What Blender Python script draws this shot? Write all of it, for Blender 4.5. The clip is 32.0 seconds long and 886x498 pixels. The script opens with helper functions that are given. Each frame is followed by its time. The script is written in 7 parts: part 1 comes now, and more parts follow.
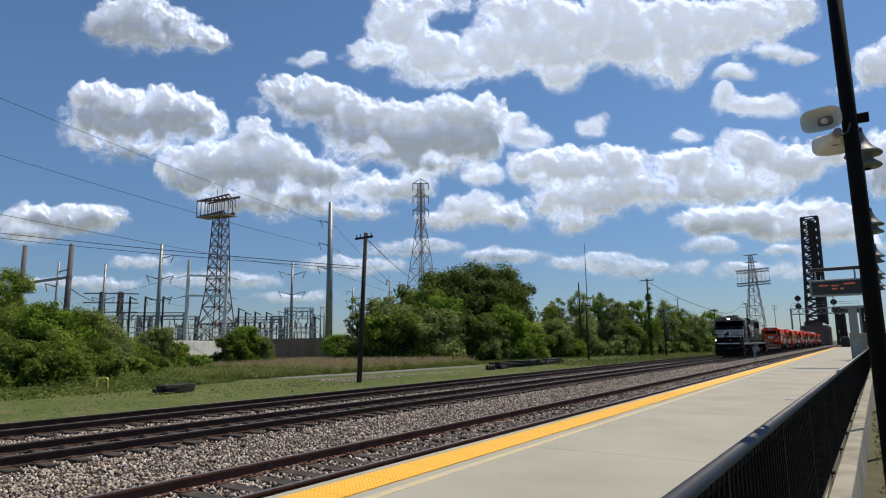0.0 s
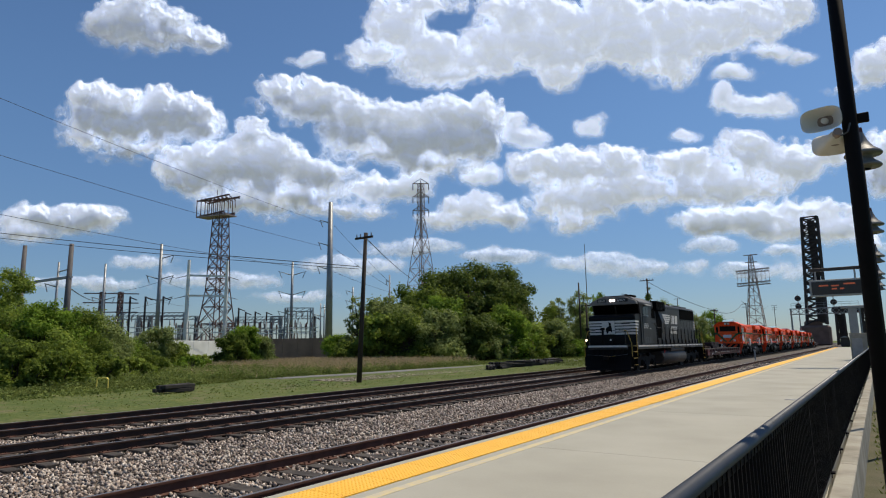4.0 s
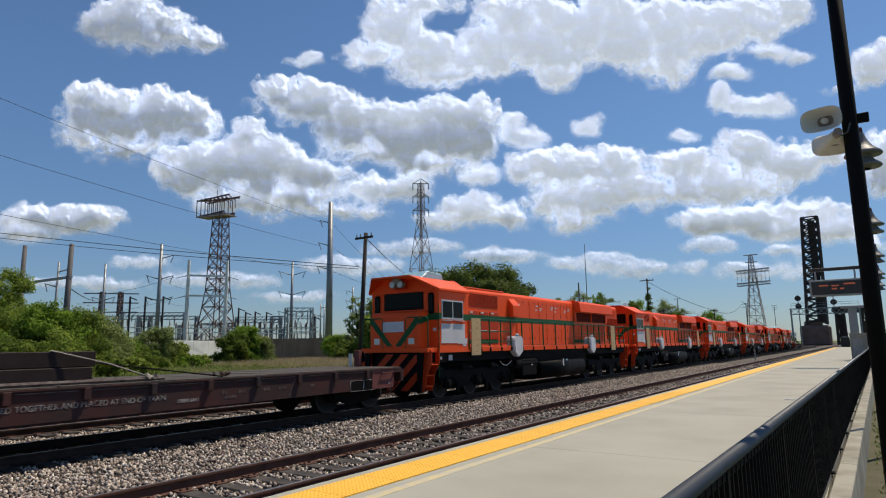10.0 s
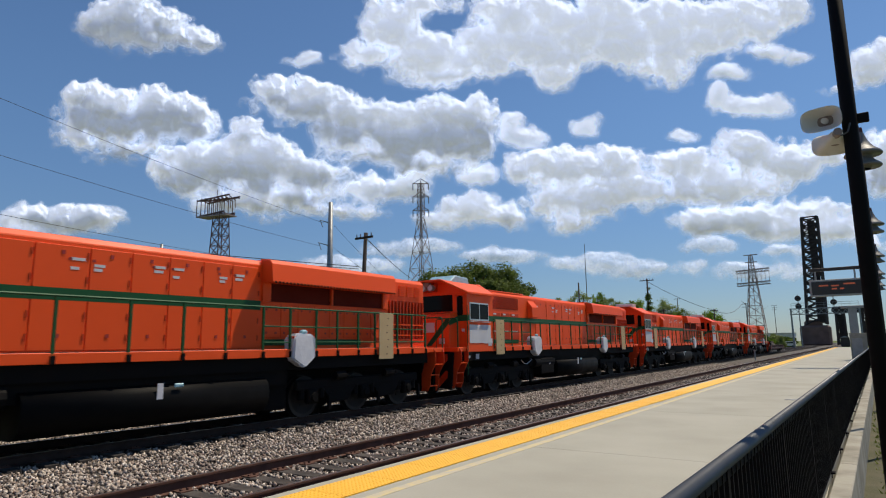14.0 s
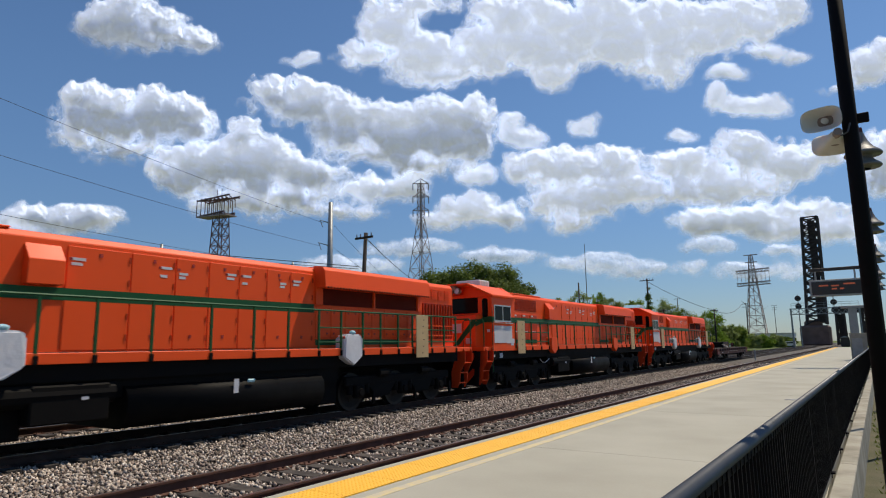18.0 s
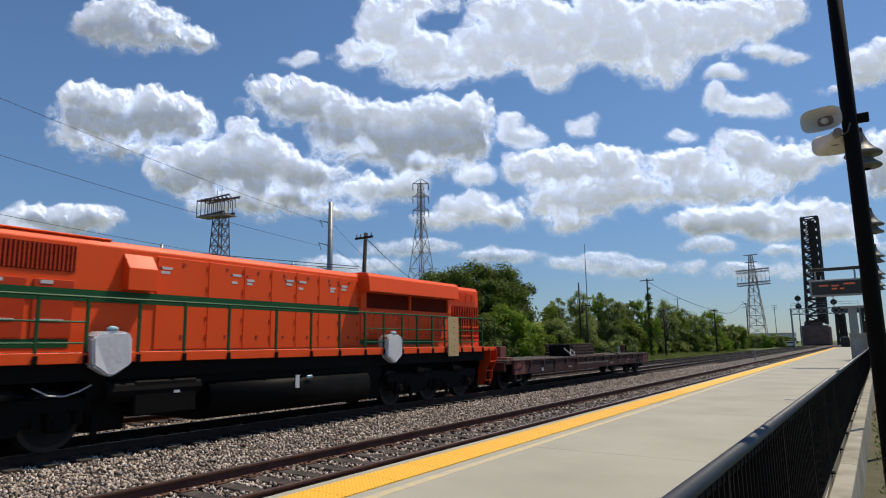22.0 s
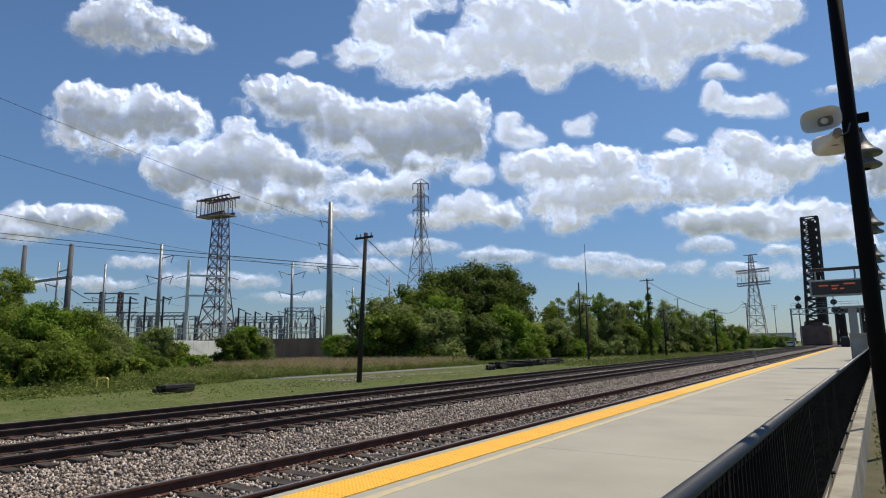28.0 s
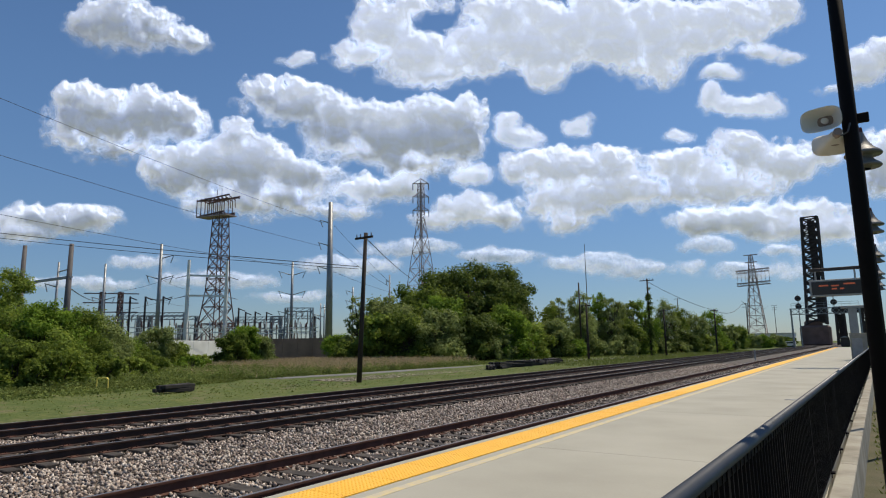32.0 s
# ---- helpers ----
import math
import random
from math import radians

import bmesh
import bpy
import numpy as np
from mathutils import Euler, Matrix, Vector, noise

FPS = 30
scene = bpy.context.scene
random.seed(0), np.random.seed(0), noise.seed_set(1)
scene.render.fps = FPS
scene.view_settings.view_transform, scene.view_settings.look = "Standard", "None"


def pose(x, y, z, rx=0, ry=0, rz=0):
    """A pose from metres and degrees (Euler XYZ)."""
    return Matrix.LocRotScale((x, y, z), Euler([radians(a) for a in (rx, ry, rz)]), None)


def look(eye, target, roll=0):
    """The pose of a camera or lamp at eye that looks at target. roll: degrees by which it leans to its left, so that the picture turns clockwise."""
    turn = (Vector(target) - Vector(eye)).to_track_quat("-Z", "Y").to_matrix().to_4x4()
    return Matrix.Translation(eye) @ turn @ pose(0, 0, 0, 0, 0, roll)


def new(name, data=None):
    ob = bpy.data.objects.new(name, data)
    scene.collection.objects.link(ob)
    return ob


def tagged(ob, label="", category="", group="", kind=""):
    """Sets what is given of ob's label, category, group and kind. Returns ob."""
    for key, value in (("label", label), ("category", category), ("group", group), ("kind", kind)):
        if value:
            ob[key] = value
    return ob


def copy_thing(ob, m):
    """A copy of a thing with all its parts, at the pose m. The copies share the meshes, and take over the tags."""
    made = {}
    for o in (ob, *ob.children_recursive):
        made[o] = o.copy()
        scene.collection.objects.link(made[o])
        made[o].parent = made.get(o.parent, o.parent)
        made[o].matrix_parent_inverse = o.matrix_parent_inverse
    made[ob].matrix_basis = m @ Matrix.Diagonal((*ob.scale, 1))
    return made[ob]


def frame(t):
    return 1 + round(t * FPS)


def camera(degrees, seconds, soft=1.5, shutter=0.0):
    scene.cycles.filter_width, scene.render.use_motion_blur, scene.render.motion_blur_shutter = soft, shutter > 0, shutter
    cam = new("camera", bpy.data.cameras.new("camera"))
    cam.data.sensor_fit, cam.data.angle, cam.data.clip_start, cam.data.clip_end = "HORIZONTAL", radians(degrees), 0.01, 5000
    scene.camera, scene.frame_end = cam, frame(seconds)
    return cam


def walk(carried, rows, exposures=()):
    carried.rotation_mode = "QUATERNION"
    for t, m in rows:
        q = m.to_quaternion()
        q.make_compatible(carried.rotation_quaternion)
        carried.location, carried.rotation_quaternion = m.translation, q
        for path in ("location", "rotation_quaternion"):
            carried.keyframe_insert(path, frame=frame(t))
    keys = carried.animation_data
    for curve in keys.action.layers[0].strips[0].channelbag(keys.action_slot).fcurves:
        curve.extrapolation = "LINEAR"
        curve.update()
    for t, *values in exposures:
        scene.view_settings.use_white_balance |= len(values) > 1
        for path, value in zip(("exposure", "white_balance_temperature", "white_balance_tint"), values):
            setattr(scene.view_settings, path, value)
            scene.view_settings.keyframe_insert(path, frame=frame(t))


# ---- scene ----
cam = camera(72.0, 32.0, soft=1.1, shutter=0.1)
EYE = pose(0, 0, 1.72, 99.018, 0.782, 34.223)
walk(cam, [(0.0, EYE), (32.0, EYE)], exposures=[(0.0, 0.0), (7.2, 0.0), (7.8, 0.17), (9.0, 0.14), (9.7, 0.0), (32.0, 0.0)])

# ---- light ----
world = bpy.data.worlds.new("sky")
scene.world = world
world.use_nodes = True
SUN = Vector((0.19, 0.43, 0.90)).normalized()
SUN_EL = math.asin(SUN.z)
SUN_AZ = math.atan2(SUN.x, SUN.y)
wt = world.node_tree
sky = wt.nodes.new("ShaderNodeTexSky")
sky.sky_type = "NISHITA"
sky.sun_disc = False
sky.sun_elevation = SUN_EL
sky.sun_rotation = SUN_AZ
sky.air_density, sky.dust_density, sky.ozone_density = 1.0, 0.22, 3.0
tint = wt.nodes.new("ShaderNodeMix")
tint.data_type, tint.blend_type = "RGBA", "MULTIPLY"
tint.inputs[0].default_value = 1.0
tint.inputs[7].default_value = (0.91, 1.10, 1.25, 1)
wt.links.new(sky.outputs[0], tint.inputs[6])
# haze dulls the sky a little towards the horizon
w_co, w_sep, w_ramp, haze = (wt.nodes.new(k) for k in ("ShaderNodeTexCoord", "ShaderNodeSeparateXYZ", "ShaderNodeMapRange", "ShaderNodeMix"))
wt.links.new(w_co.outputs["Generated"], w_sep.inputs[0])
wt.links.new(w_sep.outputs[2], w_ramp.inputs["Value"])
w_ramp.interpolation_type = "SMOOTHSTEP"
w_ramp.inputs["From Min"].default_value, w_ramp.inputs["From Max"].default_value = -0.05, 0.40
haze.data_type, haze.blend_type = "RGBA", "MIX"
haze.inputs[6].default_value, haze.inputs[7].default_value = (0.68, 0.655, 0.71, 1), (1.0, 1.0, 1.0, 1)
wt.links.new(w_ramp.outputs[0], haze.inputs[0])
dull = wt.nodes.new("ShaderNodeMix")
dull.data_type, dull.blend_type = "RGBA", "MULTIPLY"
dull.inputs[0].default_value = 1.0
wt.links.new(tint.outputs[2], dull.inputs[6])
wt.links.new(haze.outputs[2], dull.inputs[7])
wt.links.new(dull.outputs[2], wt.nodes["Background"].inputs[0])
wt.nodes["Background"].inputs[1].default_value = 0.081

sun_data = bpy.data.lights.new("sun", "SUN")
sun_data.energy, sun_data.angle, sun_data.color = 4.1, radians(0.53), (1.0, 0.885, 0.70)
sun = new("sun", sun_data)
sun.matrix_world = look(SUN * 100, (0, 0, 0))

# ---- materials ----
def material(name, color, rough=0.7, metal=0.0, vary=0.18, scale=3.0, fine=40.0, bump=0.15, dist=0.01, spread=0.0, second=None, spec=0.5):
    """Noise at two sizes shifts the colour; fine noise gives relief; spread varies it from object to object."""
    m = bpy.data.materials.new(name)
    m.use_nodes = True
    n, l = m.node_tree.nodes, m.node_tree.links
    bsdf = n["Principled BSDF"]
    co = n.new("ShaderNodeTexCoord")
    big, small = n.new("ShaderNodeTexNoise"), n.new("ShaderNodeTexNoise")
    for node, s in ((big, scale), (small, fine)):
        node.inputs["Scale"].default_value, node.inputs["Detail"].default_value = s, 5
        l.new(co.outputs["Object"], node.inputs["Vector"])
    mix = n.new("ShaderNodeMix")
    mix.data_type = "RGBA"
    a = Vector(color)
    b = Vector(second) if second else a * 0.45
    mix.inputs[6].default_value, mix.inputs[7].default_value = (*a, 1), (*b, 1)
    ramp = n.new("ShaderNodeMapRange")
    ramp.inputs["From Min"].default_value, ramp.inputs["From Max"].default_value = 0.38, 0.78
    l.new(big.outputs["Fac"], ramp.inputs["Value"])
    add = n.new("ShaderNodeMath")
    add.operation = "MULTIPLY_ADD"
    l.new(ramp.outputs[0], add.inputs[0])
    add.inputs[1].default_value = vary * 2
    sub = n.new("ShaderNodeMath")
    sub.operation = "MULTIPLY"
    l.new(small.outputs["Fac"], sub.inputs[0])
    sub.inputs[1].default_value = vary
    l.new(sub.outputs[0], add.inputs[2])
    fac = add.outputs[0]
    if spread:
        info = n.new("ShaderNodeObjectInfo")
        s2 = n.new("ShaderNodeMath")
        s2.operation = "MULTIPLY_ADD"
        l.new(info.outputs["Random"], s2.inputs[0])
        s2.inputs[1].default_value = spread
        l.new(fac, s2.inputs[2])
        fac = s2.outputs[0]
    l.new(fac, mix.inputs[0])
    l.new(mix.outputs[2], bsdf.inputs["Base Color"])
    rr = n.new("ShaderNodeMapRange")
    rr.inputs["To Min"].default_value, rr.inputs["To Max"].default_value = max(rough - 0.12, 0.03), min(rough + 0.12, 1)
    l.new(big.outputs["Fac"], rr.inputs["Value"])
    l.new(rr.outputs[0], bsdf.inputs["Roughness"])
    bsdf.inputs["Metallic"].default_value = metal
    bsdf.inputs["Specular IOR Level"].default_value = spec
    if bump:
        bp = n.new("ShaderNodeBump")
        bp.inputs["Strength"].default_value, bp.inputs["Distance"].default_value = bump, dist
        l.new(small.outputs["Fac"], bp.inputs["Height"])
        l.new(bp.outputs[0], bsdf.inputs["Normal"])
    return m


def glow(name, color, strength):
    m = bpy.data.materials.new(name)
    m.use_nodes = True
    b = m.node_tree.nodes["Principled BSDF"]
    b.inputs["Base Color"].default_value = (*color, 1)
    b.inputs["Emission Color"].default_value = (*color, 1)
    b.inputs["Emission Strength"].default_value = strength
    return m


def island_material(name, dark, light, rough=0.9, trans=0.0, patch=0.0):
    """Each loose piece of a mesh takes its own shade between two colours."""
    m = bpy.data.materials.new(name)
    m.use_nodes = True
    n, l = m.node_tree.nodes, m.node_tree.links
    bsdf = n["Principled BSDF"]
    geo = n.new("ShaderNodeNewGeometry")
    ramp = n.new("ShaderNodeMix")
    ramp.data_type = "RGBA"
    ramp.inputs[6].default_value, ramp.inputs[7].default_value = (*dark, 1), (*light, 1)
    if patch:
        co, tex, mad = n.new("ShaderNodeTexCoord"), n.new("ShaderNodeTexNoise"), n.new("ShaderNodeMath")
        tex.inputs["Scale"].default_value, tex.inputs["Detail"].default_value = patch, 3
        l.new(co.outputs["Object"], tex.inputs["Vector"])
        stretch = n.new("ShaderNodeMapRange")
        stretch.inputs["From Min"].default_value, stretch.inputs["From Max"].default_value = 0.35, 0.65
        stretch.inputs["To Min"].default_value, stretch.inputs["To Max"].default_value = -0.25, 0.55
        l.new(tex.outputs["Fac"], stretch.inputs["Value"])
        mad.operation, mad.inputs[1].default_value, mad.use_clamp = "MULTIPLY_ADD", 0.65, True
        l.new(geo.outputs["Random Per Island"], mad.inputs[0])
        l.new(stretch.outputs[0], mad.inputs[2])
        l.new(mad.outputs[0], ramp.inputs[0])
    else:
        l.new(geo.outputs["Random Per Island"], ramp.inputs[0])
    l.new(ramp.outputs[2], bsdf.inputs["Base Color"])
    bsdf.inputs["Roughness"].default_value = rough
    bsdf.inputs["Specular IOR Level"].default_value = 0.25
    if trans:
        tr, mx = n.new("ShaderNodeBsdfTranslucent"), n.new("ShaderNodeMixShader")
        l.new(ramp.outputs[2], tr.inputs[0])
        mx.inputs[0].default_value = trans
        l.new(bsdf.outputs[0], mx.inputs[1])
        l.new(tr.outputs[0], mx.inputs[2])
        l.new(mx.outputs[0], n["Material Output"].inputs[0])
    return m


GRASS_SOIL = bpy.data.materials.new("grass_soil")
GRASS_SOIL.use_nodes = True
gn, gl = GRASS_SOIL.node_tree.nodes, GRASS_SOIL.node_tree.links
g_co = gn.new("ShaderNodeTexCoord")
g_tone = None
# bare patches, mown swathes, tufts and single blades
for g_scale, g_low, g_high, g_color in ((0.09, 0.42, 0.62, (0.112, 0.132, 0.032, 1)), (0.45, 0.45, 0.62, (0.150, 0.148, 0.055, 1)), (2.6, 0.44, 0.60, (0.040, 0.072, 0.014, 1)), (11.0, 0.48, 0.62, (0.165, 0.185, 0.056, 1)), (0.9, 0.56, 0.68, (0.170, 0.142, 0.085, 1)), (5.0, 0.52, 0.66, (0.058, 0.092, 0.018, 1))):
    g_tex, g_map, g_mix = gn.new("ShaderNodeTexNoise"), gn.new("ShaderNodeMapRange"), gn.new("ShaderNodeMix")
    g_tex.inputs["Scale"].default_value, g_tex.inputs["Detail"].default_value, g_tex.inputs["Roughness"].default_value = g_scale, 6, 0.62
    gl.new(g_co.outputs["Object"], g_tex.inputs["Vector"])
    g_map.inputs["From Min"].default_value, g_map.inputs["From Max"].default_value, g_map.inputs["To Max"].default_value = g_low, g_high, 0.8
    gl.new(g_tex.outputs["Fac"], g_map.inputs["Value"])
    g_mix.data_type = "RGBA"
    g_mix.inputs[6].default_value, g_mix.inputs[7].default_value = (0.077, 0.108, 0.024, 1), g_color
    gl.new(g_map.outputs[0], g_mix.inputs[0])
    if g_tone:
        gl.new(g_tone, g_mix.inputs[6])
    g_tone = g_mix.outputs[2]
gl.new(g_tone, gn["Principled BSDF"].inputs["Base Color"])
gn["Principled BSDF"].inputs["Roughness"].default_value, gn["Principled BSDF"].inputs["Specular IOR Level"].default_value = 0.95, 0.2
g_bump = gn.new("ShaderNodeBump")
g_bump.inputs["Strength"].default_value, g_bump.inputs["Distance"].default_value = 0.6, 0.06
gl.new(g_tex.outputs["Fac"], g_bump.inputs["Height"])
gl.new(g_bump.outputs[0], gn["Principled BSDF"].inputs["Normal"])
BALLAST_BED = material("ballast_bed", (0.15, 0.125, 0.10), 0.95, vary=0.5, scale=6, fine=30, bump=1.0, dist=0.04, second=(0.06, 0.055, 0.05))
STONE = island_material("ballast_stone", (0.05, 0.043, 0.037), (0.60, 0.56, 0.50))
sn, sl = STONE.node_tree.nodes, STONE.node_tree.links
s_ramp, s_geo = sn.new("ShaderNodeValToRGB"), sn.new("ShaderNodeNewGeometry")
s_ramp.color_ramp.elements[0].color, s_ramp.color_ramp.elements[1].color = (0.086, 0.064, 0.051, 1), (0.711, 0.630, 0.550, 1)
for at, tone in ((0.22, (0.172, 0.144, 0.127, 1)), (0.45, (0.344, 0.260, 0.204, 1)), (0.62, (0.321, 0.282, 0.253, 1)), (0.82, (0.493, 0.414, 0.341, 1))):
    s_ramp.color_ramp.elements.new(at).color = tone
sl.new(s_geo.outputs["Random Per Island"], s_ramp.inputs[0])
sl.new(s_ramp.outputs[0], sn["Principled BSDF"].inputs["Base Color"])
CONCRETE = material("platform_concrete", (0.405, 0.388, 0.322), 0.85, vary=0.32, scale=0.5, fine=30, bump=0.08, dist=0.004, second=(0.285, 0.272, 0.222))
CURB_CONC = material("curb_concrete", (0.40, 0.375, 0.31), 0.9, vary=0.4, scale=2, fine=25, bump=0.2, second=(0.20, 0.18, 0.14))
YELLOW = material("tactile_yellow", (0.92, 0.50, 0.04), 0.6, vary=0.12, scale=1.2, fine=30, bump=0.05, second=(0.75, 0.38, 0.03))
LINE_YELLOW = material("faded_yellow_paint", (0.62, 0.50, 0.22), 0.8, vary=0.5, scale=6, fine=30, bump=0.03, second=(0.46, 0.43, 0.36))
RAIL_RUST = material("rail_rust", (0.125, 0.062, 0.044), 0.85, vary=0.3, scale=3, fine=60, bump=0.2, dist=0.003, spec=0.2)
RAIL_DARK = material("rail_dark_steel", (0.060, 0.037, 0.028), 0.8, vary=0.3, scale=3, fine=60, bump=0.2, dist=0.003, spec=0.25)
RAIL_TOP = material("rail_worn_steel", (0.32, 0.29, 0.27), 0.35, metal=0.9, vary=0.2, scale=2, fine=60, bump=0.03)
TIE = material("tie_wood", (0.085, 0.07, 0.058), 0.9, vary=0.4, scale=4, fine=40, bump=0.5, spread=0.3, second=(0.03, 0.024, 0.02))
BLACK_METAL = material("black_painted_steel", (0.009, 0.0075, 0.0075), 0.7, vary=0.2, scale=3, fine=80, bump=0.02, spec=0.1)
TOWER_DARK = material("dark_rusty_steel", (0.145, 0.085, 0.078), 0.75, vary=0.3, scale=0.4, fine=5, bump=0.0)
HANDRAIL = material("dark_handrail", (0.15, 0.155, 0.165), 0.45, metal=0.3, vary=0.2, scale=3, fine=80, bump=0.02)
GALV = material("galvanised_steel", (0.30, 0.31, 0.32), 0.5, metal=0.5, vary=0.25, scale=0.6, fine=12, bump=0.03)
# pale steel; part of the lightness is distance haze put into the colour
TOWER_STEEL = material("tower_steel", (0.40, 0.31, 0.28), 0.7, metal=0.1, vary=0.3, scale=0.4, fine=5, bump=0.0)
BRIDGE_STEEL = material("bridge_steel", (0.052, 0.037, 0.035), 0.7, vary=0.3, scale=0.4, fine=5, bump=0.0)
POLE_WOOD = material("creosoted_pole", (0.045, 0.032, 0.025), 0.9, vary=0.4, scale=1.5, fine=20, bump=0.4)
WIRE = material("wire", (0.06, 0.06, 0.065), 0.6, bump=0)
BARK = material("bark", (0.09, 0.07, 0.05), 0.95, vary=0.4, scale=3, fine=18, bump=0.6, dist=0.03)
LEAF = island_material("leaf", (0.073, 0.116, 0.015), (0.242, 0.312, 0.048), 0.75, 0.5, 0.45)
LEAF_PALE = island_material("leaf_pale", (0.128, 0.172, 0.048), (0.355, 0.414, 0.140), 0.75, 0.5, 0.5)
LEAF_FRESH = island_material("leaf_fresh", (0.092, 0.161, 0.013), (0.258, 0.386, 0.043), 0.75, 0.5, 0.5)
LEAF_LIGHT = island_material("leaf_light", (0.128, 0.187, 0.024), (0.365, 0.451, 0.075), 0.7, 0.5, 0.6)
LEAF_DARK = island_material("leaf_dark", (0.054, 0.086, 0.014), (0.172, 0.226, 0.044), 0.7, 0.45, 0.35)
BLADE = island_material("grass_blade", (0.115, 0.142, 0.032), (0.200, 0.232, 0.062), 0.85, 0.4, 0.5)
WALL_WHITE = material("white_wall", (0.80, 0.79, 0.75), 0.8, vary=0.2, scale=0.4, fine=6, bump=0.05)
WALL_BROWN = material("brown_wall", (0.30, 0.19, 0.14), 0.85, vary=0.3, scale=0.4, fine=6, bump=0.05)

# ---- mesh tools ----
def box(bm, c, s, bevel=0.0):
    """An upright box: centre c, full size s, edges rounded by bevel."""
    r = bmesh.ops.create_cube(bm, size=1, matrix=Matrix.LocRotScale(c, None, s))
    if bevel:
        es = list({e for v in r["verts"] for e in v.link_edges})
        bmesh.ops.bevel(bm, geom=es, offset=bevel, segments=1, affect="EDGES", profile=0.5)


def beam(bm, p, q, w, h=None):
    """A square or flat bar from p to q."""
    p, q = Vector(p), Vector(q)
    d = q - p
    m = Matrix.Translation((p + q) / 2) @ d.to_track_quat("Z", "Y").to_matrix().to_4x4() @ Matrix.Diagonal((w, h or w, d.length, 1))
    bmesh.ops.create_cube(bm, size=1, matrix=m)


def rod(bm, p, q, r0, r1=None, seg=8, caps=True):
    """A round bar from p to q, tapering from r0 to r1."""
    p, q = Vector(p), Vector(q)
    d = q - p
    m = Matrix.Translation((p + q) / 2) @ d.to_track_quat("Z", "Y").to_matrix().to_4x4()
    bmesh.ops.create_cone(bm, cap_ends=caps, segments=seg, radius1=r0, radius2=r0 if r1 is None else r1, depth=d.length, matrix=m)


def pipe(bm, pts, r, seg=6):
    """One continuous bent tube through pts."""
    pts = [Vector(p) for p in pts]
    rings = []
    for i, p in enumerate(pts):
        d = (pts[min(i + 1, len(pts) - 1)] - pts[max(i - 1, 0)]).normalized()
        q = d.to_track_quat("Z", "Y").to_matrix()
        ring = [bm.verts.new(p + q @ Vector((r * math.cos(6.2832 * k / seg), r * math.sin(6.2832 * k / seg), 0))) for k in range(seg)]
        if rings:
            near = min(range(seg), key=lambda k: (ring[k].co - p - (rings[-1][0].co - pts[i - 1])).length)
            ring = ring[near:] + ring[:near]
        rings.append(ring)
    for a, b in zip(rings, rings[1:]):
        for k in range(seg):
            bm.faces.new((a[k], a[(k + 1) % seg], b[(k + 1) % seg], b[k]))
    bm.faces.new(rings[0][::-1])
    bm.faces.new(rings[-1])


def prism(bm, outline, axis, a, b):
    """An outline in the other two axes, drawn out along axis from a to b."""
    def at(u, v, w):
        return {"x": (w, u, v), "y": (u, w, v), "z": (u, v, w)}[axis]
    lo = [bm.verts.new(at(u, v, a)) for u, v in outline]
    hi = [bm.verts.new(at(u, v, b)) for u, v in outline]
    k = len(outline)
    for i in range(k):
        bm.faces.new((lo[i], lo[(i + 1) % k], hi[(i + 1) % k], hi[i]))
    bm.faces.new(lo[::-1])
    bm.faces.new(hi)
    bmesh.ops.recalc_face_normals(bm, faces=bm.faces[:])


def mesh_of(name, bm, mat, smooth=False):
    me = bpy.data.meshes.new(name)
    bm.to_mesh(me)
    bm.free()
    me.materials.append(mat)
    if smooth:
        for p in me.polygons:
            p.use_smooth = True
    return me


def part(name, bm, mat, parent=None, label="", smooth=False):
    ob = new(name, mesh_of(name, bm, mat, smooth))
    ob.parent = parent
    return tagged(ob, label)


def share(name, me, parent, loc=(0, 0, 0), rz=0.0):
    """One more object on the same mesh."""
    ob = new(name, me)
    ob.parent = parent
    ob.location = loc
    ob.rotation_euler = (0, 0, rz)
    return ob


def thing(name, loc, label, category, group="", kind="", rz=0.0):
    ob = new(name)
    ob.empty_display_size = 0.2
    ob.location = loc
    ob.rotation_euler = (0, 0, radians(rz))
    return tagged(ob, label, category, group, kind)


def soup(name, verts, sides, mat, parent=None):
    """Loose polygons of equal side count from an array (n, sides, 3)."""
    v = np.asarray(verts, dtype=np.float32).reshape(-1, 3)
    n = len(v) // sides
    me = bpy.data.meshes.new(name)
    me.vertices.add(len(v))
    me.vertices.foreach_set("co", v.ravel())
    me.loops.add(len(v))
    me.loops.foreach_set("vertex_index", np.arange(len(v), dtype=np.int32))
    me.polygons.add(n)
    me.polygons.foreach_set("loop_start", np.arange(0, len(v), sides, dtype=np.int32))
    me.update(calc_edges=True)
    me.validate()
    me.materials.append(mat)
    if name is None:
        return me
    ob = new(name, me)
    ob.parent = parent
    return ob

# ---- ground, tracks, platform ----
rng = np.random.default_rng(7)
TRACKS = {"far": -16.68, "middle": -12.68, "near": -7.02}
GROUND = -0.50

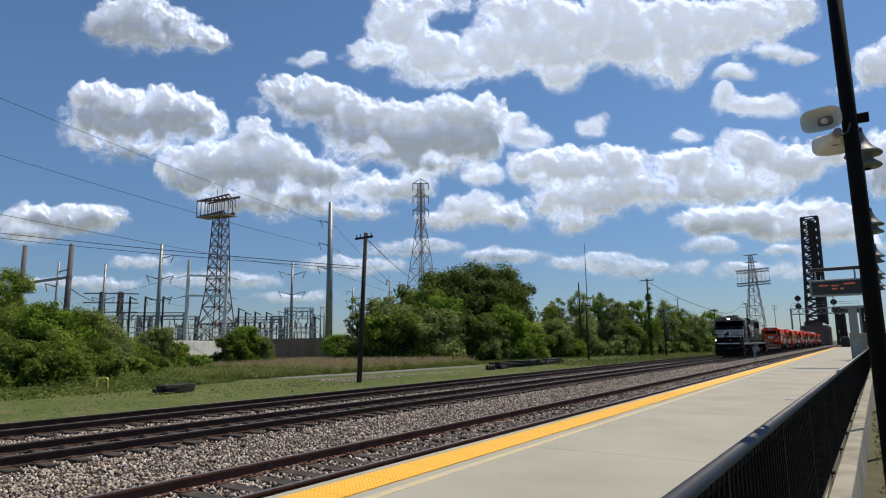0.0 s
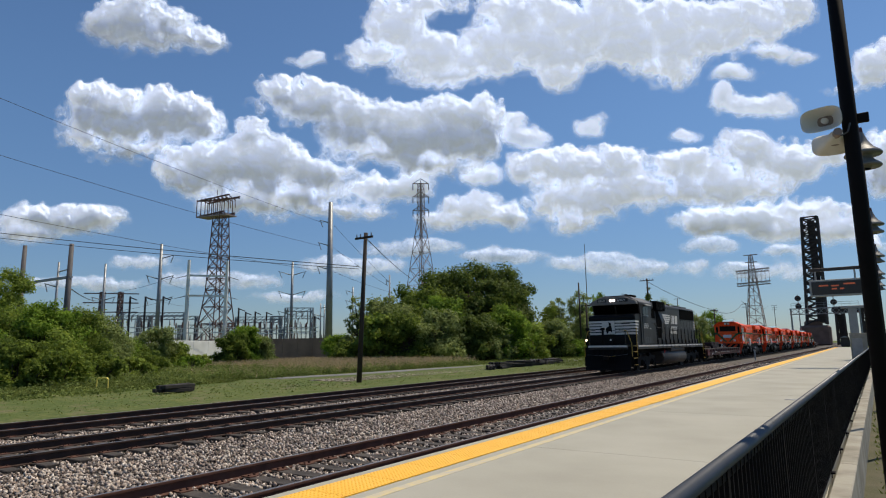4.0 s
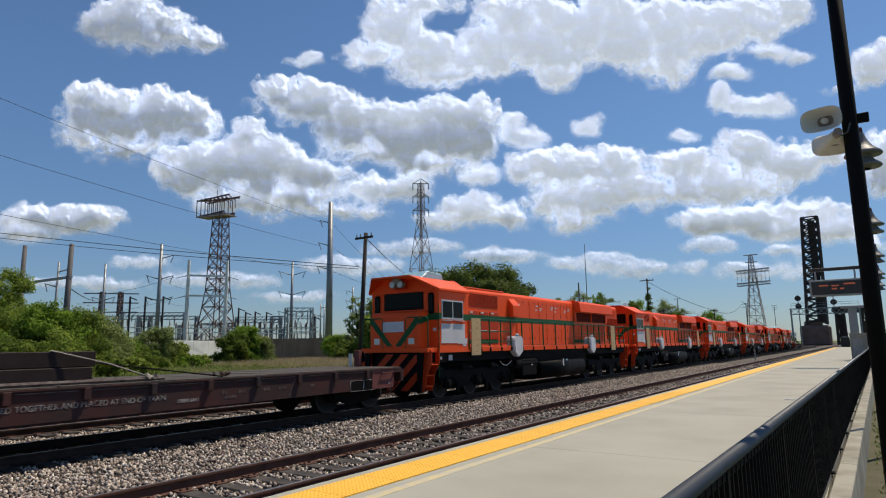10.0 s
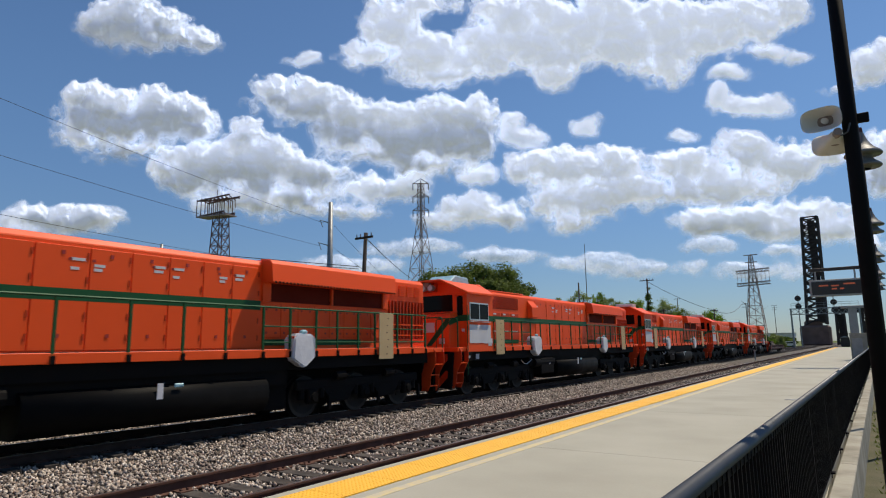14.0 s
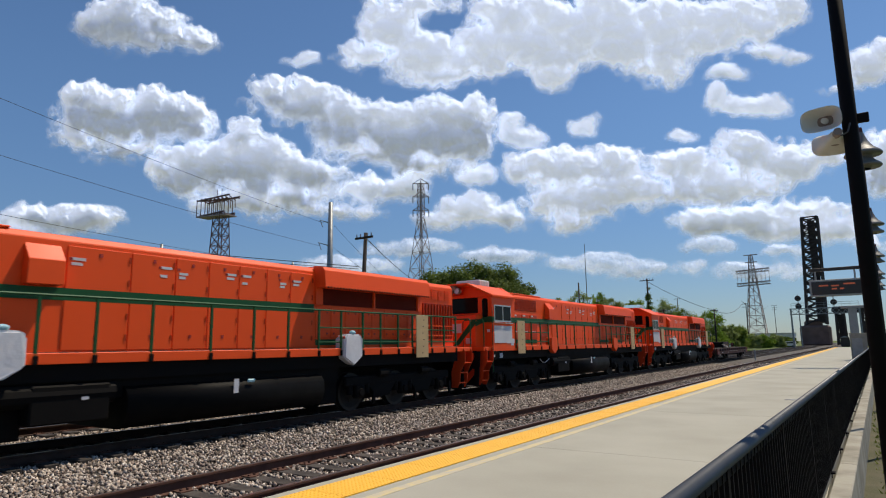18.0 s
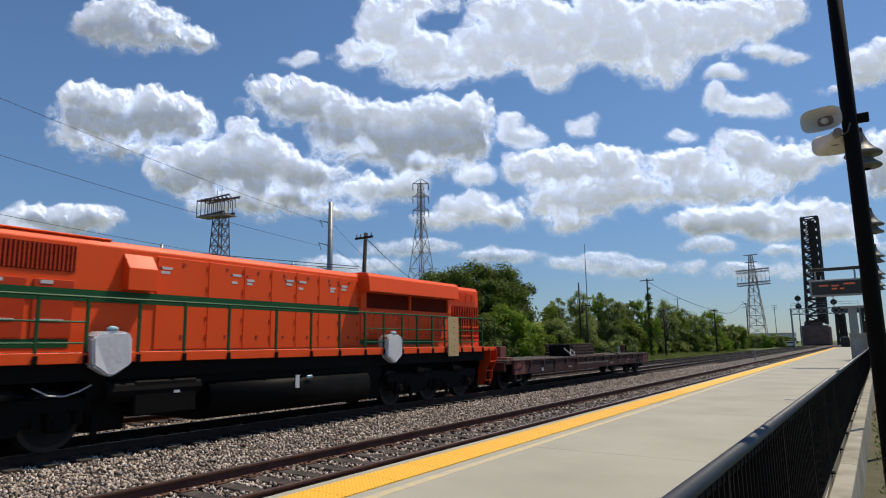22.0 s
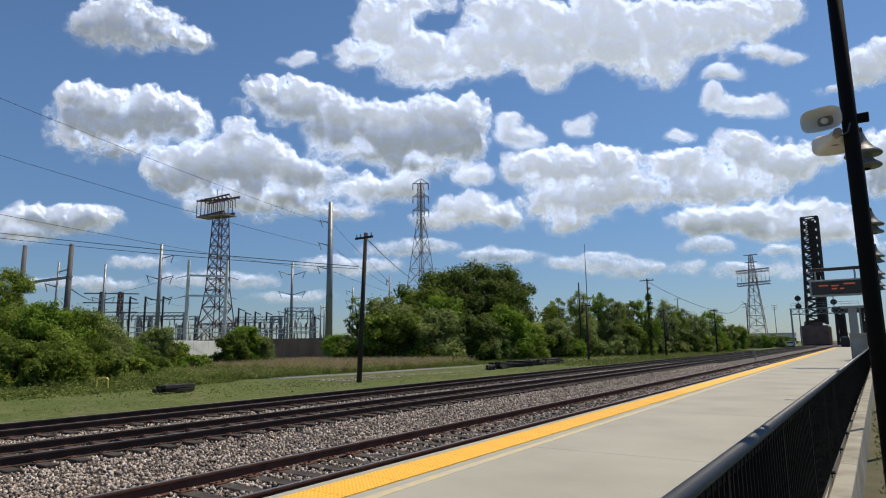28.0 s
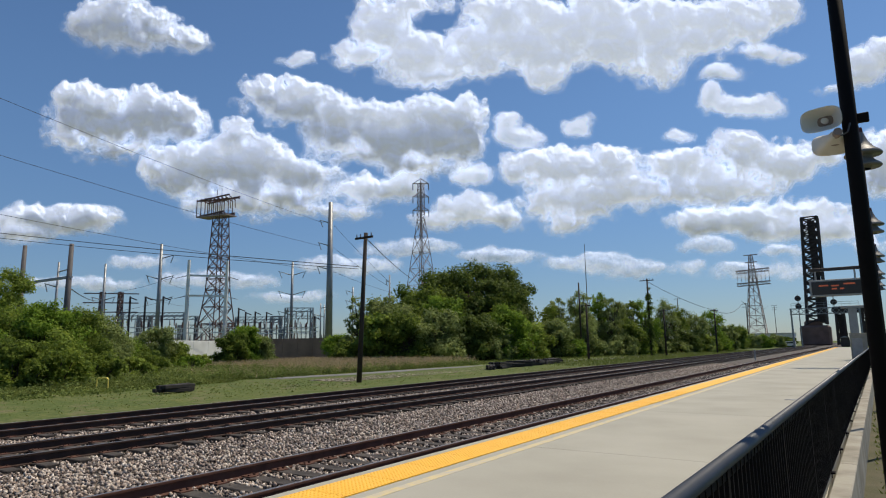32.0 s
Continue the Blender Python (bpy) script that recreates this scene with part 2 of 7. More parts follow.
bm = bmesh.new()
xs = [-3500, -600, -120, -60, -40, -30, -24, -21.5, -19.8, -19.2, -5.4, -2, 0.2, 3, 12, 60, 600, 3500]
ys = [-600, -60, -10, 0, 10, 20, 30, 45, 60, 80, 110, 150, 200, 300, 600, 4500]
grid = [[bm.verts.new((x, y, GROUND + (0.0 if -30 < x < 2 else 0.12 * noise.noise((x * 0.05, y * 0.05, 0))))) for y in ys] for x in xs]
for i in range(len(xs) - 1):
    for j in range(len(ys) - 1):
        bm.faces.new((grid[i][j], grid[i + 1][j], grid[i + 1][j + 1], grid[i][j + 1]))
tagged(part("ground", bm, GRASS_SOIL), "green and dry grass ground beside the railway tracks", "ground", kind="structure")

bm = bmesh.new()
prism(bm, [(-20.6, GROUND - 0.05), (-19.0, -0.265), (-9.2, -0.265), (-8.6, -0.21), (-5.7, -0.21), (-5.5, GROUND - 0.05)], "y", -40, 900)
tagged(part("ballast_bed", bm, BALLAST_BED), "grey crushed stone ballast bed under three tracks", "ballast", kind="structure")


def stones(count, x0, x1, y0, y1, z, size):
    """Loose octahedral stones, each squashed and turned by chance."""
    base = np.array([(1, 0, 0), (0, 1, 0), (-1, 0, 0), (0, -1, 0), (0, 0, 1), (0, 0, -1)], float)
    tri = [(0, 1, 4), (1, 2, 4), (2, 3, 4), (3, 0, 4), (1, 0, 5), (2, 1, 5), (3, 2, 5), (0, 3, 5)]
    s = rng.uniform(0.6, 1.3, (count, 6, 1)) * rng.uniform(0.7, 1.25, (count, 1, 3)) * size
    v = base[None] * s
    a = rng.uniform(0, 6.28, count)
    b = rng.uniform(-0.9, 0.9, count)
    ca, sa, cb, sb = np.cos(a), np.sin(a), np.cos(b), np.sin(b)
    y2 = v[:, :, 1] * cb[:, None] - v[:, :, 2] * sb[:, None]
    z2 = v[:, :, 1] * sb[:, None] + v[:, :, 2] * cb[:, None]
    x3 = v[:, :, 0] * ca[:, None] - y2 * sa[:, None]
    y3 = v[:, :, 0] * sa[:, None] + y2 * ca[:, None]
    far = rng.random(count) ** 1.7
    px = rng.uniform(x0, x1, count)
    py = y0 + (y1 - y0) * far
    pz = z + rng.uniform(-0.015, 0.022, count)
    pz = np.where((px < -8.9) & (z > -0.3), pz - 0.022, pz)
    for cx in TRACKS.values():
        over = (np.abs(px - cx) < 1.28) & (np.abs((py + 1.5 + 0.275) % 0.55 - 0.275) < 0.125) & (rng.random(count) < 0.93)
        pz = np.where(over, z - 0.09, pz - (-0.02 if cx > -8 else 0.0) * (np.abs(px - cx) < 0.8) - 0.008 * (np.abs(px - cx) < 1.35))
    out = np.stack([x3 + px[:, None], y3 + py[:, None], z2 + pz[:, None]], -1).reshape(-1, 3)
    f = (np.arange(count)[:, None, None] * 6 + np.array(tri)[None]).reshape(-1, 3)
    return out, f


def stone_object(name, out, f):
    me = bpy.data.meshes.new(name)
    me.vertices.add(len(out))
    me.vertices.foreach_set("co", out.astype(np.float32).ravel())
    me.loops.add(f.size)
    me.loops.foreach_set("vertex_index", f.ravel().astype(np.int32))
    me.polygons.add(len(f))
    me.polygons.foreach_set("loop_start", np.arange(0, f.size, 3, dtype=np.int32))
    me.update(calc_edges=True)
    me.materials.append(STONE)
    return tagged(new(name, me), "loose grey crushed stones of the track ballast", "ballast stones", kind="stuff")


stone_object("ballast_stones", *stones(95000, -19.3, -5.7, 2.0, 60.0, -0.188, 0.036))

# a rail profile: foot, web and head
RAIL = [(-0.07, -0.172), (0.07, -0.172), (0.07, -0.158), (0.012, -0.145), (0.012, -0.04), (0.036, -0.03), (0.036, -0.004), (0.03, 0.0), (-0.03, 0.0), (-0.036, -0.004), (-0.036, -0.03), (-0.012, -0.04), (-0.012, -0.145), (-0.07, -0.158)]
bm = bmesh.new()
box(bm, (0, 0, -0.235), (2.6, 0.23, 0.17), 0.012)
TIE_MESH = mesh_of("tie", bm, TIE)
bm = bmesh.new()
for gx in (-0.7535, 0.7535):
    box(bm, (gx, 0, -0.146), (0.36, 0.19, 0.02))
    for sx in (-0.1, 0.1):
        for sy in (-0.05, 0.05):
            box(bm, (gx + sx, sy, -0.130), (0.035, 0.02, 0.03))
PLATE_MESH = mesh_of("tie_plates", bm, RAIL_RUST)
for key, cx in TRACKS.items():
    tr = thing("railway_track", (cx, 0, 0), "rusty steel rails on timber ties in grey ballast", "railway track", "railway tracks", "structure")
    half = 0.79 if key == "near" else 0.7535
    for gx in (-half, half):
        bm = bmesh.new()
        prism(bm, [(gx + u, w) for u, w in RAIL], "y", -40, 420)
        rail = part("rail", bm, RAIL_RUST if key == "near" else RAIL_DARK, tr)
        bm = bmesh.new()
        box(bm, (gx + (0.0), 190, 0.001), (0.05, 460, 0.004))
        part("running_surface", bm, RAIL_TOP, rail, "worn steel top of the rail")
    for i in range(95):
        y = -1.5 + i * 0.55
        share("tie", TIE_MESH, tr, (rng.uniform(-0.04, 0.04), y, 0), rng.uniform(-0.02, 0.02))
        share("tie_plates", PLATE_MESH, tr, (0, y, 0))
    bm = bmesh.new()
    for i in range(300):
        box(bm, (0, 50.75 + i * 0.55, -0.235), (2.6, 0.23, 0.17))
    tagged(part("far_ties", bm, TIE, tr), kind="stuff")

# platform slabs with joints, tactile edge and painted line
PLAT = 0.10
platform = thing("platform", (0, 0, 0), "pale concrete station platform with yellow tactile edge", "platform", kind="structure")


def side_x(y):
    """The platform's outer side, which runs slightly askew of the tracks."""
    return -0.72 + 0.020 * y


y = -3.0
while y < 168:
    y2 = y + 6.1
    bm = bmesh.new()
    prism(bm, [(-4.78, y + 0.006), (min(side_x(y), -0.2) + 0.06, y + 0.006), (min(side_x(y2), -0.2) + 0.06, y2 - 0.006), (-4.78, y2 - 0.006)], "z", PLAT - 0.16, PLAT)
    part("slab", bm, CONCRETE, platform)
    y = y2
bm = bmesh.new()
prism(bm, [(-5.62, -3), (-4.79, -3), (-4.79, 171.7), (-5.62, 171.7)], "z", -0.45, PLAT - 0.004)
part("platform_edge", bm, CONCRETE, platform, "light grey concrete platform edge")
bm = bmesh.new()
prism(bm, [(-4.78, -3), (-0.5, -3), (-0.25, 171.7), (-4.78, 171.7)], "z", -0.48, PLAT - 0.05)
part("platform_base", bm, CONCRETE, platform)
bm = bmesh.new()
box(bm, (-4.59, 84, PLAT + 0.0015), (0.14, 174, 0.003))
part("painted_line", bm, LINE_YELLOW, platform, "worn pale yellow painted line")
# tactile panels with truncated domes; the far ones carry low ribs
bm = bmesh.new()
box(bm, (0, 0, 0.004), (0.60, 0.905, 0.012))
for i in range(10):
    for j in range(15):
        cx, cy = -0.27 + i * 0.06, -0.42 + j * 0.06
        low = [bm.verts.new((cx + 0.0165 * u, cy + 0.0165 * v, 0.0098)) for u, v in ((1, 0), (0, 1), (-1, 0), (0, -1))]
        top = [bm.verts.new((cx + 0.009 * u, cy + 0.009 * v, 0.0155)) for u, v in ((1, 0), (0, 1), (-1, 0), (0, -1))]
        for k in range(4):
            bm.faces.new((low[k], low[(k + 1) % 4], top[(k + 1) % 4], top[k]))
        bm.faces.new(top)
DOME_MESH = mesh_of("tactile_panel", bm, YELLOW)
bm = bmesh.new()
box(bm, (0, 0, 0.004), (0.60, 0.905, 0.012), 0.002)
FLAT_MESH = mesh_of("tactile_panel", bm, YELLOW)
for i in range(186):
    share("tactile_panel", DOME_MESH if i < 22 else FLAT_MESH, platform, (-5.14, 2.0 + i * 0.912, PLAT))

# fence along the platform's outer side
FENCE_A = (-0.645, 1.2)
FENCE_B = (0.02, 36.0)


def fence_pt(y, z, dx=0.0):
    k = (y - FENCE_A[1]) / (FENCE_B[1] - FENCE_A[1])
    return Vector((FENCE_A[0] + k * (FENCE_B[0] - FENCE_A[0]) + dx, y, z))


fence = thing("platform_fence", (0, 0, 0), "black steel picket fence with round top rail", "fence")
bm = bmesh.new()
rod(bm, fence_pt(1.2, 1.145, -0.006), fence_pt(100, 1.15, -0.002), 0.036, seg=14)
part("top_rail", bm, HANDRAIL, fence, "dark glossy round handrail", smooth=True)
for z in (1.10, 0.13):
    bm = bmesh.new()
    beam(bm, fence_pt(1.2, z), fence_pt(100, z), 0.035, 0.04)
    part("rail", bm, BLACK_METAL, fence)
bm = bmesh.new()
box(bm, (0, 0, 0.625), (0.045, 0.02, 0.99))
PICKET_MESH = mesh_of("picket", bm, BLACK_METAL)
bm = bmesh.new()
box(bm, (0, 0, 0.6), (0.05, 0.05, 1.1))
box(bm, (0, 0, 0.115), (0.12, 0.12, 0.02))
POST_MESH = mesh_of("post", bm, BLACK_METAL)
k = 0
y = 1.25
while y < 100:
    if k % 18 == 0:
        share("post", POST_MESH, fence, fence_pt(y, 0))
    elif k < 300:
        share("picket", PICKET_MESH, fence, fence_pt(y, 0))
    y += 0.11
    k += 1
bm = bmesh.new()
y = 1.25 + 300 * 0.11
while y < 100:
    box(bm, fence_pt(y, 0.625), (0.045, 0.02, 0.99))
    y += 0.11
tagged(part("far_pickets", bm, BLACK_METAL, fence), kind="stuff")

# concrete kerb outside the fence
kerb = thing("platform_kerb", (0, 0, 0), "weathered pale concrete kerb below the fence", "kerb", kind="structure")
for i in range(24):
    y0, y1 = 1.0 + i * 3.0, 3.99 + i * 3.0
    bm = bmesh.new()
    a, b = fence_pt(y0, 0), fence_pt(y1, 0)
    prism(bm, [(a.x + 0.06, y0), (a.x + 0.26, y0), (b.x + 0.26, y1), (b.x + 0.06, y1)], "z", -0.52, 0.10)
    bmesh.ops.bevel(bm, geom=bm.edges[:], offset=0.012, segments=1, affect="EDGES")
    part("kerb_block", bm, CURB_CONC, kerb)

# ---- masts, towers, poles ----
def lattice(bm, base, top, w0, w1, levels, bar, face_x=True):
    """A four-legged tapering lattice between two levels, with crossed bracing."""
    base, top = Vector(base), Vector(top)
    rows = []
    for i in range(levels + 1):
        k = i / levels
        c = base.lerp(top, k)
        w = (w0 + (w1 - w0) * k) / 2
        rows.append([c + Vector((sx * w, sy * w, 0)) for sx, sy in ((-1, -1), (1, -1), (1, 1), (-1, 1))])
    for a, b in zip(rows, rows[1:]):
        for i in range(4):
            j = (i + 1) % 4
            beam(bm, a[i], b[i], bar * 1.5)
            beam(bm, a[i], b[j], bar)
            beam(bm, a[j], b[i], bar)
            beam(bm, b[i], b[j], bar)


def wood_pole(x, y, height, top_arms=1, lean=0.0, label="weathered dark wooden utility pole with a crossarm"):
    p = thing("utility_pole", (x, y, GROUND), label, "utility pole", "wooden utility poles")
    bm = bmesh.new()
    rod(bm, (0, 0, -0.3), (lean, 0, height), 0.17, 0.12, 10)
    pole = part("pole", bm, POLE_WOOD, p, smooth=True)
    for i in range(top_arms):
        z = height - 0.35 - i * 1.0
        bm = bmesh.new()
        box(bm, (lean, -0.17, z), (1.5 if height < 11 else 2.4, 0.1, 0.13))
        arm = part("crossarm", bm, POLE_WOOD, p)
        for sx in (-0.62, -0.3, 0.3, 0.62):
            bm = bmesh.new()
            rod(bm, (lean + sx * (1 if height < 11 else 1.6), -0.17, z + 0.06), (lean + sx * (1 if height < 11 else 1.6), -0.17, z + 0.28), 0.05, 0.03, 6)
            part("insulator", bm, GALV, arm)
    return p


wood_pole(-26.7, 29.7, 9.6, lean=0.5)
wood_pole(-32.0, 83.4, 7.9, 1)
wood_pole(-40.5, 102.4, 12.9, 0, label="thin dark wooden utility pole without crossarm")
vine_pole = wood_pole(-29.7, 106.5, 13.2, 1, label="dark wooden utility pole overgrown with a climbing vine")
wood_pole(-28.0, 109.3, 8.0)
wood_pole(-24.7, 136.0, 9.0)
wood_pole(-30.6, 223.0, 14.8, 2)
wood_pole(-34.2, 340.0, 19.8, 3)
wood_pole(-57.0, 243.5, 19.0, 1)


def steel_pole(x, y, height, r=0.55, arms=(), label="tall grey steel transmission pole with short arms", mat=None):
    p = thing("steel_transmission_pole", (x, y, GROUND), label, "power pole", "steel power poles")
    bm = bmesh.new()
    rod(bm, (0, 0, -0.3), (0, 0, height), r, r * 0.55, 12)
    part("shaft", bm, mat or GALV, p, smooth=True)
    for z, length, side in arms:
        d = Vector((-0.75, -0.66, 0)) * side
        bm = bmesh.new()
        rod(bm, (0, 0, z), d * length + Vector((0, 0, z + 0.3 * length)), 0.15, 0.07, 6)
        part("arm", bm, GALV, p)
        bm = bmesh.new()
        rod(bm, d * length * 0.92 + Vector((0, 0, z + 0.26 * length)), d * length * 0.72 + Vector((0, 0, z - 0.9)), 0.09, 0.09, 6)
        part("insulator", bm, GALV, p)
    return p


steel_pole(-104.1, 105.1, 37.2, 0.95, ((32.0, 2.6, 1), (26.4, 2.9, 1), (20.6, 3.2, 1)))
steel_pole(-129, 77, 25.9, 0.55, ((22.5, 3, -1), (17.8, 3, -1), (13.0, 3, -1), (13.0, 3, 1), (17.8, 3, 1)))
steel_pole(-161, 81, 24.5, 0.45, ((15, 3, 1), (15, 3, -1)))
steel_pole(-141.5, 127, 28.1, 0.6, ((24, 4.2, 1), (24, 4.2, -1), (18, 4.2, 1), (18, 4.2, -1), (12, 4.2, 1), (12, 4.2, -1)))
steel_pole(-101, 124, 20.8, 0.3, ((19, 1, 1),))
steel_pole(-169, 184, 26.4, 0.45, ((24, 3, 1), (20, 3, 1)))
POLE_DARK = material("weathered_steel", (0.12, 0.11, 0.115), 0.7, vary=0.3, scale=0.8, fine=12, bump=0.05)
for x, y, h in ((-84, 32.4, 15.1), (-73, 32.8, 14.2)):
    steel_pole(x, y, h, 0.42, (), "dark weathered steel pole of a dead-end frame", POLE_DARK)


def lattice_tower(x, y, height, kind):
    p = thing("lattice_tower", (x, y, GROUND), "rusty brown steel lattice transmission tower behind the wall", "transmission tower", "lattice towers")
    bm = bmesh.new()
    if kind == "platform":
        lattice(bm, (0, 0, 0), (0, 0, height * 0.40), 8.0, 4.2, 4, 0.16)
        lattice(bm, (0, 0, height * 0.40), (0, 0, height * 0.87), 4.2, 2.7, 7, 0.15)
        part("lattice_body", bm, TOWER_DARK, p)
        bm = bmesh.new()
        prism(bm, [(-5.6, -3.2), (3.2, -1.0), (3.2, 2.4), (-5.6, 0.2)], "z", height * 0.85, height * 0.858)
        part("platform", bm, TOWER_STEEL, p)
        bm = bmesh.new()
        for z, lo, hi in ((height * 0.855, -6.0, 2.6), (height * 0.955, -6.0, 4.0)):
            for sy in (-1.6, 1.6):
                beam(bm, (lo, sy + lo * 0.25, z), (hi, sy + hi * 0.25, z + 0.9), 0.32)
            for i in range(8):
                k, j = lo + (hi - lo) * i / 8, lo + (hi - lo) * (i + 1) / 8
                beam(bm, (k, -1.6 + k * 0.25, z), (j, 1.6 + j * 0.25, z + 0.5), 0.2)
                beam(bm, (k, 1.6 + k * 0.25, z), (j, -1.6 + j * 0.25, z + 0.5), 0.2)
        for i in range(7):
            k = -6 + i * 1.3
            for sy in (-1.6, 1.6):
                beam(bm, (k, sy + k * 0.25, height * 0.855), (k, sy + k * 0.25, height * 0.965), 0.16)
        for sx in (2.5, 4):
            beam(bm, (sx, sx * 0.25, height * 0.97), (sx + 0.4, sx * 0.25, height * 0.90), 0.15)
        for sx in (-2, 0):
            beam(bm, (sx, 0, height * 0.96), (sx, 0, height * 1.03), 0.1)
        part("crown", bm, TOWER_DARK, p)
    else:
        lattice(bm, (0, 0, 0), (0, 0, height * 0.76), *((11.5, 1.9, 8, 0.12) if kind == "tall" else (9.0, 3.0, 7, 0.15)))
        lattice(bm, (0, 0, height * 0.76), (0, 0, height * 0.98), 1.9 if kind == "tall" else 3.0, 1.6, 6, 0.11)
        rod(bm, (0, 0, height * 0.2), (0, 0, height), 0.16, 0.16, 6)
        part("lattice_body", bm, TOWER_STEEL, p)
        for z in (0.98, 0.90, 0.82) if kind == "tall" else ():
            bm = bmesh.new()
            beam(bm, (-2.1, -1.6, height * z), (2.1, 1.6, height * z), 0.26)
            beam(bm, (-2.1, -1.6, height * z), (0, 0, height * (z + 0.03)), 0.2)
            beam(bm, (2.1, 1.6, height * z), (0, 0, height * (z + 0.03)), 0.2)
            arm = part("crossarm", bm, TOWER_STEEL, p)
            for s in (-1, 1):
                bm = bmesh.new()
                rod(bm, (s * 2.1, s * 1.6, height * z), (s * 2.1, s * 1.6, height * z - 2.2), 0.16, seg=6)
                part("insulator", bm, GALV, arm)
        if kind == "wide":
            for z in (0.68, 0.82):
                bm = bmesh.new()
                for sy in (-1.4, 1.4):
                    beam(bm, (-7.0, sy, height * z), (7.6, sy, height * z + 0.6), 0.28)
                    beam(bm, (-7.0, sy, height * z - 1.3), (7.6, sy, height * z - 0.7), 0.2)
                for i in range(12):
                    beam(bm, (-7.0 + i * 1.2, -1.4, height * z), (-5.8 + i * 1.2, -1.4, height * z - 1.2), 0.15)
                    beam(bm, (-7.0 + i * 1.2, -1.4, height * z - 1.2), (-5.8 + i * 1.2, -1.4, height * z), 0.15)
                part("crossarm", bm, TOWER_STEEL, p)
            bm = bmesh.new()
            for i in range(9):
                beam(bm, (-6.8 + i * 1.75, 1.4, height * 0.68), (-6.8 + i * 1.75, 1.4, height * 0.82), 0.14)
            beam(bm, (-2.6, 0, height * 0.91), (2.6, 0, height * 0.91), 0.35)
            beam(bm, (-3, 0, height * 0.99), (3, 0, height * 0.99), 0.4)
            part("upper_frame", bm, TOWER_STEEL, p)
    return p


lattice_tower(-134.3, 95.9, 42.3, "platform")
lattice_tower(-118, 161.4, 57.5, "tall")
lattice_tower(-41, 327.5, 44.3, "wide")

HOUSE_STEEL = material("riveted_brown_steel", (0.20, 0.11, 0.085), 0.7, vary=0.3, scale=0.4, fine=5, bump=0.0)
# lift bridge tower and far portal
br = thing("lift_bridge_tower", (-15.8, 299.5, GROUND), "dark steel lattice tower of a lift bridge", "bridge tower")
bm = bmesh.new()
lattice(bm, (1.0, 0, 9), (2.2, 0, 54), 7.0, 5.8, 13, 0.5)
part("lattice_shaft", bm, BRIDGE_STEEL, br)
bm = bmesh.new()
box(bm, (2.6, 0, 31), (2.6, 4, 43))
part("counterweight_guide", bm, BRIDGE_STEEL, br)
bm = bmesh.new()
box(bm, (0.2, 0, 4.2), (11, 9, 8.4), 0.8)
box(bm, (-0.4, 0, 9.0), (6.5, 6, 3.4), 0.9)
part("machinery_house", bm, HOUSE_STEEL, br, "dark riveted machinery house")


# ---- lamp posts along the fence ----
SHADE = material("grey_lamp_shade", (0.16, 0.155, 0.15), 0.45, vary=0.2, scale=4, fine=30, bump=0.02)
HORN = material("horn_plastic", (0.74, 0.71, 0.67), 0.55, vary=0.2, scale=6, fine=40, bump=0.03, second=(0.58, 0.55, 0.52))
HORN_DARK = material("horn_throat", (0.30, 0.22, 0.185), 0.7, vary=0.2, bump=0.0)


def turned(bm, profile, seg, m):
    """A surface of revolution about local z: profile of (radius, height)."""
    rings = []
    for r, z in profile:
        rings.append([bm.verts.new(m @ Vector((r * math.cos(2 * math.pi * i / seg), r * math.sin(2 * math.pi * i / seg), z))) for i in range(seg)])
    for a, b in zip(rings, rings[1:]):
        for i in range(seg):
            bm.faces.new((a[i], a[(i + 1) % seg], b[(i + 1) % seg], b[i]))


def squarish_horn(parent, at, aim, w, h):
    """A re-entrant horn loudspeaker with a rounded rectangular mouth."""
    m = look(at, aim) @ Matrix.Rotation(math.pi, 4, "Y")
    bm = bmesh.new()
    rings = []
    for k, z in ((0.30, -0.16), (0.36, -0.10), (0.62, -0.03), (0.88, 0.03), (1.0, 0.06), (1.0, 0.075), (0.93, 0.068), (0.72, 0.0), (0.45, -0.05), (0.36, -0.06)):
        ring = []
        for i in range(28):
            a = 2 * math.pi * i / 28
            c, s = math.cos(a), math.sin(a)
            p = 2 / 3.4
            ring.append(bm.verts.new(m @ Vector((w / 2 * k * math.copysign(abs(c) ** p, c), h / 2 * k * math.copysign(abs(s) ** p, s), z))))
        rings.append(ring)
    for a, b in zip(rings, rings[1:]):
        for i in range(28):
            bm.faces.new((a[i], a[(i + 1) % 28], b[(i + 1) % 28], b[i]))
    bm.faces.new(rings[0][::-1])
    bmesh.ops.recalc_face_normals(bm, faces=bm.faces[:])
    horn = part("loudspeaker_horn", bm, HORN, parent, "weathered off-white loudspeaker horn", smooth=True)
    bm = bmesh.new()
    bmesh.ops.create_circle(bm, cap_ends=True, segments=24, radius=w * 0.20, matrix=m @ Matrix.Translation((0, 0, -0.055)))
    part("throat", bm, HORN_DARK, horn)
    bm = bmesh.new()
    rod(bm, m @ Vector((0, 0, -0.06)), m @ Vector((0, 0, -0.012)), 0.024, 0.022, 14)
    part("centre_cone", bm, HORN, horn, smooth=True)
    bm = bmesh.new()
    rod(bm, m @ Vector((0, 0, -0.21)), m @ Vector((0, 0, -0.14)), 0.03, 0.03, 14)
    part("driver", bm, HORN_DARK, horn)
    return horn


